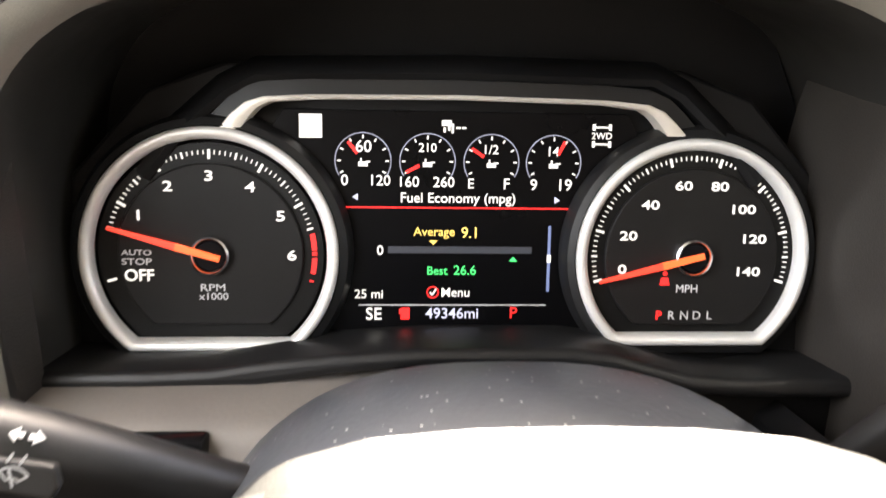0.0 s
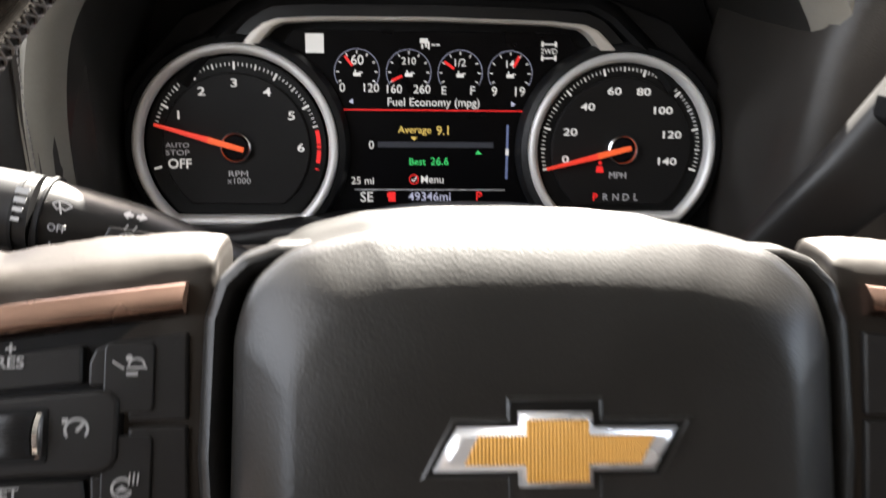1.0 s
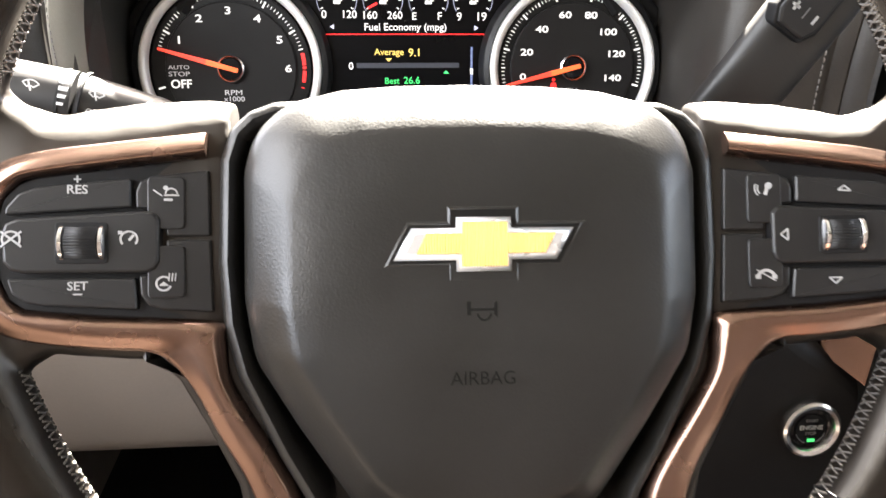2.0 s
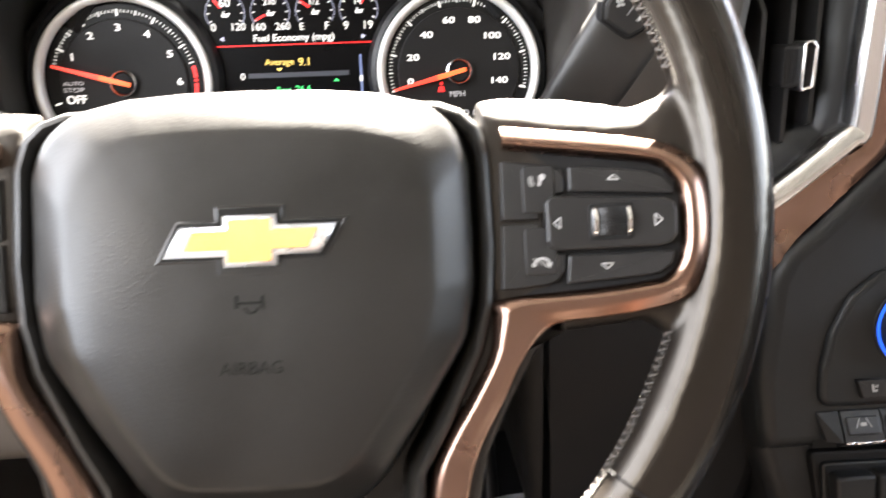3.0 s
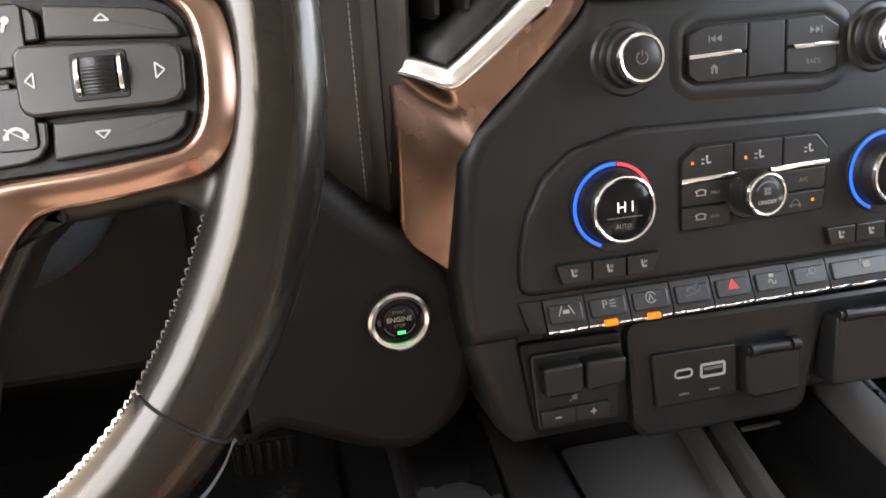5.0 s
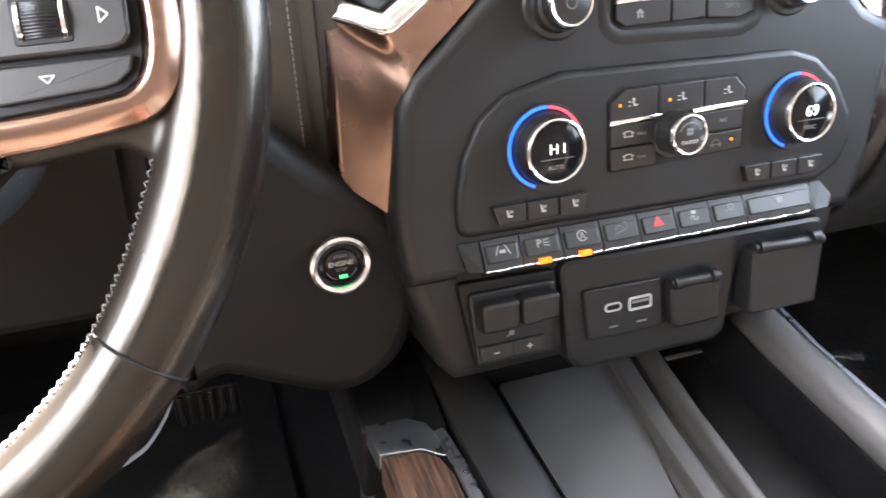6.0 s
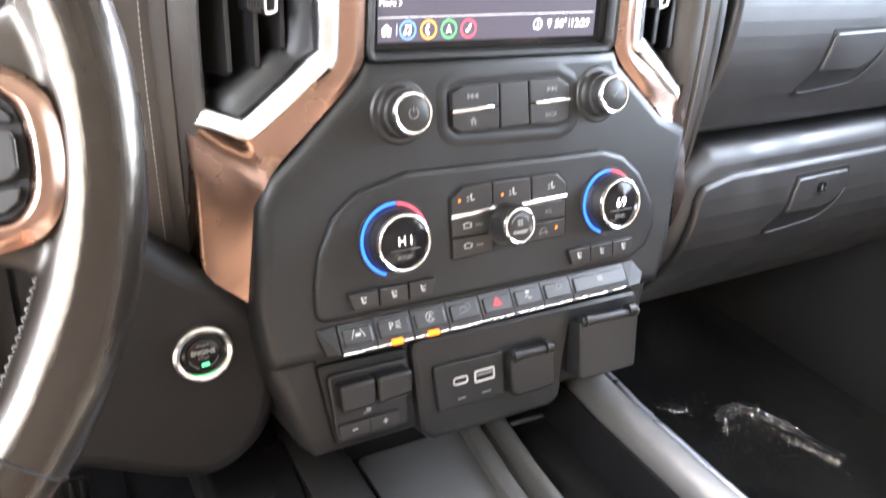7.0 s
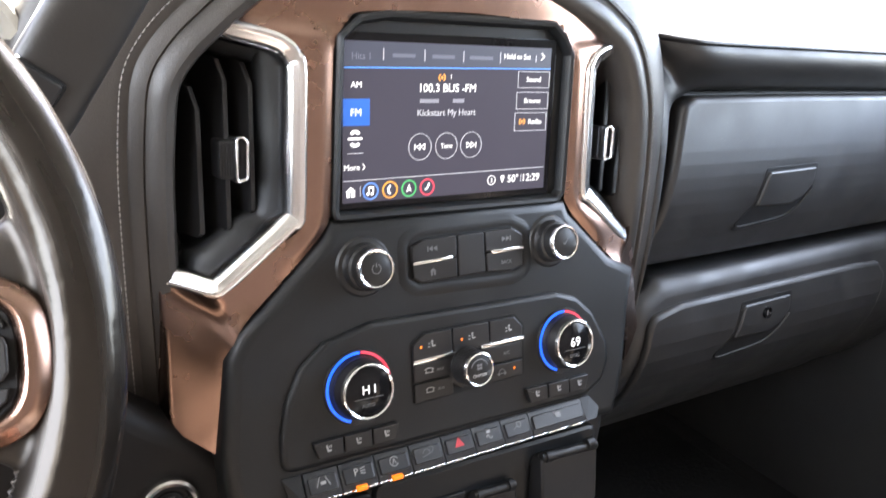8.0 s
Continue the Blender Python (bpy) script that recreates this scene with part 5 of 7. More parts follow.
stalk = thing("wiper_stalk", FRAME_L, "black plastic wiper stalk with white printed marks", "lever")
ax = [(-0.275, 0.7410, 0.194), (-0.262, 0.7400, 0.194), (-0.20, 0.7330, 0.192), (-0.152, 0.7220, 0.188), (-0.120, 0.7115, 0.182), (-0.100, 0.7000, 0.173), (-0.06, 0.672, 0.155)]
part("arm", tube(ax[3:], [0.0140, 0.0118, 0.0098, 0.0095], 24), BUTTON, stalk)
part("grip", tube(ax[:4], [0.008, 0.0140, 0.0148, 0.0143], 28), BUTTON, stalk)
for k, x in enumerate((-0.1560, -0.1480)):
    f = (x + 0.20) / 0.048
    part("collar", tube([(x - 0.0006, 0.7330 - 0.0110 * f, 0.192 - 0.004 * f), (x + 0.0006, 0.7327 - 0.0110 * f, 0.192 - 0.004 * f)], 0.0150, 28), DARK, stalk)


def on_stalk(bm, x, up):
    """Sets a flat mark on the stalk's upper face towards the driver; up turns it round the stalk."""
    f = (x + 0.275) / 0.155
    z, y = 0.7430 - 0.027 * f * f - 0.004 * f, 0.194 - 0.010 * f * f
    r = 0.0150 if x < -0.15 else 0.0150 - 0.0028 * (x + 0.15) / 0.03
    t = radians(up)
    return moved(bm, Matrix.Translation((x, z + r * math.sin(t), y + r * math.cos(t))) @ Euler((-t, 0, radians(-12))).to_matrix().to_4x4())


part("lettering", on_stalk(lettering("OFF", (0, 0), width=0.0062), -0.1410, 8), PRINT, stalk)
part("lettering", on_stalk(lettering("1x", (0, 0), width=0.0036), -0.1430, -22), PRINT, stalk)
wip = [arc((0, -0.0024), 0.0044, 0.0005, 42, 138, 10), arc((0, -0.0024), 0.0018, 0.0005, 42, 138, 8), line((-0.0034, 0.0006), (-0.0012, -0.0012), 0.0005), line((0.0034, 0.0006), (0.0012, -0.0012), 0.0005), line((0.0004, -0.0026), (-0.0012, 0.0014), 0.0006)]
part("wiper_symbol", on_stalk(shapes(wip, 0), -0.1395, 40), PRINT, stalk)
part("wiper_symbol", on_stalk(shapes(wip, 0), -0.1640, 30), PRINT, stalk)
part("range_marks", on_stalk(shapes([rect(0, 0.0042 - 0.0034 * k, 0.0045 - 0.0006 * k, 0.0022 - 0.0003 * k) for k in range(4)], 0), -0.1520, 32), PRINT, stalk)
part("turn_symbol", on_stalk(shapes([mm([(-4.4, 0), (-2, 2), (-2, 0.8), (-0.6, 0.8), (-0.6, -0.8), (-2, -0.8), (-2, -2)]), mm([(4.4, 0), (2, 2), (2, 0.8), (0.6, 0.8), (0.6, -0.8), (2, -0.8), (2, -2)])], 0), -0.1175, 62), PRINT, stalk)
part("washer_button", on_stalk(prism(mm([(-9, -4.5), (-7, 3.2), (9, 3.6), (11, -1), (10, -4.5)]), -0.002, 0.0012, 0.0008, r=0.0015), -0.1190, 18), BUTTON, stalk)
part("washer_symbol", on_stalk(shapes(wip + [line((-0.002, 0.003), (-0.001, 0.0052), 0.0006), line((0.001, 0.003), (0.002, 0.0052), 0.0006)], 0.0012), -0.1185, 18), PRINT, stalk)

shifter = thing("gear_lever", FRAME_L, "black plastic column gear lever with plus and minus switch", "lever")
d = Vector((0.555, 0.832, 0))
n = Vector((-0.832, 0.555, 0))
bm = bmesh.new()
loops = []
# middle of the lever from its root upwards, half width, half depth, distance towards the driver
for x, h, w, deep, y in ((0.136, 0.640, 0.0140, 0.007, 0.108), (0.150, 0.668, 0.0160, 0.0075, 0.122), (0.1645, 0.697, 0.0180, 0.008, 0.136), (0.1775, 0.723, 0.0198, 0.0085, 0.1475), (0.2010, 0.764, 0.0205, 0.009, 0.1530), (0.2450, 0.838, 0.0200, 0.009, 0.1535), (0.2745, 0.889, 0.0180, 0.008, 0.152), (0.2830, 0.902, 0.0120, 0.006, 0.150)):
    c = Vector((x, h, y))
    loops.append([c + n * (w * math.copysign(abs(math.cos(t)) ** 0.55, math.cos(t))) + Vector((0, 0, deep * math.copysign(abs(math.sin(t)) ** 0.6, math.sin(t)))) for t in (2 * math.pi * k / 32 for k in range(32))])
rings(bm, loops)
part("lever", bm, LEVER, shifter)


def on_lever(pts, z0, z1, bevel=0.0, r=0.0):
    """An outline (across, along) from the switch's middle."""
    c = Vector((0.1890, 0.7600, 0))
    q = [tuple((c - n * x + d * y)[:2]) for x, y in pts]
    return prism(q, z0, z1, bevel, r=r)


part("switch_rim", on_lever(mm([(-13.5, 24), (-13.5, -6), (-9, -13.5), (9, -13.5), (13.5, -6), (13.5, 24)]), 0.155, 0.1645, 0.001, 0.003), DARK, shifter)
rng = part("range_switch", on_lever(mm([(-12, 23), (-12, -5.5), (-8, -12), (8, -12), (12, -5.5), (12, 23)]), 0.155, 0.1662, 0.0018, 0.003), BUTTON, shifter)
part("plus_sign", shapes([[tuple((Vector((0.1890, 0.7600, 0)) - n * x + d * y)[:2]) for x, y in rect(-0.0060, -0.001, w, h)] for w, h in ((0.0046, 0.0014), (0.0014, 0.0046))], 0.1662), PRINT, rng)
part("minus_sign", shapes([[tuple((Vector((0.1890, 0.7600, 0)) - n * x + d * y)[:2]) for x, y in rect(0.0068, -0.001, 0.0014, 0.0046)]], 0.1662), PRINT, rng)
part("divider", shapes([[tuple((Vector((0.1890, 0.7600, 0)) - n * x + d * y)[:2]) for x, y in rect(0.0006, -0.001, 0.0006, 0.0060)]], 0.1662), FAINT, rng)

# ---- starter button ----
pod_out = [(-112, 150), (-60, 116), (-30, 86), (-8, 64), (14, 49), (36, 32), (47, 16), (54, -10), (54, -32), (50, -58), (37, -84), (12, -101), (-14, -101), (-46, -87), (-80, -70), (-112, -62)]
part("starter_surround", moved(prism(mm(smooth_path(pod_out, 4, closed=True)), -0.12, -0.006, 0.014, seg=5), FRAME_L.inverted() @ FRAME_S), DARK, dash, "rounded black plastic panel")
start = thing("starter_button", FRAME_S, "round chrome ringed engine starter button with green light", "button")
part("ring", lathe(mm([(20.5, -7), (20.5, -1.5), (19.6, 0.8), (17.8, 1.8), (15.6, 1.0), (14.2, -1.6), (13.8, -4)]), 48), CHROME, start, "satin chrome ring")
cap = part("cap", lathe(mm([(13.9, -4), (13.6, -2.4), (11.6, -1.8), (11.2, -2.4), (10.6, -2.4), (10.2, -1.4), (0, -1.0)]), 40), GLOSS, start)
part("lettering", lettering("START", (0, 0.0060), width=0.0082, z=-0.0011), FAINT, cap)
part("lettering", lettering("ENGINE", (0, 0.0012), width=0.0155, z=-0.0010, bold=0.008), PRINT, cap)
part("lettering", lettering("STOP", (0, -0.0032), width=0.0072, z=-0.0011), FAINT, cap)
part("light", prism(mm(rect(1, -8.2, 5, 2.2)), -0.0016, -0.0008, 0.0003), GREEN, cap)
part("arc_mark", shapes([arc((0, 0), 0.0102, 0.0004, 200, 250, 10), arc((0, 0), 0.0102, 0.0004, 290, 340, 10)], -0.0011), FAINT, cap)

# ---- centre stack ----
stack = thing("centre_stack", FRAME_K, "black centre stack with copper and chrome trim", "centre console")
UP = FRAME_K.inverted() @ FRAME_D           # upper part leans less


def part_up(name, bm, material, parent, label="", smooth=38):
    return part(name, moved(bm, UP), material, parent, label, smooth)


body_out = [(-106, -16), (-113, -28), (-157, -70), (-177, -86), (-186, -103), (-194, -168), (-192, -200), (-189, -215), (150, -215), (158, -215), (172, -175), (180, -121), (188, -84), (157, -70), (113, -28), (108, -16)]
part("body", prism(mm(body_out), -0.16, 0.0, 0.010, seg=5), PANEL, stack)
part("lower_body", prism(mm([(-191, -205), (-188, -222), (-168, -281), (-158, -292), (136, -292), (148, -252), (157, -228), (161, -205)]), -0.16, -0.0125, 0.012, seg=5), SOFT, stack)

# copper surround: both arms and the head
cop_a = smooth_path([(-219, -150, -8), (-218, -120, -14), (-217, -84, -20), (-216, -54, -25), (-201, -57.5, -12), (-186.5, -62, 0), (-175, -54.5, -1), (-150, -34, 0), (-126, -16.5, 0), (-124.6, 30, 0), (-123.4, 84, 0), (-127, 98, -1), (-140, 107, -3), (-178, 117, -14), (-172, 136, -14), (-150, 152, -9), (-92, 163, -3), (0, 166, -2)], 4)
cop_b = smooth_path([(-187, -174, 9), (-185.5, -146, 9), (-183, -120, 9), (-180.5, -101, 9), (-178.5, -92, 8.5), (-174, -84, 7.5), (-164, -74, 5), (-140, -53, 2), (-111, -24, 0), (-105.5, 0, 0), (-103.2, 88, 0), (-101.4, 101, 0), (-99, 106.5, 0), (-95, 113, 0), (-90.5, 118, 0), (-84, 122.4, 0), (-50, 125, 0), (0, 126.4, 0)], 4)
swell = [c * 0.001 for c, _ in smooth_path([(c, 0) for c in (1.0, 1.2, 0.6, -1.8, -3.4, -2.6, -0.6, 1.6, 2.2, 1.8, 1.8, 1.6, 1.2, 1.0, 1.0, 1.4, 1.6, 1.6)], 4)]
A, B = mm(cop_a), mm(cop_b)
part_up("copper_trim", ridged(A + mirrored(A[:-1])[::-1], B + mirrored(B[:-1])[::-1], 0.03, swell + swell[:-1][::-1]), COPPER, stack, "satin copper trim", 60)
chr_line = [(-216, -48, -27), (-201, -51, -15), (-187, -55.5, -4.5), (-181, -53, -3), (-158, -34, -1), (-135.5, -15, 0), (-131.5, -10, 0), (-130.4, 30, 0), (-129.4, 82, 0), (-131.4, 91, -1), (-137, 98, -2), (-150, 103, -5), (-186, 111, -19), (-200, 115, -26)]
for s in (1, -1):
    path = mm(smooth_path(chr_line if s > 0 else chr_line[2:], 4))       # the far one ends at the leather
    path = path if s > 0 else mirrored(path)[::-1]
    part_up("chrome_trim", sweep(path, mm([(-7.6, -12), (-7.5, 0.4), (-6.6, 2.0), (-5.0, 2.8), (-2.6, 2.7), (-1.6, 1.8), (2.0, 0.9), (4.6, -1.2), (6.2, -5), (6.6, -16)])), CHROME, stack, "bright satin chrome trim", 75)


# ---- air vents ----
def vent(s, label):
    v = thing("air_vent", FRAME_D, label, "air vent", "dash air vents")

    def M(pts):
        return mm(pts) if s > 0 else mirrored(mm(pts))
    hole = [(-206, -44), (-188, -47), (-160, -27), (-137, -8), (-136, 92), (-143, 100), (-184, 108), (-199, 98), (-211, 74), (-213, 0)]
    back = [(-204, -40), (-188, -42), (-160, -24), (-141, -8), (-141, 90), (-184, 104), (-197, 96), (-208, 74)]
    part("box", prism(M(back), -0.10, -0.085), DARK, v)
    rim = [(-206, -44, -24), (-188, -47, -7), (-160, -27, -2), (-137, -8, 0), (-136, 92, 0), (-143, 100, -3), (-184, 108, -18), (-199, 98, -25), (-211, 74, -28), (-213, 0, -28)]
    rim = smooth_path(rim, 4, closed=True)
    loop = mm(rim) if s > 0 else mirrored(mm(rim))[::-1]
    part("funnel", sweep(loop, mm([(-5.0, -13), (0.8, -15.5), (6, -18), (12, -23), (13.5, -27), (14, -90)]), closed=True), PANEL, v)
    if s > 0:
        lows, tops, xs = (-26, -24, -13), (80, 98, 96), (-188, -170, -153)
    else:
        lows, tops, xs = (-24, -20, -10), (82, 97, 95), (-188, -170, -153)
    for x, lo, hi in zip(xs, lows, tops):
        q = [(lo, -60), (lo, -26), (lo + 3, -22), (hi - 22, -22), (hi - 8, -30), (hi + 2, -60)]
        bm = bmesh.new()
        sgn = 1 if s > 0 else -1
        loops = [[(sgn * (x + dx + 0.30 * (b + 22)) * 0.001, a * 0.001, b * 0.001) for a, b in q] for dx in (-2.0, -1.4, 1.4, 2.0)]
        loops[0] = [(x, a, b - 0.0012) for x, a, b in loops[0]]
        loops[3] = [(x, a, b - 0.0012) for x, a, b in loops[3]]
        rings(bm, loops)
        part("slat", bm, SOFT, v)
    sgn = 1 if s > 0 else -1
    kb = part("knob_base", prism([(sgn * -0.170 + (x + 0.170) * 1.0, y) for x, y in mm(rect(-171, 26, 12, 26))] if s > 0 else mm(rect(171, 26, 12, 26)), -0.034, -0.016, 0.002, r=0.003), SOFT, v)
    cx = sgn * -0.1635
    for k in range(6):
        part("rib", slab((sgn * -0.171 - 0.0052 + 0.0018 * k, 0.016, -0.0162), (sgn * -0.171 - 0.0043 + 0.0018 * k, 0.036, -0.0152)), SOFT, kb)
    grip = ccw(rounded([(cx - 0.0042, 0.011), (cx + 0.0042, 0.013), (cx + 0.0046, 0.038), (cx + 0.001, 0.0425), (cx - 0.0048, 0.041), (cx - 0.0052, 0.014)], 0.0032))
    part("thumb_grip", sweep(grip, mm([(0, -30), (-0.2, -11), (0.3, -8.6), (1.1, -8.0), (1.9, -8.5), (2.3, -10.0), (2.3, -14)]), closed=True), BRIGHT, kb, "bright chrome grip", 70)
    part("grip_inlay", prism(inset(grip, 0.0020), -0.030, -0.0098, 0.0006), GLOSS, kb)
    return v


vent(1, "tall black air vent with chrome thumb grip beside the wheel")
vent(-1, "tall black air vent with chrome thumb grip on the passenger side")
left_vent = thing("air_vent", FRAME_L, "narrow air vent with chrome edge beside the driver's door", "air vent", "dash air vents")
part("box", slab((-0.43, 0.60, 0.03), (-0.250, 0.785, 0.052), 0.004), DARK, left_vent)
part("chrome_edge", sweep([(-0.2395, 0.600), (-0.2385, 0.66), (-0.2385, 0.74), (-0.244, 0.775), (-0.27, 0.79)], mm([(-4, 50), (-3.5, 72), (0, 76), (4, 72), (5, 50)])), CHROME, left_vent)
part("copper_edge", sweep([(-0.2315, 0.600), (-0.2305, 0.66), (-0.2305, 0.74), (-0.236, 0.782), (-0.27, 0.80)], mm([(-3, 50), (-2.5, 74), (2.5, 76), (4, 60)])), COPPER, left_vent)
for x in (-0.265, -0.29, -0.315):
    part("slat", slab((x - 0.0015, 0.61, 0.05), (x + 0.0015, 0.77, 0.068)), SOFT, left_vent)

# ---- infotainment display ----
info = thing("infotainment_screen", FRAME_D, "lit touch screen showing a radio station", "touch screen")
bez_out = [(-106, -26), (108, -28), (109, 104), (101, 116), (90, 124), (78, 128), (-60, 128), (-80, 124), (-96, 115), (-104, 105)]
part("surround", prism(mm(bez_out), -0.04, -0.006, 0.002, r=0.006), PANEL, info)
fr = ccw(rounded(ccw(mm([(-101, -15), (98, -16), (103, -10), (103.5, 100), (96, 112), (84, 122), (-62, 122), (-84, 118), (-98, 106), (-102, -10)])), 0.004))
part("bezel", sweep(fr, mm([(-3.5, -6), (-3.2, 1.6), (-1.5, 3.0), (1.0, 2.4), (2.6, 0.2), (3.6, -5)]), closed=True), PANEL, info)
glass = part("glass", prism(mm([(-99, -11), (91, -11.5), (91, 111), (-97, 110)]), -0.010, -0.0030, 0.0004), GLOSS, info)
ZD = -0.0030
disp = part("display", prism(mm([(-95.6, -6.4), (85.6, -6.4), (85.6, 104.5), (-95.6, 104.5)]), ZD, ZD + 0.0006), SCREEN, info)
ZD += 0.0006


def on_disp(bm, mat, name="lettering", label=""):
    return part(name, bm, mat, disp, label)


on_disp(prism(mm([(-95.4, 87.6), (85.4, 89.4), (85.4, 104.2), (-95.4, 104.2)]), ZD, ZD + 0.0002), SCREEN_BAR, "top_bar")
on_disp(shapes([line((-0.0954, 0.0866), (0.0854, 0.0886), 0.0008)], ZD + 0.0002), LINE_BLUE, "blue_rule")
on_disp(shapes([line((-0.0954, 0.0092), (0.0840, 0.0108), 0.0005)], ZD), DIM_LIT, "rule")
on_disp(prism(mm([(-95.4, 47.5), (-75, 47.5), (-75, 65.8), (-95.4, 65.8)]), ZD, ZD + 0.0002), TILE_BLUE, "blue_tile")
for s, x, y, w, mat in (("AM", -85.6, 75.4, 8.2, WHITE_LIT), ("FM", -85.6, 56.6, 7.8, WHITE_LIT), ("More", -88.6, 18.6, 12.0, WHITE_LIT), ("50°", 53.4, 3.2, 10.5, WHITE_LIT), ("12:29", 72.0, 3.2, 16.5, WHITE_LIT),
                        ("Hold to Set", 52.1, 97.2, 25.5, WHITE_LIT), ("1", -8.4, 81.4, 1.4, WHITE_LIT), ("100.3 BUS -FM", -10.4, 73.4, 48.5, WHITE_LIT), ("Kickstart My Heart", -10.9, 55.0, 51.0, DIM_LIT),
                        ("Tune", -10.7, 31.2, 10.5, WHITE_LIT), ("Sound", 69.0, 80.4, 14.0, WHITE_LIT), ("Browse", 68.9, 64.0, 16.2, WHITE_LIT), ("Radio", 72.5, 47.8, 13.0, WHITE_LIT), ("Hits 1", -81.8, 94.4, 14.0, glowing("preset_grey", (0.16, 0.17, 0.21), 0.4)), ("2", 32.4, 2.8, 2.0, WHITE_LIT)):
    size = {"height": 0.0030} if len(s) == 1 else {"width": w * 0.001}
    on_disp(lettering(s, mm([(x, y)])[0], z=ZD + 0.0002, depth=0.0002, bold=0.0, **size), mat)
bars = glowing("preset_bar_grey", (0.14, 0.15, 0.19), 0.4)
for x, w in ((-48.3, 18), (-15.5, 19), (18.0, 21)):
    on_disp(shapes([mm(rect(x, 95.4, w, 2.6))], ZD + 0.0002), bars, "preset_bar")
on_disp(shapes([mm(rect(-26.5, 64.1, 16, 2.8)), mm(rect(-1.2, 64.1, 10, 2.8))], ZD), glowing("artist_grey", (0.32, 0.32, 0.36), 0.22), "artist_bar")
for x in (-64.7, -31.4, 2.0, 35.6, 75.2 - 5):
    on_disp(shapes([mm(rect(x, 96.0, 0.5, 8 if x < 60 else 5))], ZD + 0.0002), DIM_LIT, "separator")
on_disp(shapes([line((0.0755, 0.1005), (0.0785, 0.0978), 0.0008), line((0.0785, 0.0978), (0.0755, 0.0951), 0.0008)], ZD + 0.0002), WHITE_LIT, "chevron")
on_disp(shapes([line((-0.0803, 0.0208), (-0.0785, 0.0187), 0.0006), line((-0.0785, 0.0187), (-0.0803, 0.0166), 0.0006)], ZD), WHITE_LIT, "chevron")
on_disp(shapes([mm(rect(-86.2, 38.6, 11, 1.6)), arc((-0.0862, 0.0400), 0.0034, 0.0024, 30, 150, 10), arc((-0.0862, 0.0372), 0.0034, 0.0024, 210, 330, 10)], ZD), WHITE_LIT, "satellite_symbol")
on_disp(shapes([mm(rect(-86.0, 28.4, 12, 0.4))], ZD), DIM_LIT, "rule")
for x in (-33.6, -10.7, 11.6):
    on_disp(shapes([arc((x * 0.001, 0.0312), 0.0096, 0.0004, 0, 359, 40)], ZD), DIM_LIT, "button_ring")
for x, s in ((-33.6, -1), (11.6, 1)):
    tri_l = []
    for k in (-2.4, 1.4):
        c = x + k * 1.0 * s
        tri_l += [line(mm([(c - 1.6 * s, 33.4)])[0], mm([(c + 1.8 * s, 31.2)])[0], 0.0005), line(mm([(c + 1.8 * s, 31.2)])[0], mm([(c - 1.6 * s, 29.0)])[0], 0.0005), line(mm([(c - 1.6 * s, 29.0)])[0], mm([(c - 1.6 * s, 33.4)])[0], 0.0005)]
    on_disp(shapes(tri_l + [mm(rect(x + 4.4 * s, 31.2, 0.6, 4.4))], ZD), WHITE_LIT, "skip_symbol")
for y0, y1, x0, x1 in ((74.0, 86.2, 53.8, 85.0), (57.6, 70.4, 53.2, 84.6), (40.6, 54.6, 52.4, 84.0)):
    on_disp(shapes([line(mm([(x0, y0)])[0], mm([(x1, y0)])[0], 0.0004), line(mm([(x1, y0)])[0], mm([(x1, y1)])[0], 0.0004), line(mm([(x1, y1)])[0], mm([(x0, y1)])[0], 0.0004), line(mm([(x0, y1)])[0], mm([(x0, y0)])[0], 0.0004)], ZD), DIM_LIT, "button_outline")
for x, y in ((-16.2, 80.8), (59.6, 47.8)):
    on_disp(shapes([circle(mm([(x, y)])[0], 0.0011, 10), arc(mm([(x, y)])[0], 0.0026, 0.0009, -60, 60, 8), arc(mm([(x, y)])[0], 0.0026, 0.0009, 120, 240, 8)], ZD), ICON_ORANGE, "digital_symbol")
on_disp(shapes([mm([(-93.4, 1.6), (-89.5, 5.0), (-85.6, 1.6)]), mm(rect(-91.3, -0.4, 2.6, 4)), mm(rect(-87.7, -0.4, 2.6, 4))], ZD), WHITE_LIT, "home_symbol")
on_disp(shapes([mm(rect(-82.0, 1.5, 0.4, 7))], ZD), DIM_LIT, "separator")
for x, mat in ((-73.8, ICON_BLUE), (-58.1, ICON_ORANGE), (-42.3, ICON_GREEN), (-26.6, ROSE)):
    on_disp(shapes([arc((x * 0.001, 0.0012), 0.0058, 0.0012, 0, 359, 30)], ZD), mat, "icon_ring")
on_disp(shapes([mm(rect(-75.2, 1.6, 0.8, 5)), mm(rect(-71.8, 1.6, 0.8, 5)), mm(rect(-73.5, 3.8, 4.2, 1.2)), circle((-0.0760, -0.0008), 0.0012, 8), circle((-0.0726, -0.0008), 0.0012, 8)], ZD), WHITE_LIT, "music_symbol")
on_disp(shapes([arc((-0.0566, 0.0012), 0.0030, 0.0016, 110, 250, 10)], ZD), WHITE_LIT, "phone_symbol")
on_disp(shapes([mm([(-44.4, -1.4), (-42.3, 4.4), (-40.2, -1.4), (-42.3, -0.2)])], ZD), WHITE_LIT, "compass_symbol")
on_disp(shapes([line((-0.0284, -0.0005), (-0.0266, 0.0002), 0.0014), line((-0.0266, 0.0002), (-0.0250, 0.0040), 0.0014)], ZD), WHITE_LIT, "seat_symbol")
on_disp(shapes([arc((0.0324, 0.0028), 0.0036, 0.0005, 0, 359, 24)], ZD), WHITE_LIT, "badge_ring")
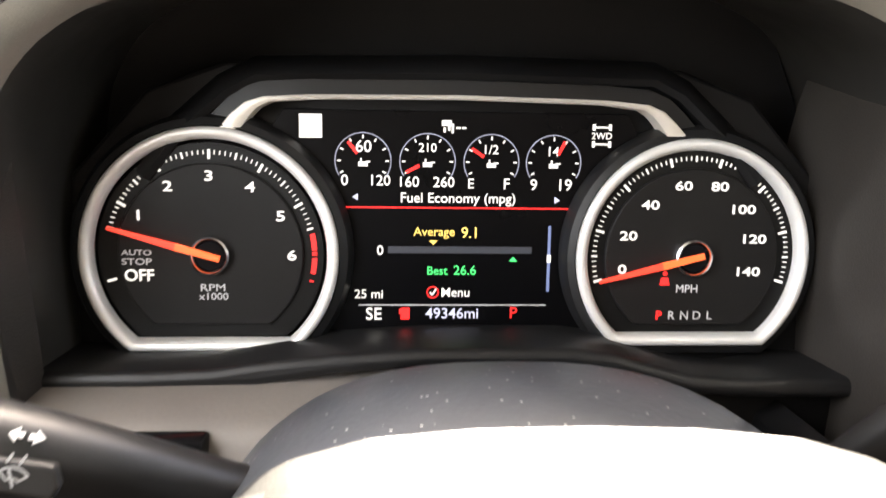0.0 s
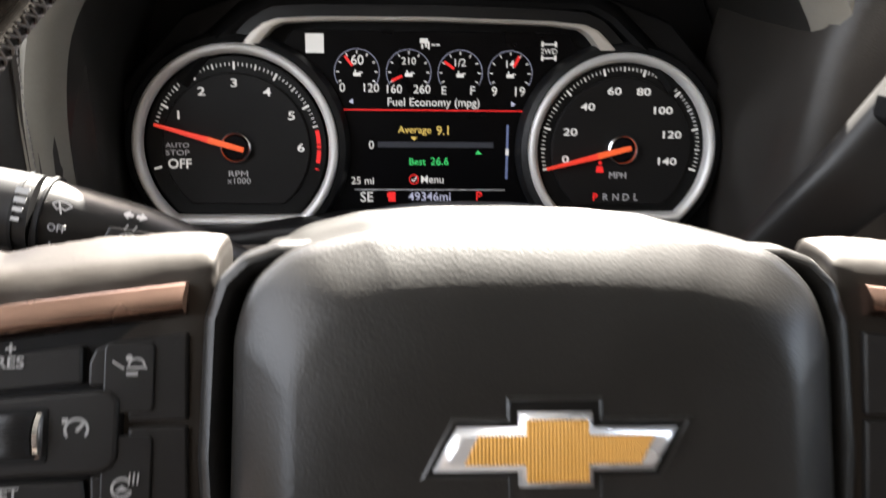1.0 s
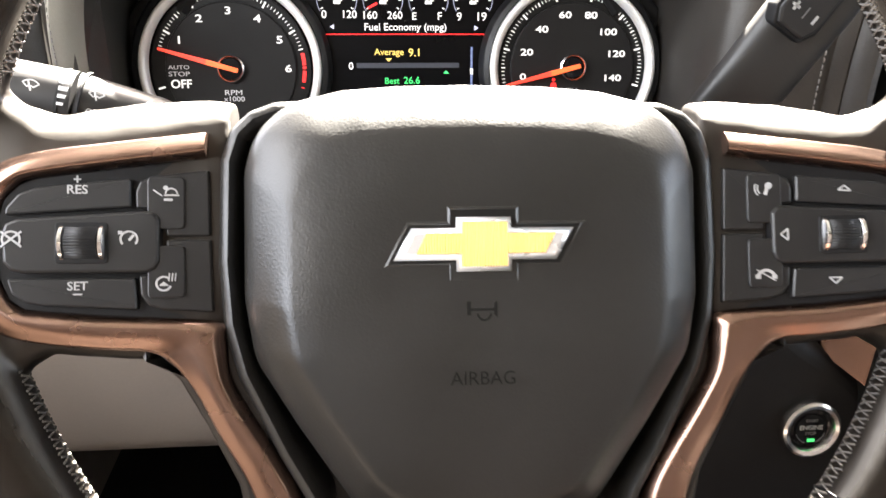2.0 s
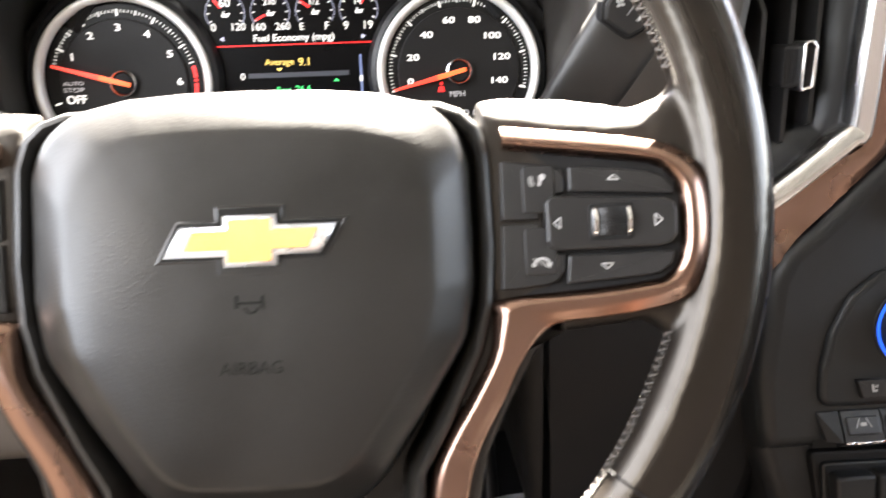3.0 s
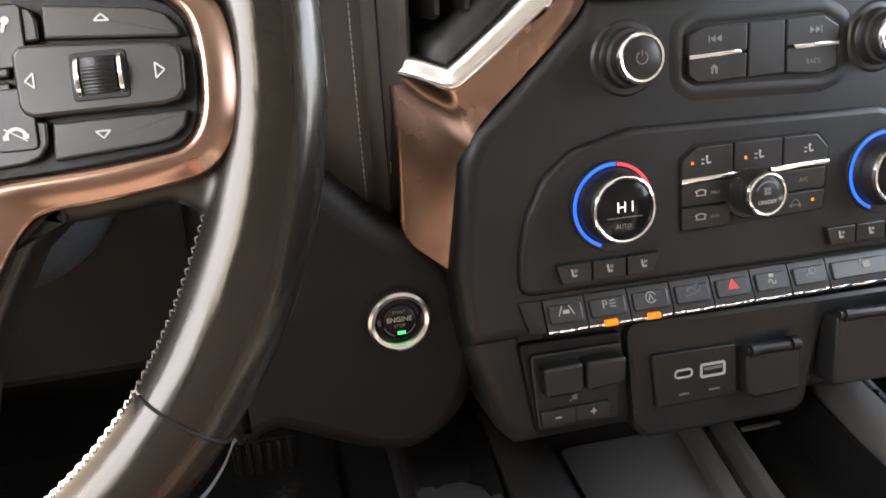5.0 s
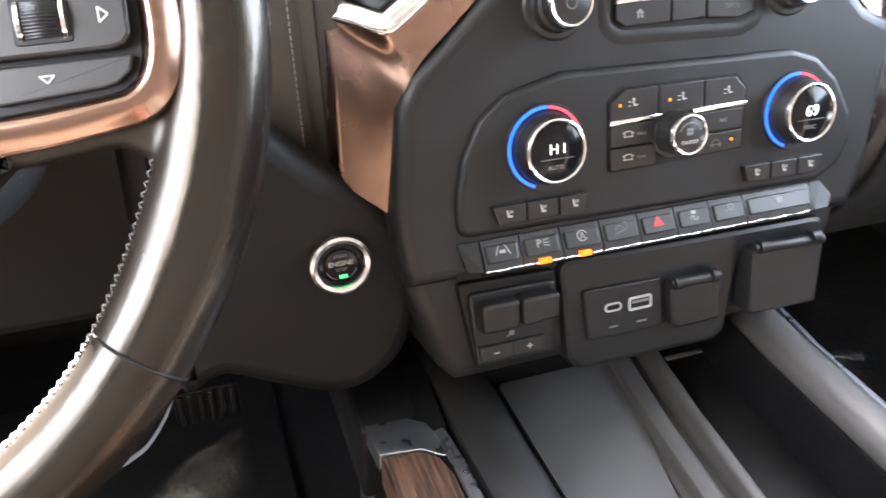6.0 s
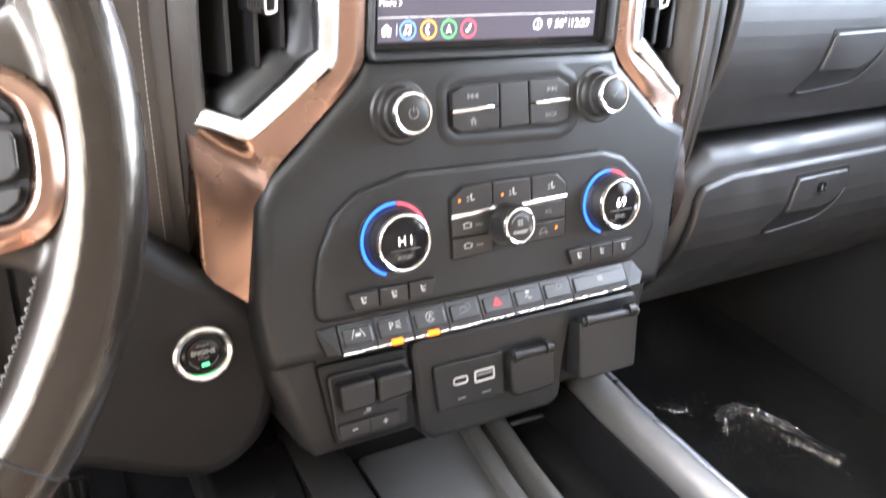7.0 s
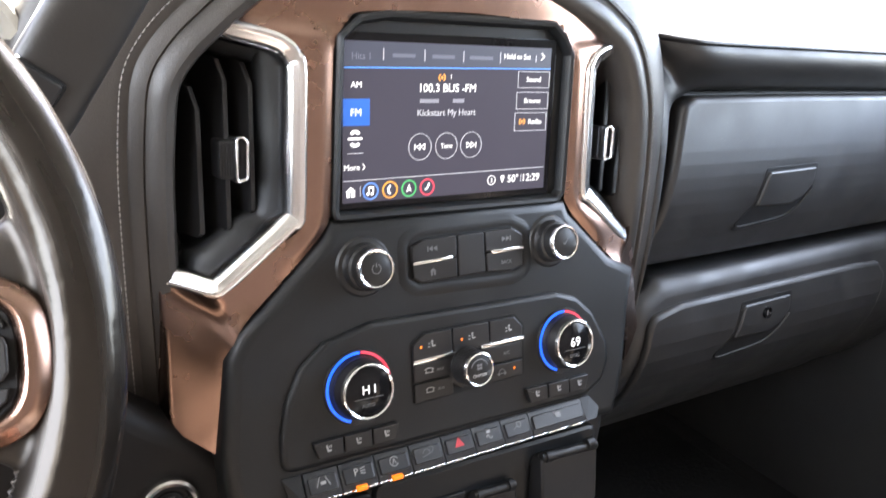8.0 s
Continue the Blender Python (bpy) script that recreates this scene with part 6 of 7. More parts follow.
on_disp(shapes([arc((0.0430, 0.0044), 0.0014, 0.0008, 0, 359, 12), mm([(41.8, 3.4), (44.2, 3.4), (43, 0)])], ZD), WHITE_LIT, "pin_symbol")
on_disp(shapes([mm(rect(61.4, 3.2, 0.4, 6))], ZD), DIM_LIT, "separator")


# ---- knobs and switches on the stack ----
def knurl(bm, c, r, z0, z1, n):
    """A fluted sleeve round a knob."""
    p = []
    for k in range(n):
        for f, rr in ((0.1, r - 0.0003), (0.35, r + 0.0003), (0.65, r + 0.0003), (0.9, r - 0.0003)):
            t = 2 * math.pi * (k + f) / n
            p.append((c[0] + rr * math.cos(t), c[1] + rr * math.sin(t)))
    return prism(p, z0, z1, bm=bm)


for name, c, mark in (("volume_knob", (-0.0842, -0.0512), "power"), ("tuning_knob", (0.0872, -0.0500), "tick")):
    k = part(name, knurl(lathe(mm([(22, 0.0), (20.5, 1.6), (17.5, 2.0), (16.6, 3.2), (16.2, 9), (15.2, 9.8), (14.6, 10.2), (14.2, 18.5), (13.6, 19.5)]), 48, c), c, 0.0161, 0.0035, 0.0088, 60), BUTTON, stack, "black rotary knob with chrome edge")
    part("knob_ring", lathe(mm([(14.4, 17.5), (14.0, 20.0), (13.2, 20.8), (12.0, 20.4), (11.8, 19.4)]), 48, c), BRIGHT, k)
    part("knob_face", lathe(mm([(12.0, 19.5), (11.5, 19.8), (0, 19.8)]), 40, c), BUTTON, k)
    marks = [arc(c, 0.0034, 0.0006, -240, 60, 16), line((c[0], c[1] + 0.001), (c[0], c[1] + 0.0042), 0.0006)] if mark == "power" else [line((c[0] - 0.002, c[1]), (c[0] - 0.0005, c[1] - 0.0018), 0.0006), line((c[0] - 0.0005, c[1] - 0.0018), (c[0] + 0.0026, c[1] + 0.0024), 0.0006)]
    part("symbol", shapes(marks, 0.0198), FAINT, k)

media_frame = [(-48, -38), (-37, -34), (47, -32.5), (60, -39), (59, -69), (47, -73), (-40, -71), (-48, -66)]
part("media_frame", sweep(ccw(rounded(ccw(mm(media_frame)), 0.006)), mm([(-9, -0.2), (-5, 0.9), (-1.5, 1.2), (0.5, 0.4), (1.2, -1.5)]), closed=True), PANEL, stack)
part("media_well", prism(mm(media_frame), -0.004, 0.0004, r=0.005), DARK, stack)
for nm, pts in (("seek_back_key", [(-45.5, -41), (-36.5, -37), (-6.6, -36.3), (-6.6, -52.5), (-45.8, -53.5)]), ("home_key", [(-45.8, -54.2), (-6.6, -53.2), (-7.0, -68.2), (-39, -68.6), (-45.5, -64)]), ("blank_key", [(-5.4, -36.2), (18.8, -35.8), (19.6, -67.6), (-5.8, -68.2)]),
                ("seek_next_key", [(20.0, -35.8), (46.5, -35.2), (57, -41.5), (56.6, -51.5), (20.4, -51.8)]), ("back_key", [(20.4, -52.5), (56.6, -52.2), (56.0, -66), (45, -69.6), (20.8, -67.6)])):
    k = part(nm, prism(mm(pts), -0.002, 0.0035, 0.0010, r=0.0015), BUTTON, stack)
    cx, cy = sum(p[0] for p in pts) / len(pts) * 0.001, sum(p[1] for p in pts) / len(pts) * 0.001
    if "seek" in nm:
        s = -1 if "back" in nm else 1
        part("symbol", shapes([[(cx + s * -0.004, cy + 0.002), (cx + s * -0.0005, cy), (cx + s * -0.004, cy - 0.002)], [(cx, cy + 0.002), (cx + s * 0.0035, cy), (cx, cy - 0.002)], rect(cx + s * 0.0042, cy, 0.0008, 0.004)], 0.0035), FAINT, k)
    elif nm == "home_key":
        part("symbol", shapes([[(cx - 0.003, cy + 0.0005), (cx, cy + 0.003), (cx + 0.003, cy + 0.0005)], rect(cx - 0.0012, cy - 0.001, 0.0014, 0.003), rect(cx + 0.0014, cy - 0.001, 0.0014, 0.003)], 0.0035), FAINT, k)
    elif nm == "back_key":
        part("lettering", lettering("BACK", (cx, cy), width=0.0105, z=0.0035), FAINT, k)
part("key_strip", prism(mm([(-45.9, -52.4), (-12, -51.2), (-11, -53.6), (-45.9, -55.0)]), 0.0020, 0.0048, 0.0006), BRIGHT, stack)
part("key_strip", prism(mm([(24, -51.0), (56.8, -50.6), (56.8, -53.2), (26, -53.6)]), 0.0020, 0.0048, 0.0006), BRIGHT, stack)

part("climate_panel", prism(mm([(-157, -186), (-156, -160), (-151, -138), (-138, -114), (-120, -100), (-84, -91), (90, -93), (112, -100), (130, -116), (145, -142), (147, -160), (138, -178), (118, -188)]), -0.004, 0.0046, 0.0044, r=0.010, seg=4), PANEL, stack)
for name, c, word, sub in (("driver_temperature_knob", (-0.0965, -0.1355), "HI", "AUTO"), ("passenger_temperature_knob", (0.0935, -0.1345), "69", "SYNC")):
    k = part(name, knurl(lathe(mm([(27.5, 4.6), (27, 6.0), (23.2, 6.0), (22.6, 7.0), (21.4, 15), (20.2, 18.5), (19.6, 20)]), 56, c), c, 0.0220, 0.0070, 0.0120, 84), BUTTON, stack, "black temperature knob with lit figures")
    part("knob_ring", lathe(mm([(20.2, 19), (19.7, 21.4), (18.8, 22.0), (17.8, 21.4), (17.5, 20.2)]), 56, c), BRIGHT, k)
    part("knob_face", lathe(mm([(17.8, 20.4), (17.4, 20.7), (0, 20.7)]), 48, c), GLOSS, k)
    part("figures", lettering("H I" if word == "HI" else word, (c[0] + 0.0003, c[1] + 0.0016), width=0.0098, z=0.0207, bold=-0.006), WHITE_LIT, k)
    part("lettering", lettering(sub, (c[0] - 0.001, c[1] - 0.0095), width=0.0100, z=0.0207), FAINT, k)
    part("rule", shapes([line((c[0] - 0.011, c[1] - 0.0045), (c[0] + 0.011, c[1] - 0.0045), 0.0004)], 0.0207), FAINT, k)
    part("blue_arc", shapes([arc((c[0], c[1]), 0.0248, 0.0019, 86, 250, 30)], 0.0060, 0.0006), BLUE, k, "lit blue arc")
    part("red_arc", shapes([arc((c[0], c[1]), 0.0248, 0.0019, 10, 84, 16)], 0.0060, 0.0006), ROSE, k, "lit red arc")
fan_c = (-0.0055, -0.1365)
fan = part("fan_knob", knurl(lathe(mm([(17.5, 4.6), (17, 6.4), (14.4, 6.8), (13.8, 8), (13.6, 22), (13.0, 24)]), 48, fan_c), fan_c, 0.0138, 0.0085, 0.0200, 60), BUTTON, stack, "black fan knob with chrome edge")
part("knob_ring", lathe(mm([(13.4, 23), (13.0, 25.2), (12.2, 25.8), (11.3, 25.2), (11.1, 24.2)]), 48, fan_c), BRIGHT, fan)
part("knob_face", lathe(mm([(11.3, 24.3), (10.9, 24.6), (0, 24.6)]), 40, fan_c), BUTTON, fan)
part("lettering", lettering("ON/OFF", (fan_c[0], fan_c[1] - 0.0045), width=0.0125, z=0.0246), PRINT, fan)
part("symbol", shapes([arc(fan_c, 0.0078, 0.0008, 20, 160, 14)] + [circle((fan_c[0] + 0.0017 * math.cos(t), fan_c[1] + 0.0022 + 0.0017 * math.sin(t)), 0.0012, 8) for t in (0.78, 2.36, 3.93, 5.5)], 0.0246), FAINT, fan)

part("climate_well", prism(mm([(-53, -159), (51, -155), (53, -114), (44, -104), (-42, -104), (-53, -112)]), 0.0030, 0.0050, r=0.003), DARK, stack)
keys = (("face_vent_key", [(-51.5, -113.5), (-41.5, -106.2), (-17.2, -106.0), (-17.2, -125), (-51.8, -125.4)]), ("feet_vent_key", [(-16.2, -106.0), (17.4, -106.0), (17.4, -124.5), (-16.2, -125)]), ("floor_vent_key", [(18.4, -106.0), (42.5, -106.2), (50.5, -114.5), (50.0, -124.0), (18.4, -124.5)]),
        ("windscreen_key", [(-51.8, -128.2), (-18, -127.8), (-18, -141.6), (-52.0, -142.0)]), ("rear_screen_key", [(-52.0, -143.0), (-18, -142.6), (-18, -156.4), (-51.8, -157.2)]), ("cooling_key", [(9, -127.2), (49.6, -126.8), (49.2, -140.4), (9, -141)]), ("recirculation_key", [(9, -142), (49.2, -141.4), (48.6, -154.6), (9, -155.6)]))
for nm, pts in keys:
    k = part(nm, prism(mm(pts), 0.002, 0.0068, 0.0009, r=0.0012), BUTTON, stack)
    cx, cy = sum(p[0] for p in pts) / len(pts) * 0.001, sum(p[1] for p in pts) / len(pts) * 0.001
    if nm == "cooling_key":
        part("lettering", lettering("A/C", (cx + 0.004, cy), width=0.0062, z=0.0068), FAINT, k)
    elif nm in ("windscreen_key", "rear_screen_key"):
        part("symbol", shapes([arc((cx - 0.004, cy - 0.0035), 0.0060, 0.0007, 50, 130, 8), rect(cx - 0.004, cy - 0.0010, 0.0070, 0.0006), rect(cx - 0.0068, cy + 0.0005, 0.0006, 0.003), rect(cx - 0.0012, cy + 0.0005, 0.0006, 0.003)], 0.0068), PRINT, k)
        part("lettering", lettering("MAX" if nm == "windscreen_key" else "REAR", (cx + 0.006, cy), width=0.0062, z=0.0068), FAINT, k)
    elif nm == "recirculation_key":
        part("symbol", shapes([arc((cx - 0.001, cy - 0.0008), 0.003, 0.0006, 0, 180, 8), rect(cx - 0.001, cy - 0.0012, 0.009, 0.0006), circle((cx - 0.004, cy - 0.002), 0.0009, 8), circle((cx + 0.002, cy - 0.002), 0.0009, 8)], 0.0068), FAINT, k)
        part("light", shapes([rect(cx + 0.0115, cy + 0.001, 0.0018, 0.0018)], 0.0068), AMBER, k)
    else:
        part("symbol", shapes([circle((cx + 0.0008, cy + 0.0026), 0.0009, 8), line((cx + 0.0006, cy + 0.0016), (cx + 0.0012, cy - 0.0014), 0.0010), line((cx + 0.0012, cy - 0.0014), (cx + 0.0036, cy - 0.0008), 0.0008), line((cx - 0.0030, cy + 0.0012), (cx - 0.0010, cy + 0.0012), 0.0006), line((cx - 0.0030, cy - 0.0014), (cx - 0.0010, cy - 0.0014), 0.0006)], 0.0068), PRINT, k)
        if nm != "floor_vent_key":
            part("light", shapes([rect(cx - 0.0090, cy - 0.0005, 0.0016, 0.0018)], 0.0068), AMBER, k)
part("climate_strip", prism(mm([(-52.6, -124.6), (-14.5, -123.6), (-14.5, -126.0), (-52.6, -127.6)]), 0.004, 0.0082, 0.0007), BRIGHT, stack)
part("climate_strip", prism(mm([(8, -123.4), (50.8, -122.6), (50.4, -125.6), (9.6, -126.2)]), 0.004, 0.0082, 0.0007), BRIGHT, stack)

for x0, x1, x2, x3 in ((-135.5, -112, -89.5, -67), (50.5, 73.5, 96.5, 119)):
    for a, b in ((x0, x1), (x1, x2), (x2, x3)):
        o = mm([(a + 0.5, -167.4), (b - 0.5, -167.4), (b - 0.5 - (4 if b == x3 else 0), -179.6), (a + 0.5 + (4 if a == x0 else 0), -179.6)])
        k = part("seat_key", prism(o, 0.001, 0.0085, 0.0010, r=0.001), BUTTON, stack)
        c = ((a + b) * 0.0005, -0.1730)
        part("symbol", shapes([line((c[0] - 0.0016, c[1] + 0.0026), (c[0] - 0.0008, c[1] - 0.0012), 0.0013), line((c[0] - 0.0012, c[1] - 0.0016), (c[0] + 0.0018, c[1] - 0.0016), 0.0013), line((c[0] + 0.0004, c[1] + 0.0004), (c[0] + 0.0006, c[1] + 0.0022), 0.0005), line((c[0] + 0.0016, c[1] + 0.0004), (c[0] + 0.0018, c[1] + 0.0022), 0.0005)], 0.0085), PRINT, k)

# row of flip switches
edges = [-142.5, -116.0, -87.5, -58.5, -30.0, -1.5, 26.5, 55.0, 113.0]
kinds = ["lane_switch", "parking_switch", "auto_stop_switch", "hill_switch", "hazard_switch", "traction_switch", "outlet_switch", "camera_switch"]


def wedge(x0, x1, lean=0.0):
    """A flip switch whose lower edge stands out."""
    bm = bmesh.new()
    side = [(-189.5, -6), (-189.5, 1.5), (-191.5, 3.0), (-206.5, 10.0), (-208.6, 9.6), (-213, 2), (-213, -6)]
    loops = [[(x * 0.001, y * 0.001, z * 0.001) for y, z in side] for x in (x0 + 0.4, x1 - 0.4)]
    return rings(bm, loops)


def on_wedge(pts, z0, z1, bevel=0.0, r=0.0):
    """An outline on the switch's sloping face: across, and down from its top."""
    tilt = -math.atan2(7.0, 15.0)
    return moved(prism(pts, z0, z1, bevel, r=r), Matrix.Translation((0, -0.1915, 0.0030)) @ Euler((tilt, 0, 0)).to_matrix().to_4x4())


for nm, x0, x1 in zip(kinds, edges, edges[1:]):
    k = part(nm, wedge(x0, x1), SLATE, stack)
    cx = (x0 + x1) * 0.0005
    w = (x1 - x0) * 0.001
    part("pad", on_wedge(rect(cx, -0.0072, w - 0.005, 0.0118), -0.001, 0.0014, 0.0010, 0.002), SLATE, k)
    lipz = [(-206.8, 9.8), (-206.6, 10.8), (-207.8, 11.0), (-208.8, 9.4)]
    bm = bmesh.new()
    for a, b, dy in ((x0 + 0.5, x0 + (x1 - x0) * 0.28, 0.0), (x0 + (x1 - x0) * 0.28, x0 + (x1 - x0) * 0.72, -1.0), (x0 + (x1 - x0) * 0.72, x1 - 0.5, 0.0)):
        rings(bm, [[(x * 0.001, (y - 0.2 + dy * 0.4) * 0.001, (z + dy * 0.5) * 0.001) for y, z in lipz] for x in (a, b)])
    part("chrome_lip", bm, BRIGHT, k)
    if nm in ("parking_switch", "auto_stop_switch"):
        lx = (x0 + (x1 - x0) * 0.50)
        part("light", slab(((lx - 4.2) * 0.001, -0.2084, 0.0085), ((lx + 4.2) * 0.001, -0.2050, 0.0122), 0.0004), AMBER, k, "lit amber light")
    c = (cx, -0.0056)
    if nm == "hazard_switch":
        mk, mat = [[(c[0] - 0.0045, c[1] - 0.003), (c[0] + 0.0045, c[1] - 0.003), (c[0], c[1] + 0.0042)]], surface("hazard_red", (0.45, 0.03, 0.04), 0.4)
    elif nm == "lane_switch":
        mk, mat = [line((c[0] - 0.0050, c[1] - 0.003), (c[0] - 0.0022, c[1] + 0.003), 0.0006), line((c[0] + 0.0050, c[1] - 0.003), (c[0] + 0.0022, c[1] + 0.003), 0.0006), rect(c[0], c[1] - 0.0008, 0.0040, 0.0022)], PRINT
    elif nm == "auto_stop_switch":
        mk, mat = [arc(c, 0.0034, 0.0006, 20, 330, 16), line((c[0] - 0.0014, c[1] - 0.0018), (c[0], c[1] + 0.0020), 0.0006), line((c[0], c[1] + 0.0020), (c[0] + 0.0014, c[1] - 0.0018), 0.0006)], PRINT
    elif nm == "hill_switch":
        mk, mat = [line((c[0] - 0.005, c[1] - 0.003), (c[0] + 0.004, c[1] - 0.001), 0.0006), arc((c[0] - 0.001, c[1] - 0.001), 0.0030, 0.0006, 10, 170, 8), arc((c[0] + 0.003, c[1] + 0.0015), 0.0022, 0.0006, -60, 120, 8)], FAINT
    elif nm == "traction_switch":
        mk, mat = [rect(c[0], c[1] + 0.002, 0.0034, 0.0022), arc((c[0] - 0.0012, c[1] - 0.002), 0.0014, 0.0006, 0, 200, 8), arc((c[0] + 0.0012, c[1] - 0.002), 0.0014, 0.0006, 180, 380, 8)], PRINT
    elif nm == "outlet_switch":
        mk, mat = [arc((c[0] + 0.002, c[1] + 0.001), 0.0022, 0.0010, 0, 359, 12), line((c[0], c[1]), (c[0] - 0.004, c[1] - 0.002), 0.0006)], FAINT
    elif nm == "camera_switch":
        mk, mat = [rect(c[0], c[1], 0.0055, 0.0042), arc((c[0] - 0.003, c[1] + 0.002), 0.0018, 0.0006, 60, 240, 8)], FAINT
    else:
        mk, mat = [], PRINT
    if mk:
        sy = bmesh.new()
        for pts in mk:
            prism(pts, 0.0014, 0.0017, bm=sy)
        part("symbol", moved(sy, Matrix.Translation((0, -0.1915, 0.0030)) @ Euler((-math.atan2(7.0, 15.0), 0, 0)).to_matrix().to_4x4()), mat, k)
    if nm == "parking_switch":
        part("lettering", moved(lettering("P", (c[0] - 0.002, c[1]), height=0.0050, z=0.0014), Matrix.Translation((0, -0.1915, 0.0030)) @ Euler((-math.atan2(7.0, 15.0), 0, 0)).to_matrix().to_4x4()), PRINT, k)
        part("symbol", moved(shapes([line((c[0] + 0.001, c[1] + 0.0015), (c[0] + 0.005, c[1] + 0.0022), 0.0006), line((c[0] + 0.001, c[1]), (c[0] + 0.005, c[1]), 0.0006), line((c[0] + 0.001, c[1] - 0.0015), (c[0] + 0.005, c[1] - 0.0022), 0.0006)], 0.0014), Matrix.Translation((0, -0.1915, 0.0030)) @ Euler((-math.atan2(7.0, 15.0), 0, 0)).to_matrix().to_4x4()), PRINT, k)
for s, x0, x1 in ((-1, -157, -143.2), (1, 113.6, 132)):
    q = [(x0, -189.5, 1.5), (x1, -189.5, 1.5), (x1, -207.5, 9.8), (x0 + (5 if s < 0 else 0), -207.5, 6 if s < 0 else 9.8)] if s < 0 else [(x0, -189.5, 1.5), (x1 - 8, -189.5, 1.5), (x1, -200, 5), (x1 - 6, -207.5, 9.0), (x0, -207.5, 9.8)]
    bm = bmesh.new()
    rings(bm, [[(a * 0.001, b * 0.001, -0.006) for a, b, c in q], [(a * 0.001, b * 0.001, c * 0.001) for a, b, c in q]])
    part("row_end", bm, PANEL, stack)
part("row_shade", prism(mm([(-158, -189), (128, -189), (134, -200), (128, -214), (-158, -214)]), -0.008, -0.0005), DARK, stack)

# lower bank: brake control, sockets and lids
part("lower_face", prism(mm([(-84, -216), (140, -219), (138, -240), (66, -232), (52, -297), (42, -302), (-70, -300), (-79, -290)]), -0.03, -0.0060, 0.004, r=0.010), PANEL, stack)
part("brake_well", prism(mm([(-156, -219), (-86, -221), (-88, -282), (-146, -282)]), -0.03, -0.0070, 0.002, r=0.004), DARK, stack)
bc = part("brake_control", prism(mm([(-150, -226), (-87, -227), (-90, -279), (-146, -279)]), -0.02, -0.0040, 0.002, r=0.004), PANEL, stack)
part("slide_lever", prism(mm([(-145, -232), (-118, -232), (-118, -252), (-144, -252)]), -0.006, 0.0065, 0.004, r=0.003, seg=3), SOFT, bc)
part("slide_lever", prism(mm([(-117, -231.5), (-90, -231.5), (-91, -249), (-117, -251)]), -0.006, 0.0085, 0.004, r=0.003, seg=3), SOFT, bc)
gain = part("gain_keys", prism(mm([(-145.5, -264), (-98, -264), (-98.6, -274.5), (-144.5, -274.5)]), -0.006, -0.0010, 0.0012, r=0.001), BUTTON, bc)
part("minus_sign", shapes([mm(rect(-133.5, -269.4, 4.0, 0.9))], -0.0010), PRINT, gain)
part("plus_sign", shapes([mm(rect(-109.5, -269.2, 4.0, 0.9)), mm(rect(-109.5, -269.2, 0.9, 4.0))], -0.0010), PRINT, gain)
part("gain_split", shapes([mm(rect(-121.6, -269.2, 0.7, 10))], -0.0010), DARK, gain)
part("brake_symbol", shapes([mm(rect(-121, -258.6, 3.6, 3.2)), mm(rect(-121, -255.6, 1.2, 1.4)), mm(rect(-124, -260.4, 1.6, 1.0))], -0.0040), FAINT, bc)
usb = part("usb_plate", prism(mm([(-67.5, -239.5), (-5.4, -241), (-3.6, -277.5), (-64, -277.5)]), -0.02, -0.0030, 0.0012, r=0.003), PANEL, stack)
part("socket_rim", sweep(ccw(rounded(ccw(mm(rect(-44.5, -255.6, 12.0, 5.0))), 0.0026)), mm([(-0.7, -3.0), (-0.6, -2.2), (0.4, -2.2), (0.5, -3.2)]), closed=True), PRINT, usb)
part("socket", prism(mm(rect(-44.5, -255.6, 9.6, 2.6)), -0.0030, -0.0026, r=0.0012), DARK, usb)
part("socket_rim", sweep(ccw(rounded(ccw(mm(rect(-23.0, -256.2, 17.0, 8.4))), 0.0012)), mm([(-0.9, -3.0), (-0.8, -2.2), (0.7, -2.2), (0.8, -3.2)]), closed=True), PRINT, usb)
part("socket", prism(mm(rect(-23.0, -256.2, 15.0, 6.2)), -0.0030, -0.0026), DARK, usb)
part("socket_tongue", prism(mm(rect(-23.0, -255.0, 13.2, 1.8)), -0.0026, -0.0022), FAINT, usb)
part("socket_marks", shapes([mm(rect(-44, -270.4, 7, 1.0)), mm(rect(-21.5, -270.6, 8, 1.2))], -0.0030), FAINT, usb)


def lid_part(name, pts, z, hinge):
    k = part(name, prism(mm(pts), -0.02, z, 0.0022, r=0.004, seg=3), SOFT, stack)
    (x0, y0), (x1, y1) = hinge
    part("hinge", tube([(x0 * 0.001, y0 * 0.001, z - 0.002), (x1 * 0.001, y1 * 0.001, z - 0.002)], 0.0040, 12), SOFT, k)
    for f in (0.12, 0.88):
        part("hinge_knuckle", tube([((x0 + (x1 - x0) * (f - 0.06)) * 0.001, y0 * 0.001, z - 0.0015), ((x0 + (x1 - x0) * (f + 0.06)) * 0.001, y0 * 0.001, z - 0.0015)], 0.0050, 12), SOFT, k)
    return k


lid_part("socket_lid", [(-2, -244), (40, -245.5), (42, -279.5), (5, -280.5), (0, -276)], 0.0030, ((-1.5, -245.5), (39.5, -246.5)))
lid_part("outlet_lid", [(65, -230), (128, -234), (124.5, -282), (64, -281)], 0.0065, ((66, -230), (127, -233)))

# ---- centre console ----
console = thing("centre_tray", FRAME_L, "black centre console with open tray and wood trim", "centre console")


def loft_y(stations, prof):
    """Carries an (x, height) outline along the cab; stations are (towards driver, shift in x)."""
    bm = bmesh.new()
    cols = [[bm.verts.new((x + dx, h, y)) for x, h in prof] for y, dx in stations]
    for A, B in zip(cols, cols[1:]):
        for j in range(len(prof) - 1):
            bm.faces.new((A[j], A[j + 1], B[j + 1], B[j]))
    return bm


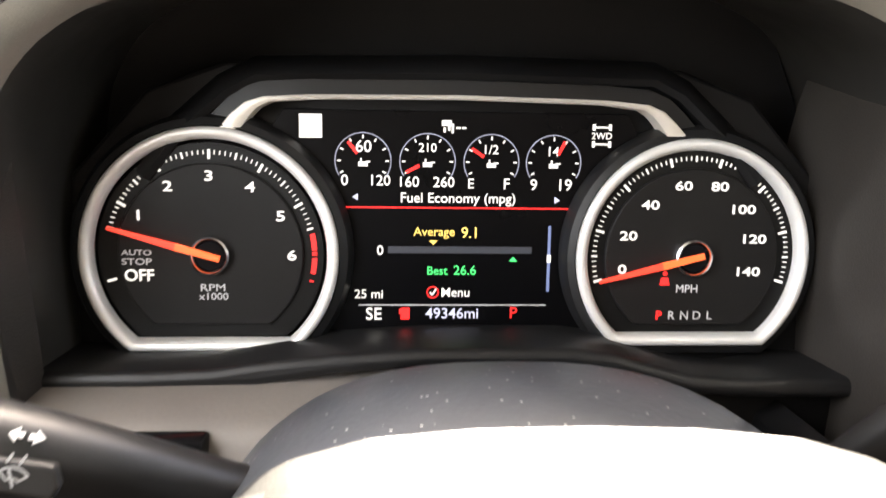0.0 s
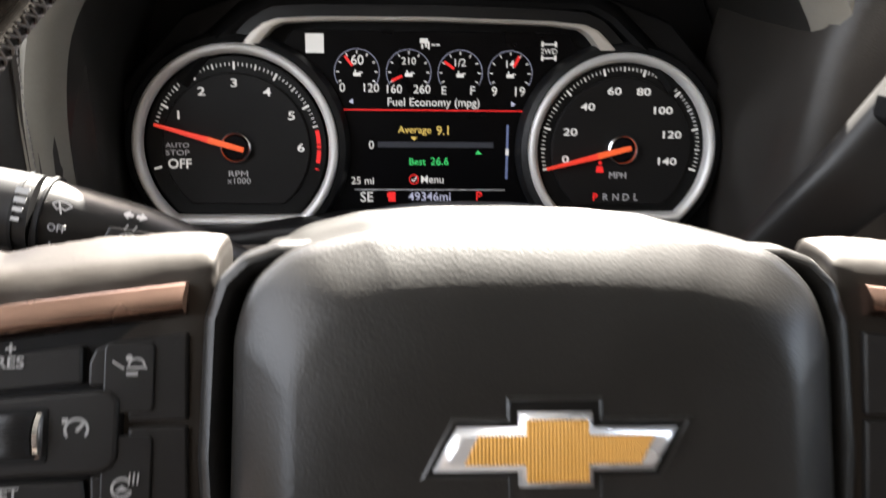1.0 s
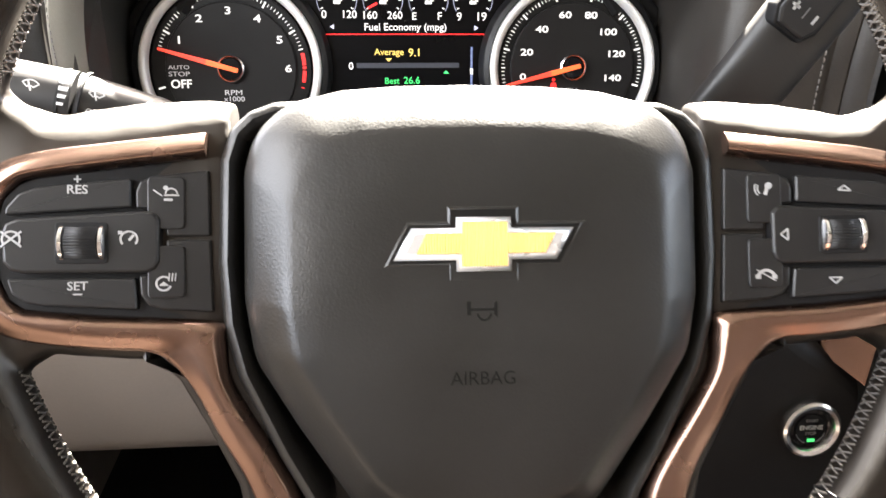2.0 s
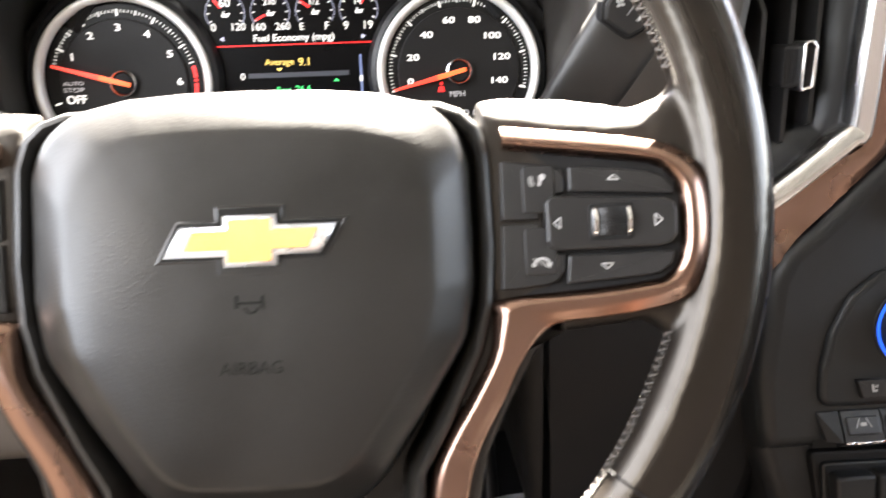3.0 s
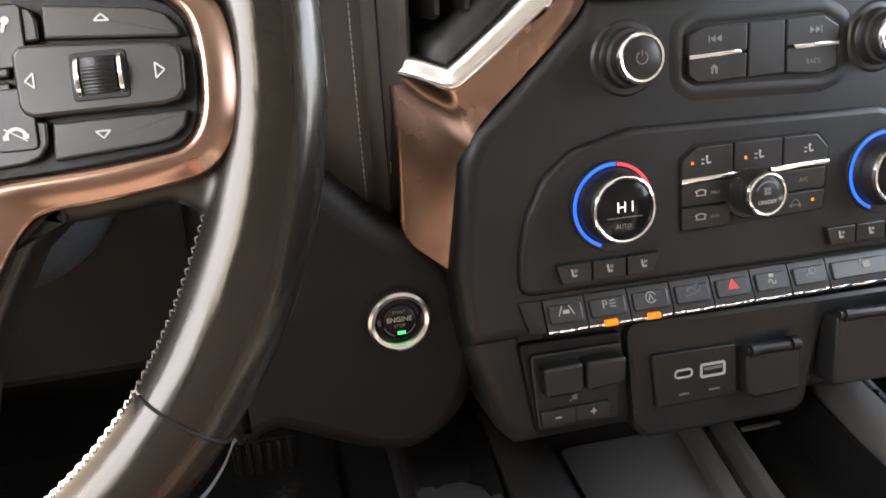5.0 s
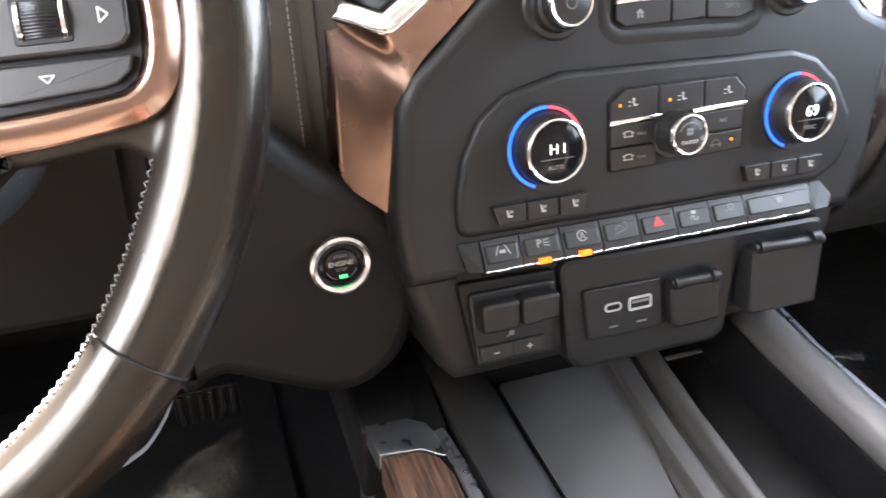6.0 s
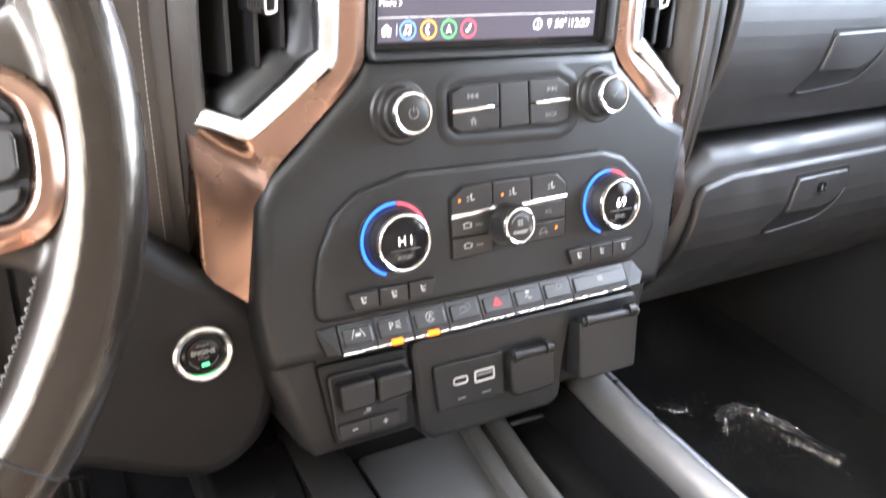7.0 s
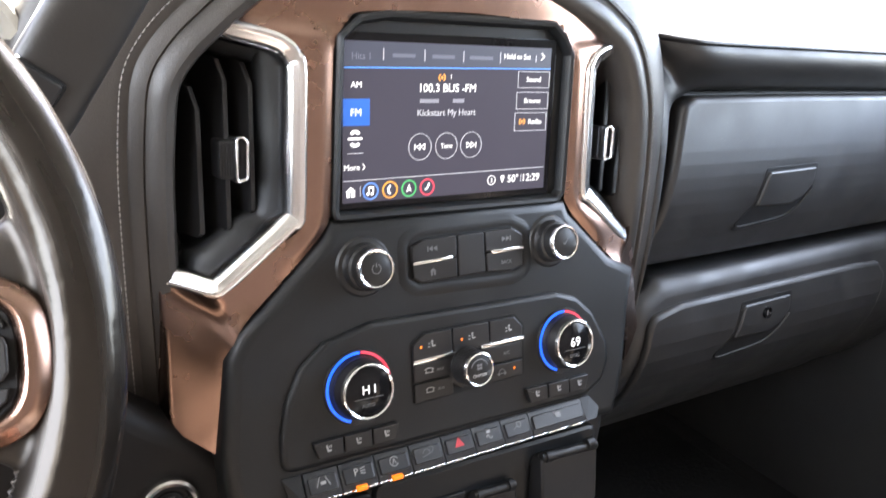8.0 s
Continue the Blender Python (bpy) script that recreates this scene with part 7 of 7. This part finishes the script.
part("base", slab((0.290, 0.0, 0.02), (0.618, 0.250, 1.10), 0.004), CONSOLE, console)
part("tray_floor", slab((0.37, 0.24, 0.05), (0.60, 0.326, 1.05), 0.002), SOFT, console)
part("front_shoulder", slab((0.264, 0.28, 0.03), (0.330, 0.3540, 0.157), 0.005), DARK, console)
part("tray_mat", moved(prism([(0.388, 0.118), (0.486, 0.120), (0.4905, 0.165), (0.4735, 0.214), (0.464, 0.26), (0.461, 0.33), (0.458, 0.75), (0.392, 0.75)], -0.3295, -0.3250, 0.0, r=0.008), Matrix(((1, 0, 0, 0), (0, 0, -1, 0), (0, 1, 0, 0), (0, 0, 0, 1)))), RUBBER, console, "dark rubber tray mat")
rail_l = [(0.386, 0.326), (0.380, 0.334), (0.372, 0.352), (0.364, 0.359), (0.350, 0.362), (0.336, 0.361), (0.329, 0.3575), (0.3265, 0.350)]
part("left_rail", loft_y([(0.09, 0.0), (0.12, 0.0), (0.18, 0.0), (0.30, 0.003), (0.60, 0.004), (1.05, 0.004)], rail_l), RAIL, console, "black grained leather rail")
part("chrome_edge", moved(sweep([(0.3155, 0.175), (0.3165, 0.182), (0.319, 0.21), (0.320, 0.30), (0.320, 0.60), (0.320, 1.05)], mm([(-5.5, -12), (-5.5, 1.0), (-3.5, 2.6), (3.0, 2.0), (5.0, -1), (5.0, -12)])), Matrix(((1, 0, 0, 0), (0, 0, 1, 0.3555), (0, 1, 0, 0), (0, 0, 0, 1)))), CAPSATIN, console, "satin chrome edge strip")
part("chrome_cap", moved(prism([(0.268, 0.154), (0.298, 0.156), (0.310, 0.164), (0.3145, 0.178), (0.316, 0.200), (0.3115, 0.198), (0.299, 0.188), (0.270, 0.1845)], 0.34, 0.3568, 0.0012), Matrix(((1, 0, 0, 0), (0, 0, 1, 0), (0, 1, 0, 0), (0, 0, 0, 1)))), CAPSATIN, console, "scuffed satin chrome end cap")
part("wood_strip", moved(prism([(0.271, 0.186), (0.298, 0.1895), (0.309, 0.198), (0.3135, 0.215), (0.3145, 0.40), (0.3145, 1.05), (0.262, 1.05), (0.270, 0.40)], 0.33, 0.3566, 0.0015), Matrix(((1, 0, 0, 0), (0, 0, 1, 0), (0, 1, 0, 0), (0, 0, 0, 1)))), WOOD, console, "open pore brown wood strip")
part("left_side", loft_y([(0.10, 0.0), (0.13, -0.004), (0.20, -0.010), (0.40, -0.012), (1.05, -0.012)], [(0.330, 0.357), (0.300, 0.352), (0.288, 0.345), (0.284, 0.325), (0.286, 0.20), (0.292, 0.0)]), DULL_BLACK, console)
div = [(0.4690, 0.3265), (0.4745, 0.3270), (0.4758, 0.3350), (0.4775, 0.3370), (0.4810, 0.3376), (0.4895, 0.3374), (0.4925, 0.3355), (0.4945, 0.3290), (0.5025, 0.3290), (0.5045, 0.3420), (0.5058, 0.3440), (0.5075, 0.3446), (0.5130, 0.3446), (0.5148, 0.3435), (0.5158, 0.3400), (0.5160, 0.300)]
part("divider", loft_y([(0.10, 0.016), (0.16, 0.0085), (0.20, 0.0035), (0.25, 0.0), (0.30, -0.004), (0.45, -0.012), (1.05, -0.030)], div), CONSOLE, console)
part("bin_floor", slab((0.49, 0.2, 0.05), (0.60, 0.311, 1.05), 0.002), RUBBER, console)
bin_side = [(0.5730, 0.29), (0.5732, 0.3715), (0.5742, 0.3735), (0.5762, 0.3738), (0.5778, 0.3722), (0.5785, 0.368)]
rail_r = [(0.5782, 0.366), (0.5784, 0.3725), (0.5796, 0.3780), (0.5825, 0.3825), (0.5875, 0.3855), (0.5940, 0.3868), (0.6030, 0.3865), (0.6110, 0.3845), (0.6160, 0.3800), (0.6178, 0.3740)]
side_way = [(0.09, 0.006), (0.14, 0.004), (0.20, 0.0), (0.36, 0.0), (0.40, 0.0), (1.05, 0.0)]
# the shade inside the bin is put into this wall's black
part("bin_side", loft_y(side_way, bin_side), DULL_BLACK, console)
part("right_rail", loft_y(side_way, rail_r), CONSOLE, console, "satin black console rail")
part("chrome_edge", loft_y([(0.11, 0.012), (0.15, 0.006), (0.185, 0.003), (0.20, 0.001), (0.25, 0.0), (0.30, -0.001), (0.40, 0.0), (1.05, 0.0)], [(0.6170, 0.372), (0.6176, 0.3768), (0.6195, 0.3782), (0.6225, 0.3780), (0.6262, 0.3752), (0.6285, 0.370), (0.6290, 0.358)]), CAPSATIN, console, "satin chrome edge strip")
part("front_ledge", slab((0.527, 0.3425, 0.146), (0.562, 0.3440, 0.1505), 0.0005), CONSOLE, console)
part("right_side", loft_y([(0.09, 0.0), (0.2, 0.0), (1.05, 0.0)], [(0.618, 0.375), (0.622, 0.30), (0.622, 0.0)]), SOFT, console)
part("bin_end", slab((0.480, 0.30, 0.366), (0.5925, 0.3866, 1.05), 0.004), CONSOLE, console)
part("front_wall", slab((0.34, 0.24, 0.03), (0.60, 0.42, 0.115), 0.004), DARK, console)

# ---- footwells ----
brake = thing("brake_pedal", FRAME_L, "black ribbed rubber brake pedal", "pedal")
part("pad", prism(mm(rect(158, 182, 66, 46)), -0.105, -0.092, 0.002, r=0.008), DARK, brake)
for k in range(6):
    part("rib", slab((0.129 + k * 0.0105, 0.162, -0.093), (0.134 + k * 0.0105, 0.202, -0.0895), 0.001), SOFT, brake)
part("arm", tube([(0.158, 0.19, -0.105), (0.158, 0.24, -0.15), (0.158, 0.40, -0.20), (0.158, 0.55, -0.22)], 0.010, 10), DARK, brake)


def creased(x, y, folds):
    """Height of sharp folds in a film at (x, y); folds are (x0, y0, x1, y1, half width, height)."""
    h = 0.0
    for x0, y0, x1, y1, w, top in folds:
        dx, dy = x1 - x0, y1 - y0
        f = ((x - x0) * dx + (y - y0) * dy) / (dx * dx + dy * dy)
        g = max(-f, f - 1, 0.0) * math.hypot(dx, dy)
        d = math.hypot(abs((x - x0) * dy - (y - y0) * dx) / math.hypot(dx, dy), g)
        h += top * max(0.0, 1 - d / w)
    return h


def sheet(nx, ny, place):
    """A film of nx by ny faces; place gives the point for two shares from 0 to 1."""
    bm = bmesh.new()
    grid = [[bm.verts.new(place(i / nx, j / ny)) for j in range(ny + 1)] for i in range(nx + 1)]
    for i in range(nx):
        for j in range(ny):
            bm.faces.new((grid[i][j], grid[i + 1][j], grid[i + 1][j + 1], grid[i][j + 1]))
    return bm


mat_d = thing("floor_mat", pose(0, 0, 0), "black carpet mat on the driver's footwell floor", "floor mat", "floor mats")
part("carpet_top", slab((-0.30, -0.45, 0.001), (0.24, 0.34, 0.018), 0.006), CARPET, mat_d)
mat_p = thing("floor_mat", pose(0, 0, 0), "black carpet mat on the passenger's footwell floor", "floor mat", "floor mats")
part("carpet_top", slab((0.68, -0.45, 0.001), (1.34, 0.34, 0.018), 0.006), CARPET, mat_p)


rnd = random.Random(5)
pedal_folds = [(-0.02, -0.05, 0.12, 0.03, 0.006, 0.004), (0.05, -0.10, 0.19, -0.02, 0.005, 0.004), (0.10, 0.02, 0.19, 0.05, 0.005, 0.003), (0.02, -0.02, 0.09, -0.01, 0.007, 0.008), (0.06, 0.0, 0.10, 0.02, 0.006, 0.007)]
pedal_folds += [(x, y, x + rnd.uniform(0.02, 0.09), y + rnd.uniform(-0.04, 0.05), 0.005, rnd.uniform(0.001, 0.004)) for x, y in ((rnd.uniform(-0.1, 0.16), rnd.uniform(-0.25, 0.06)) for _ in range(14))]
film_edge = smooth_path([(-0.12, 0.0), (0.042, 0.035), (0.085, 0.048), (0.103, 0.060), (0.120, 0.080), (0.132, 0.097), (0.160, 0.1005), (0.196, 0.102)], 4)


def draped(a, b, near=-0.32):
    """Film that lies on the mat and leans up against the pedal."""
    x = -0.12 + 0.316 * a
    k = max(j for j in range(len(film_edge) - 1) if film_edge[j][0] <= x + 1e-6)
    f = (x - film_edge[k][0]) / (film_edge[k + 1][0] - film_edge[k][0])
    far = film_edge[k][1] + (film_edge[k + 1][1] - film_edge[k][1]) * f
    y = near + (far - near) * b if near < 0 else far - near * (1 - b)
    z = max(0.030, 0.2050 + 0.6 * (y - 0.085)) + creased(x, y, pedal_folds)
    return (x, y, z + 0.006 * noise.noise(Vector((x * 9 + y * 4, y * 7 - x * 3, 0.4))))


wrap = tagged(part("plastic_wrap", sheet(110, 110, draped), FILM, None, smooth=18), "crumpled clear plastic film leaning on the brake pedal", "plastic film")
part("folded_edge", moved(sheet(70, 2, lambda a, b: draped(a, b, 0.0045)), Matrix.Translation((0, 0, 0.0015))), FILM_FOLD, wrap, "bright folded edge of the film")
mat_folds = [(1.085, 0.0, 1.150, 0.002, 0.016, 0.016), (1.120, 0.026, 1.168, 0.020, 0.012, 0.014), (1.100, 0.012, 1.150, 0.018, 0.007, 0.008), (1.140, -0.005, 1.190, -0.135, 0.007, 0.008), (1.03, 0.08, 1.06, 0.06, 0.012, 0.008), (1.08, -0.12, 1.02, -0.26, 0.012, 0.006)]
mat_folds += [(x, y, x + rnd.uniform(-0.05, 0.08), y + rnd.uniform(-0.12, 0.04), 0.007, rnd.uniform(0.001, 0.003)) for x, y in ((rnd.uniform(0.7, 1.28), rnd.uniform(-0.25, 0.2)) for _ in range(10))]


def spread(a, b):
    """Film lying over a mat."""
    x, y = 0.66 + 0.66 * a, -0.35 + 0.65 * b
    return (x, y, 0.028 + creased(x, y, mat_folds) + 0.008 * noise.noise(Vector((x * 5, y * 5, 0.7))))


wrap = tagged(part("plastic_wrap", sheet(150, 150, spread), FILM_DULL, None, smooth=18), "crumpled clear plastic film over the passenger's mat", "plastic film")
crumple_way = smooth_path([(1.070, 0.004), (1.100, 0.016), (1.135, 0.010), (1.160, -0.030), (1.178, -0.085), (1.192, -0.140)], 6)


def crumple(a, b):
    """A strip where the film is bunched up, narrower towards the seat."""
    k = min(int(a * (len(crumple_way) - 1)), len(crumple_way) - 2)
    p, q = Vector(crumple_way[k]), Vector(crumple_way[k + 1])
    c = p.lerp(q, a * (len(crumple_way) - 1) - k)
    side = Vector((p.y - q.y, q.x - p.x)).normalized()
    c = c + side * (b - 0.5) * (0.042 * (1 - a) ** 0.8 + 0.004) * (0.75 + 0.5 * noise.noise(Vector((a * 9, 0.2, 0.4))))
    rise = (1 - abs(noise.noise(Vector((a * 7, b * 3, 0.3))))) ** 3
    return (c.x, c.y, 0.040 + 0.022 * rise * (1 - 0.6 * a) * (1 - abs(2 * b - 1)))


part("crumple", sheet(60, 12, crumple), FILM_BUNCH, wrap, "bunched glossy fold of film", smooth=12)
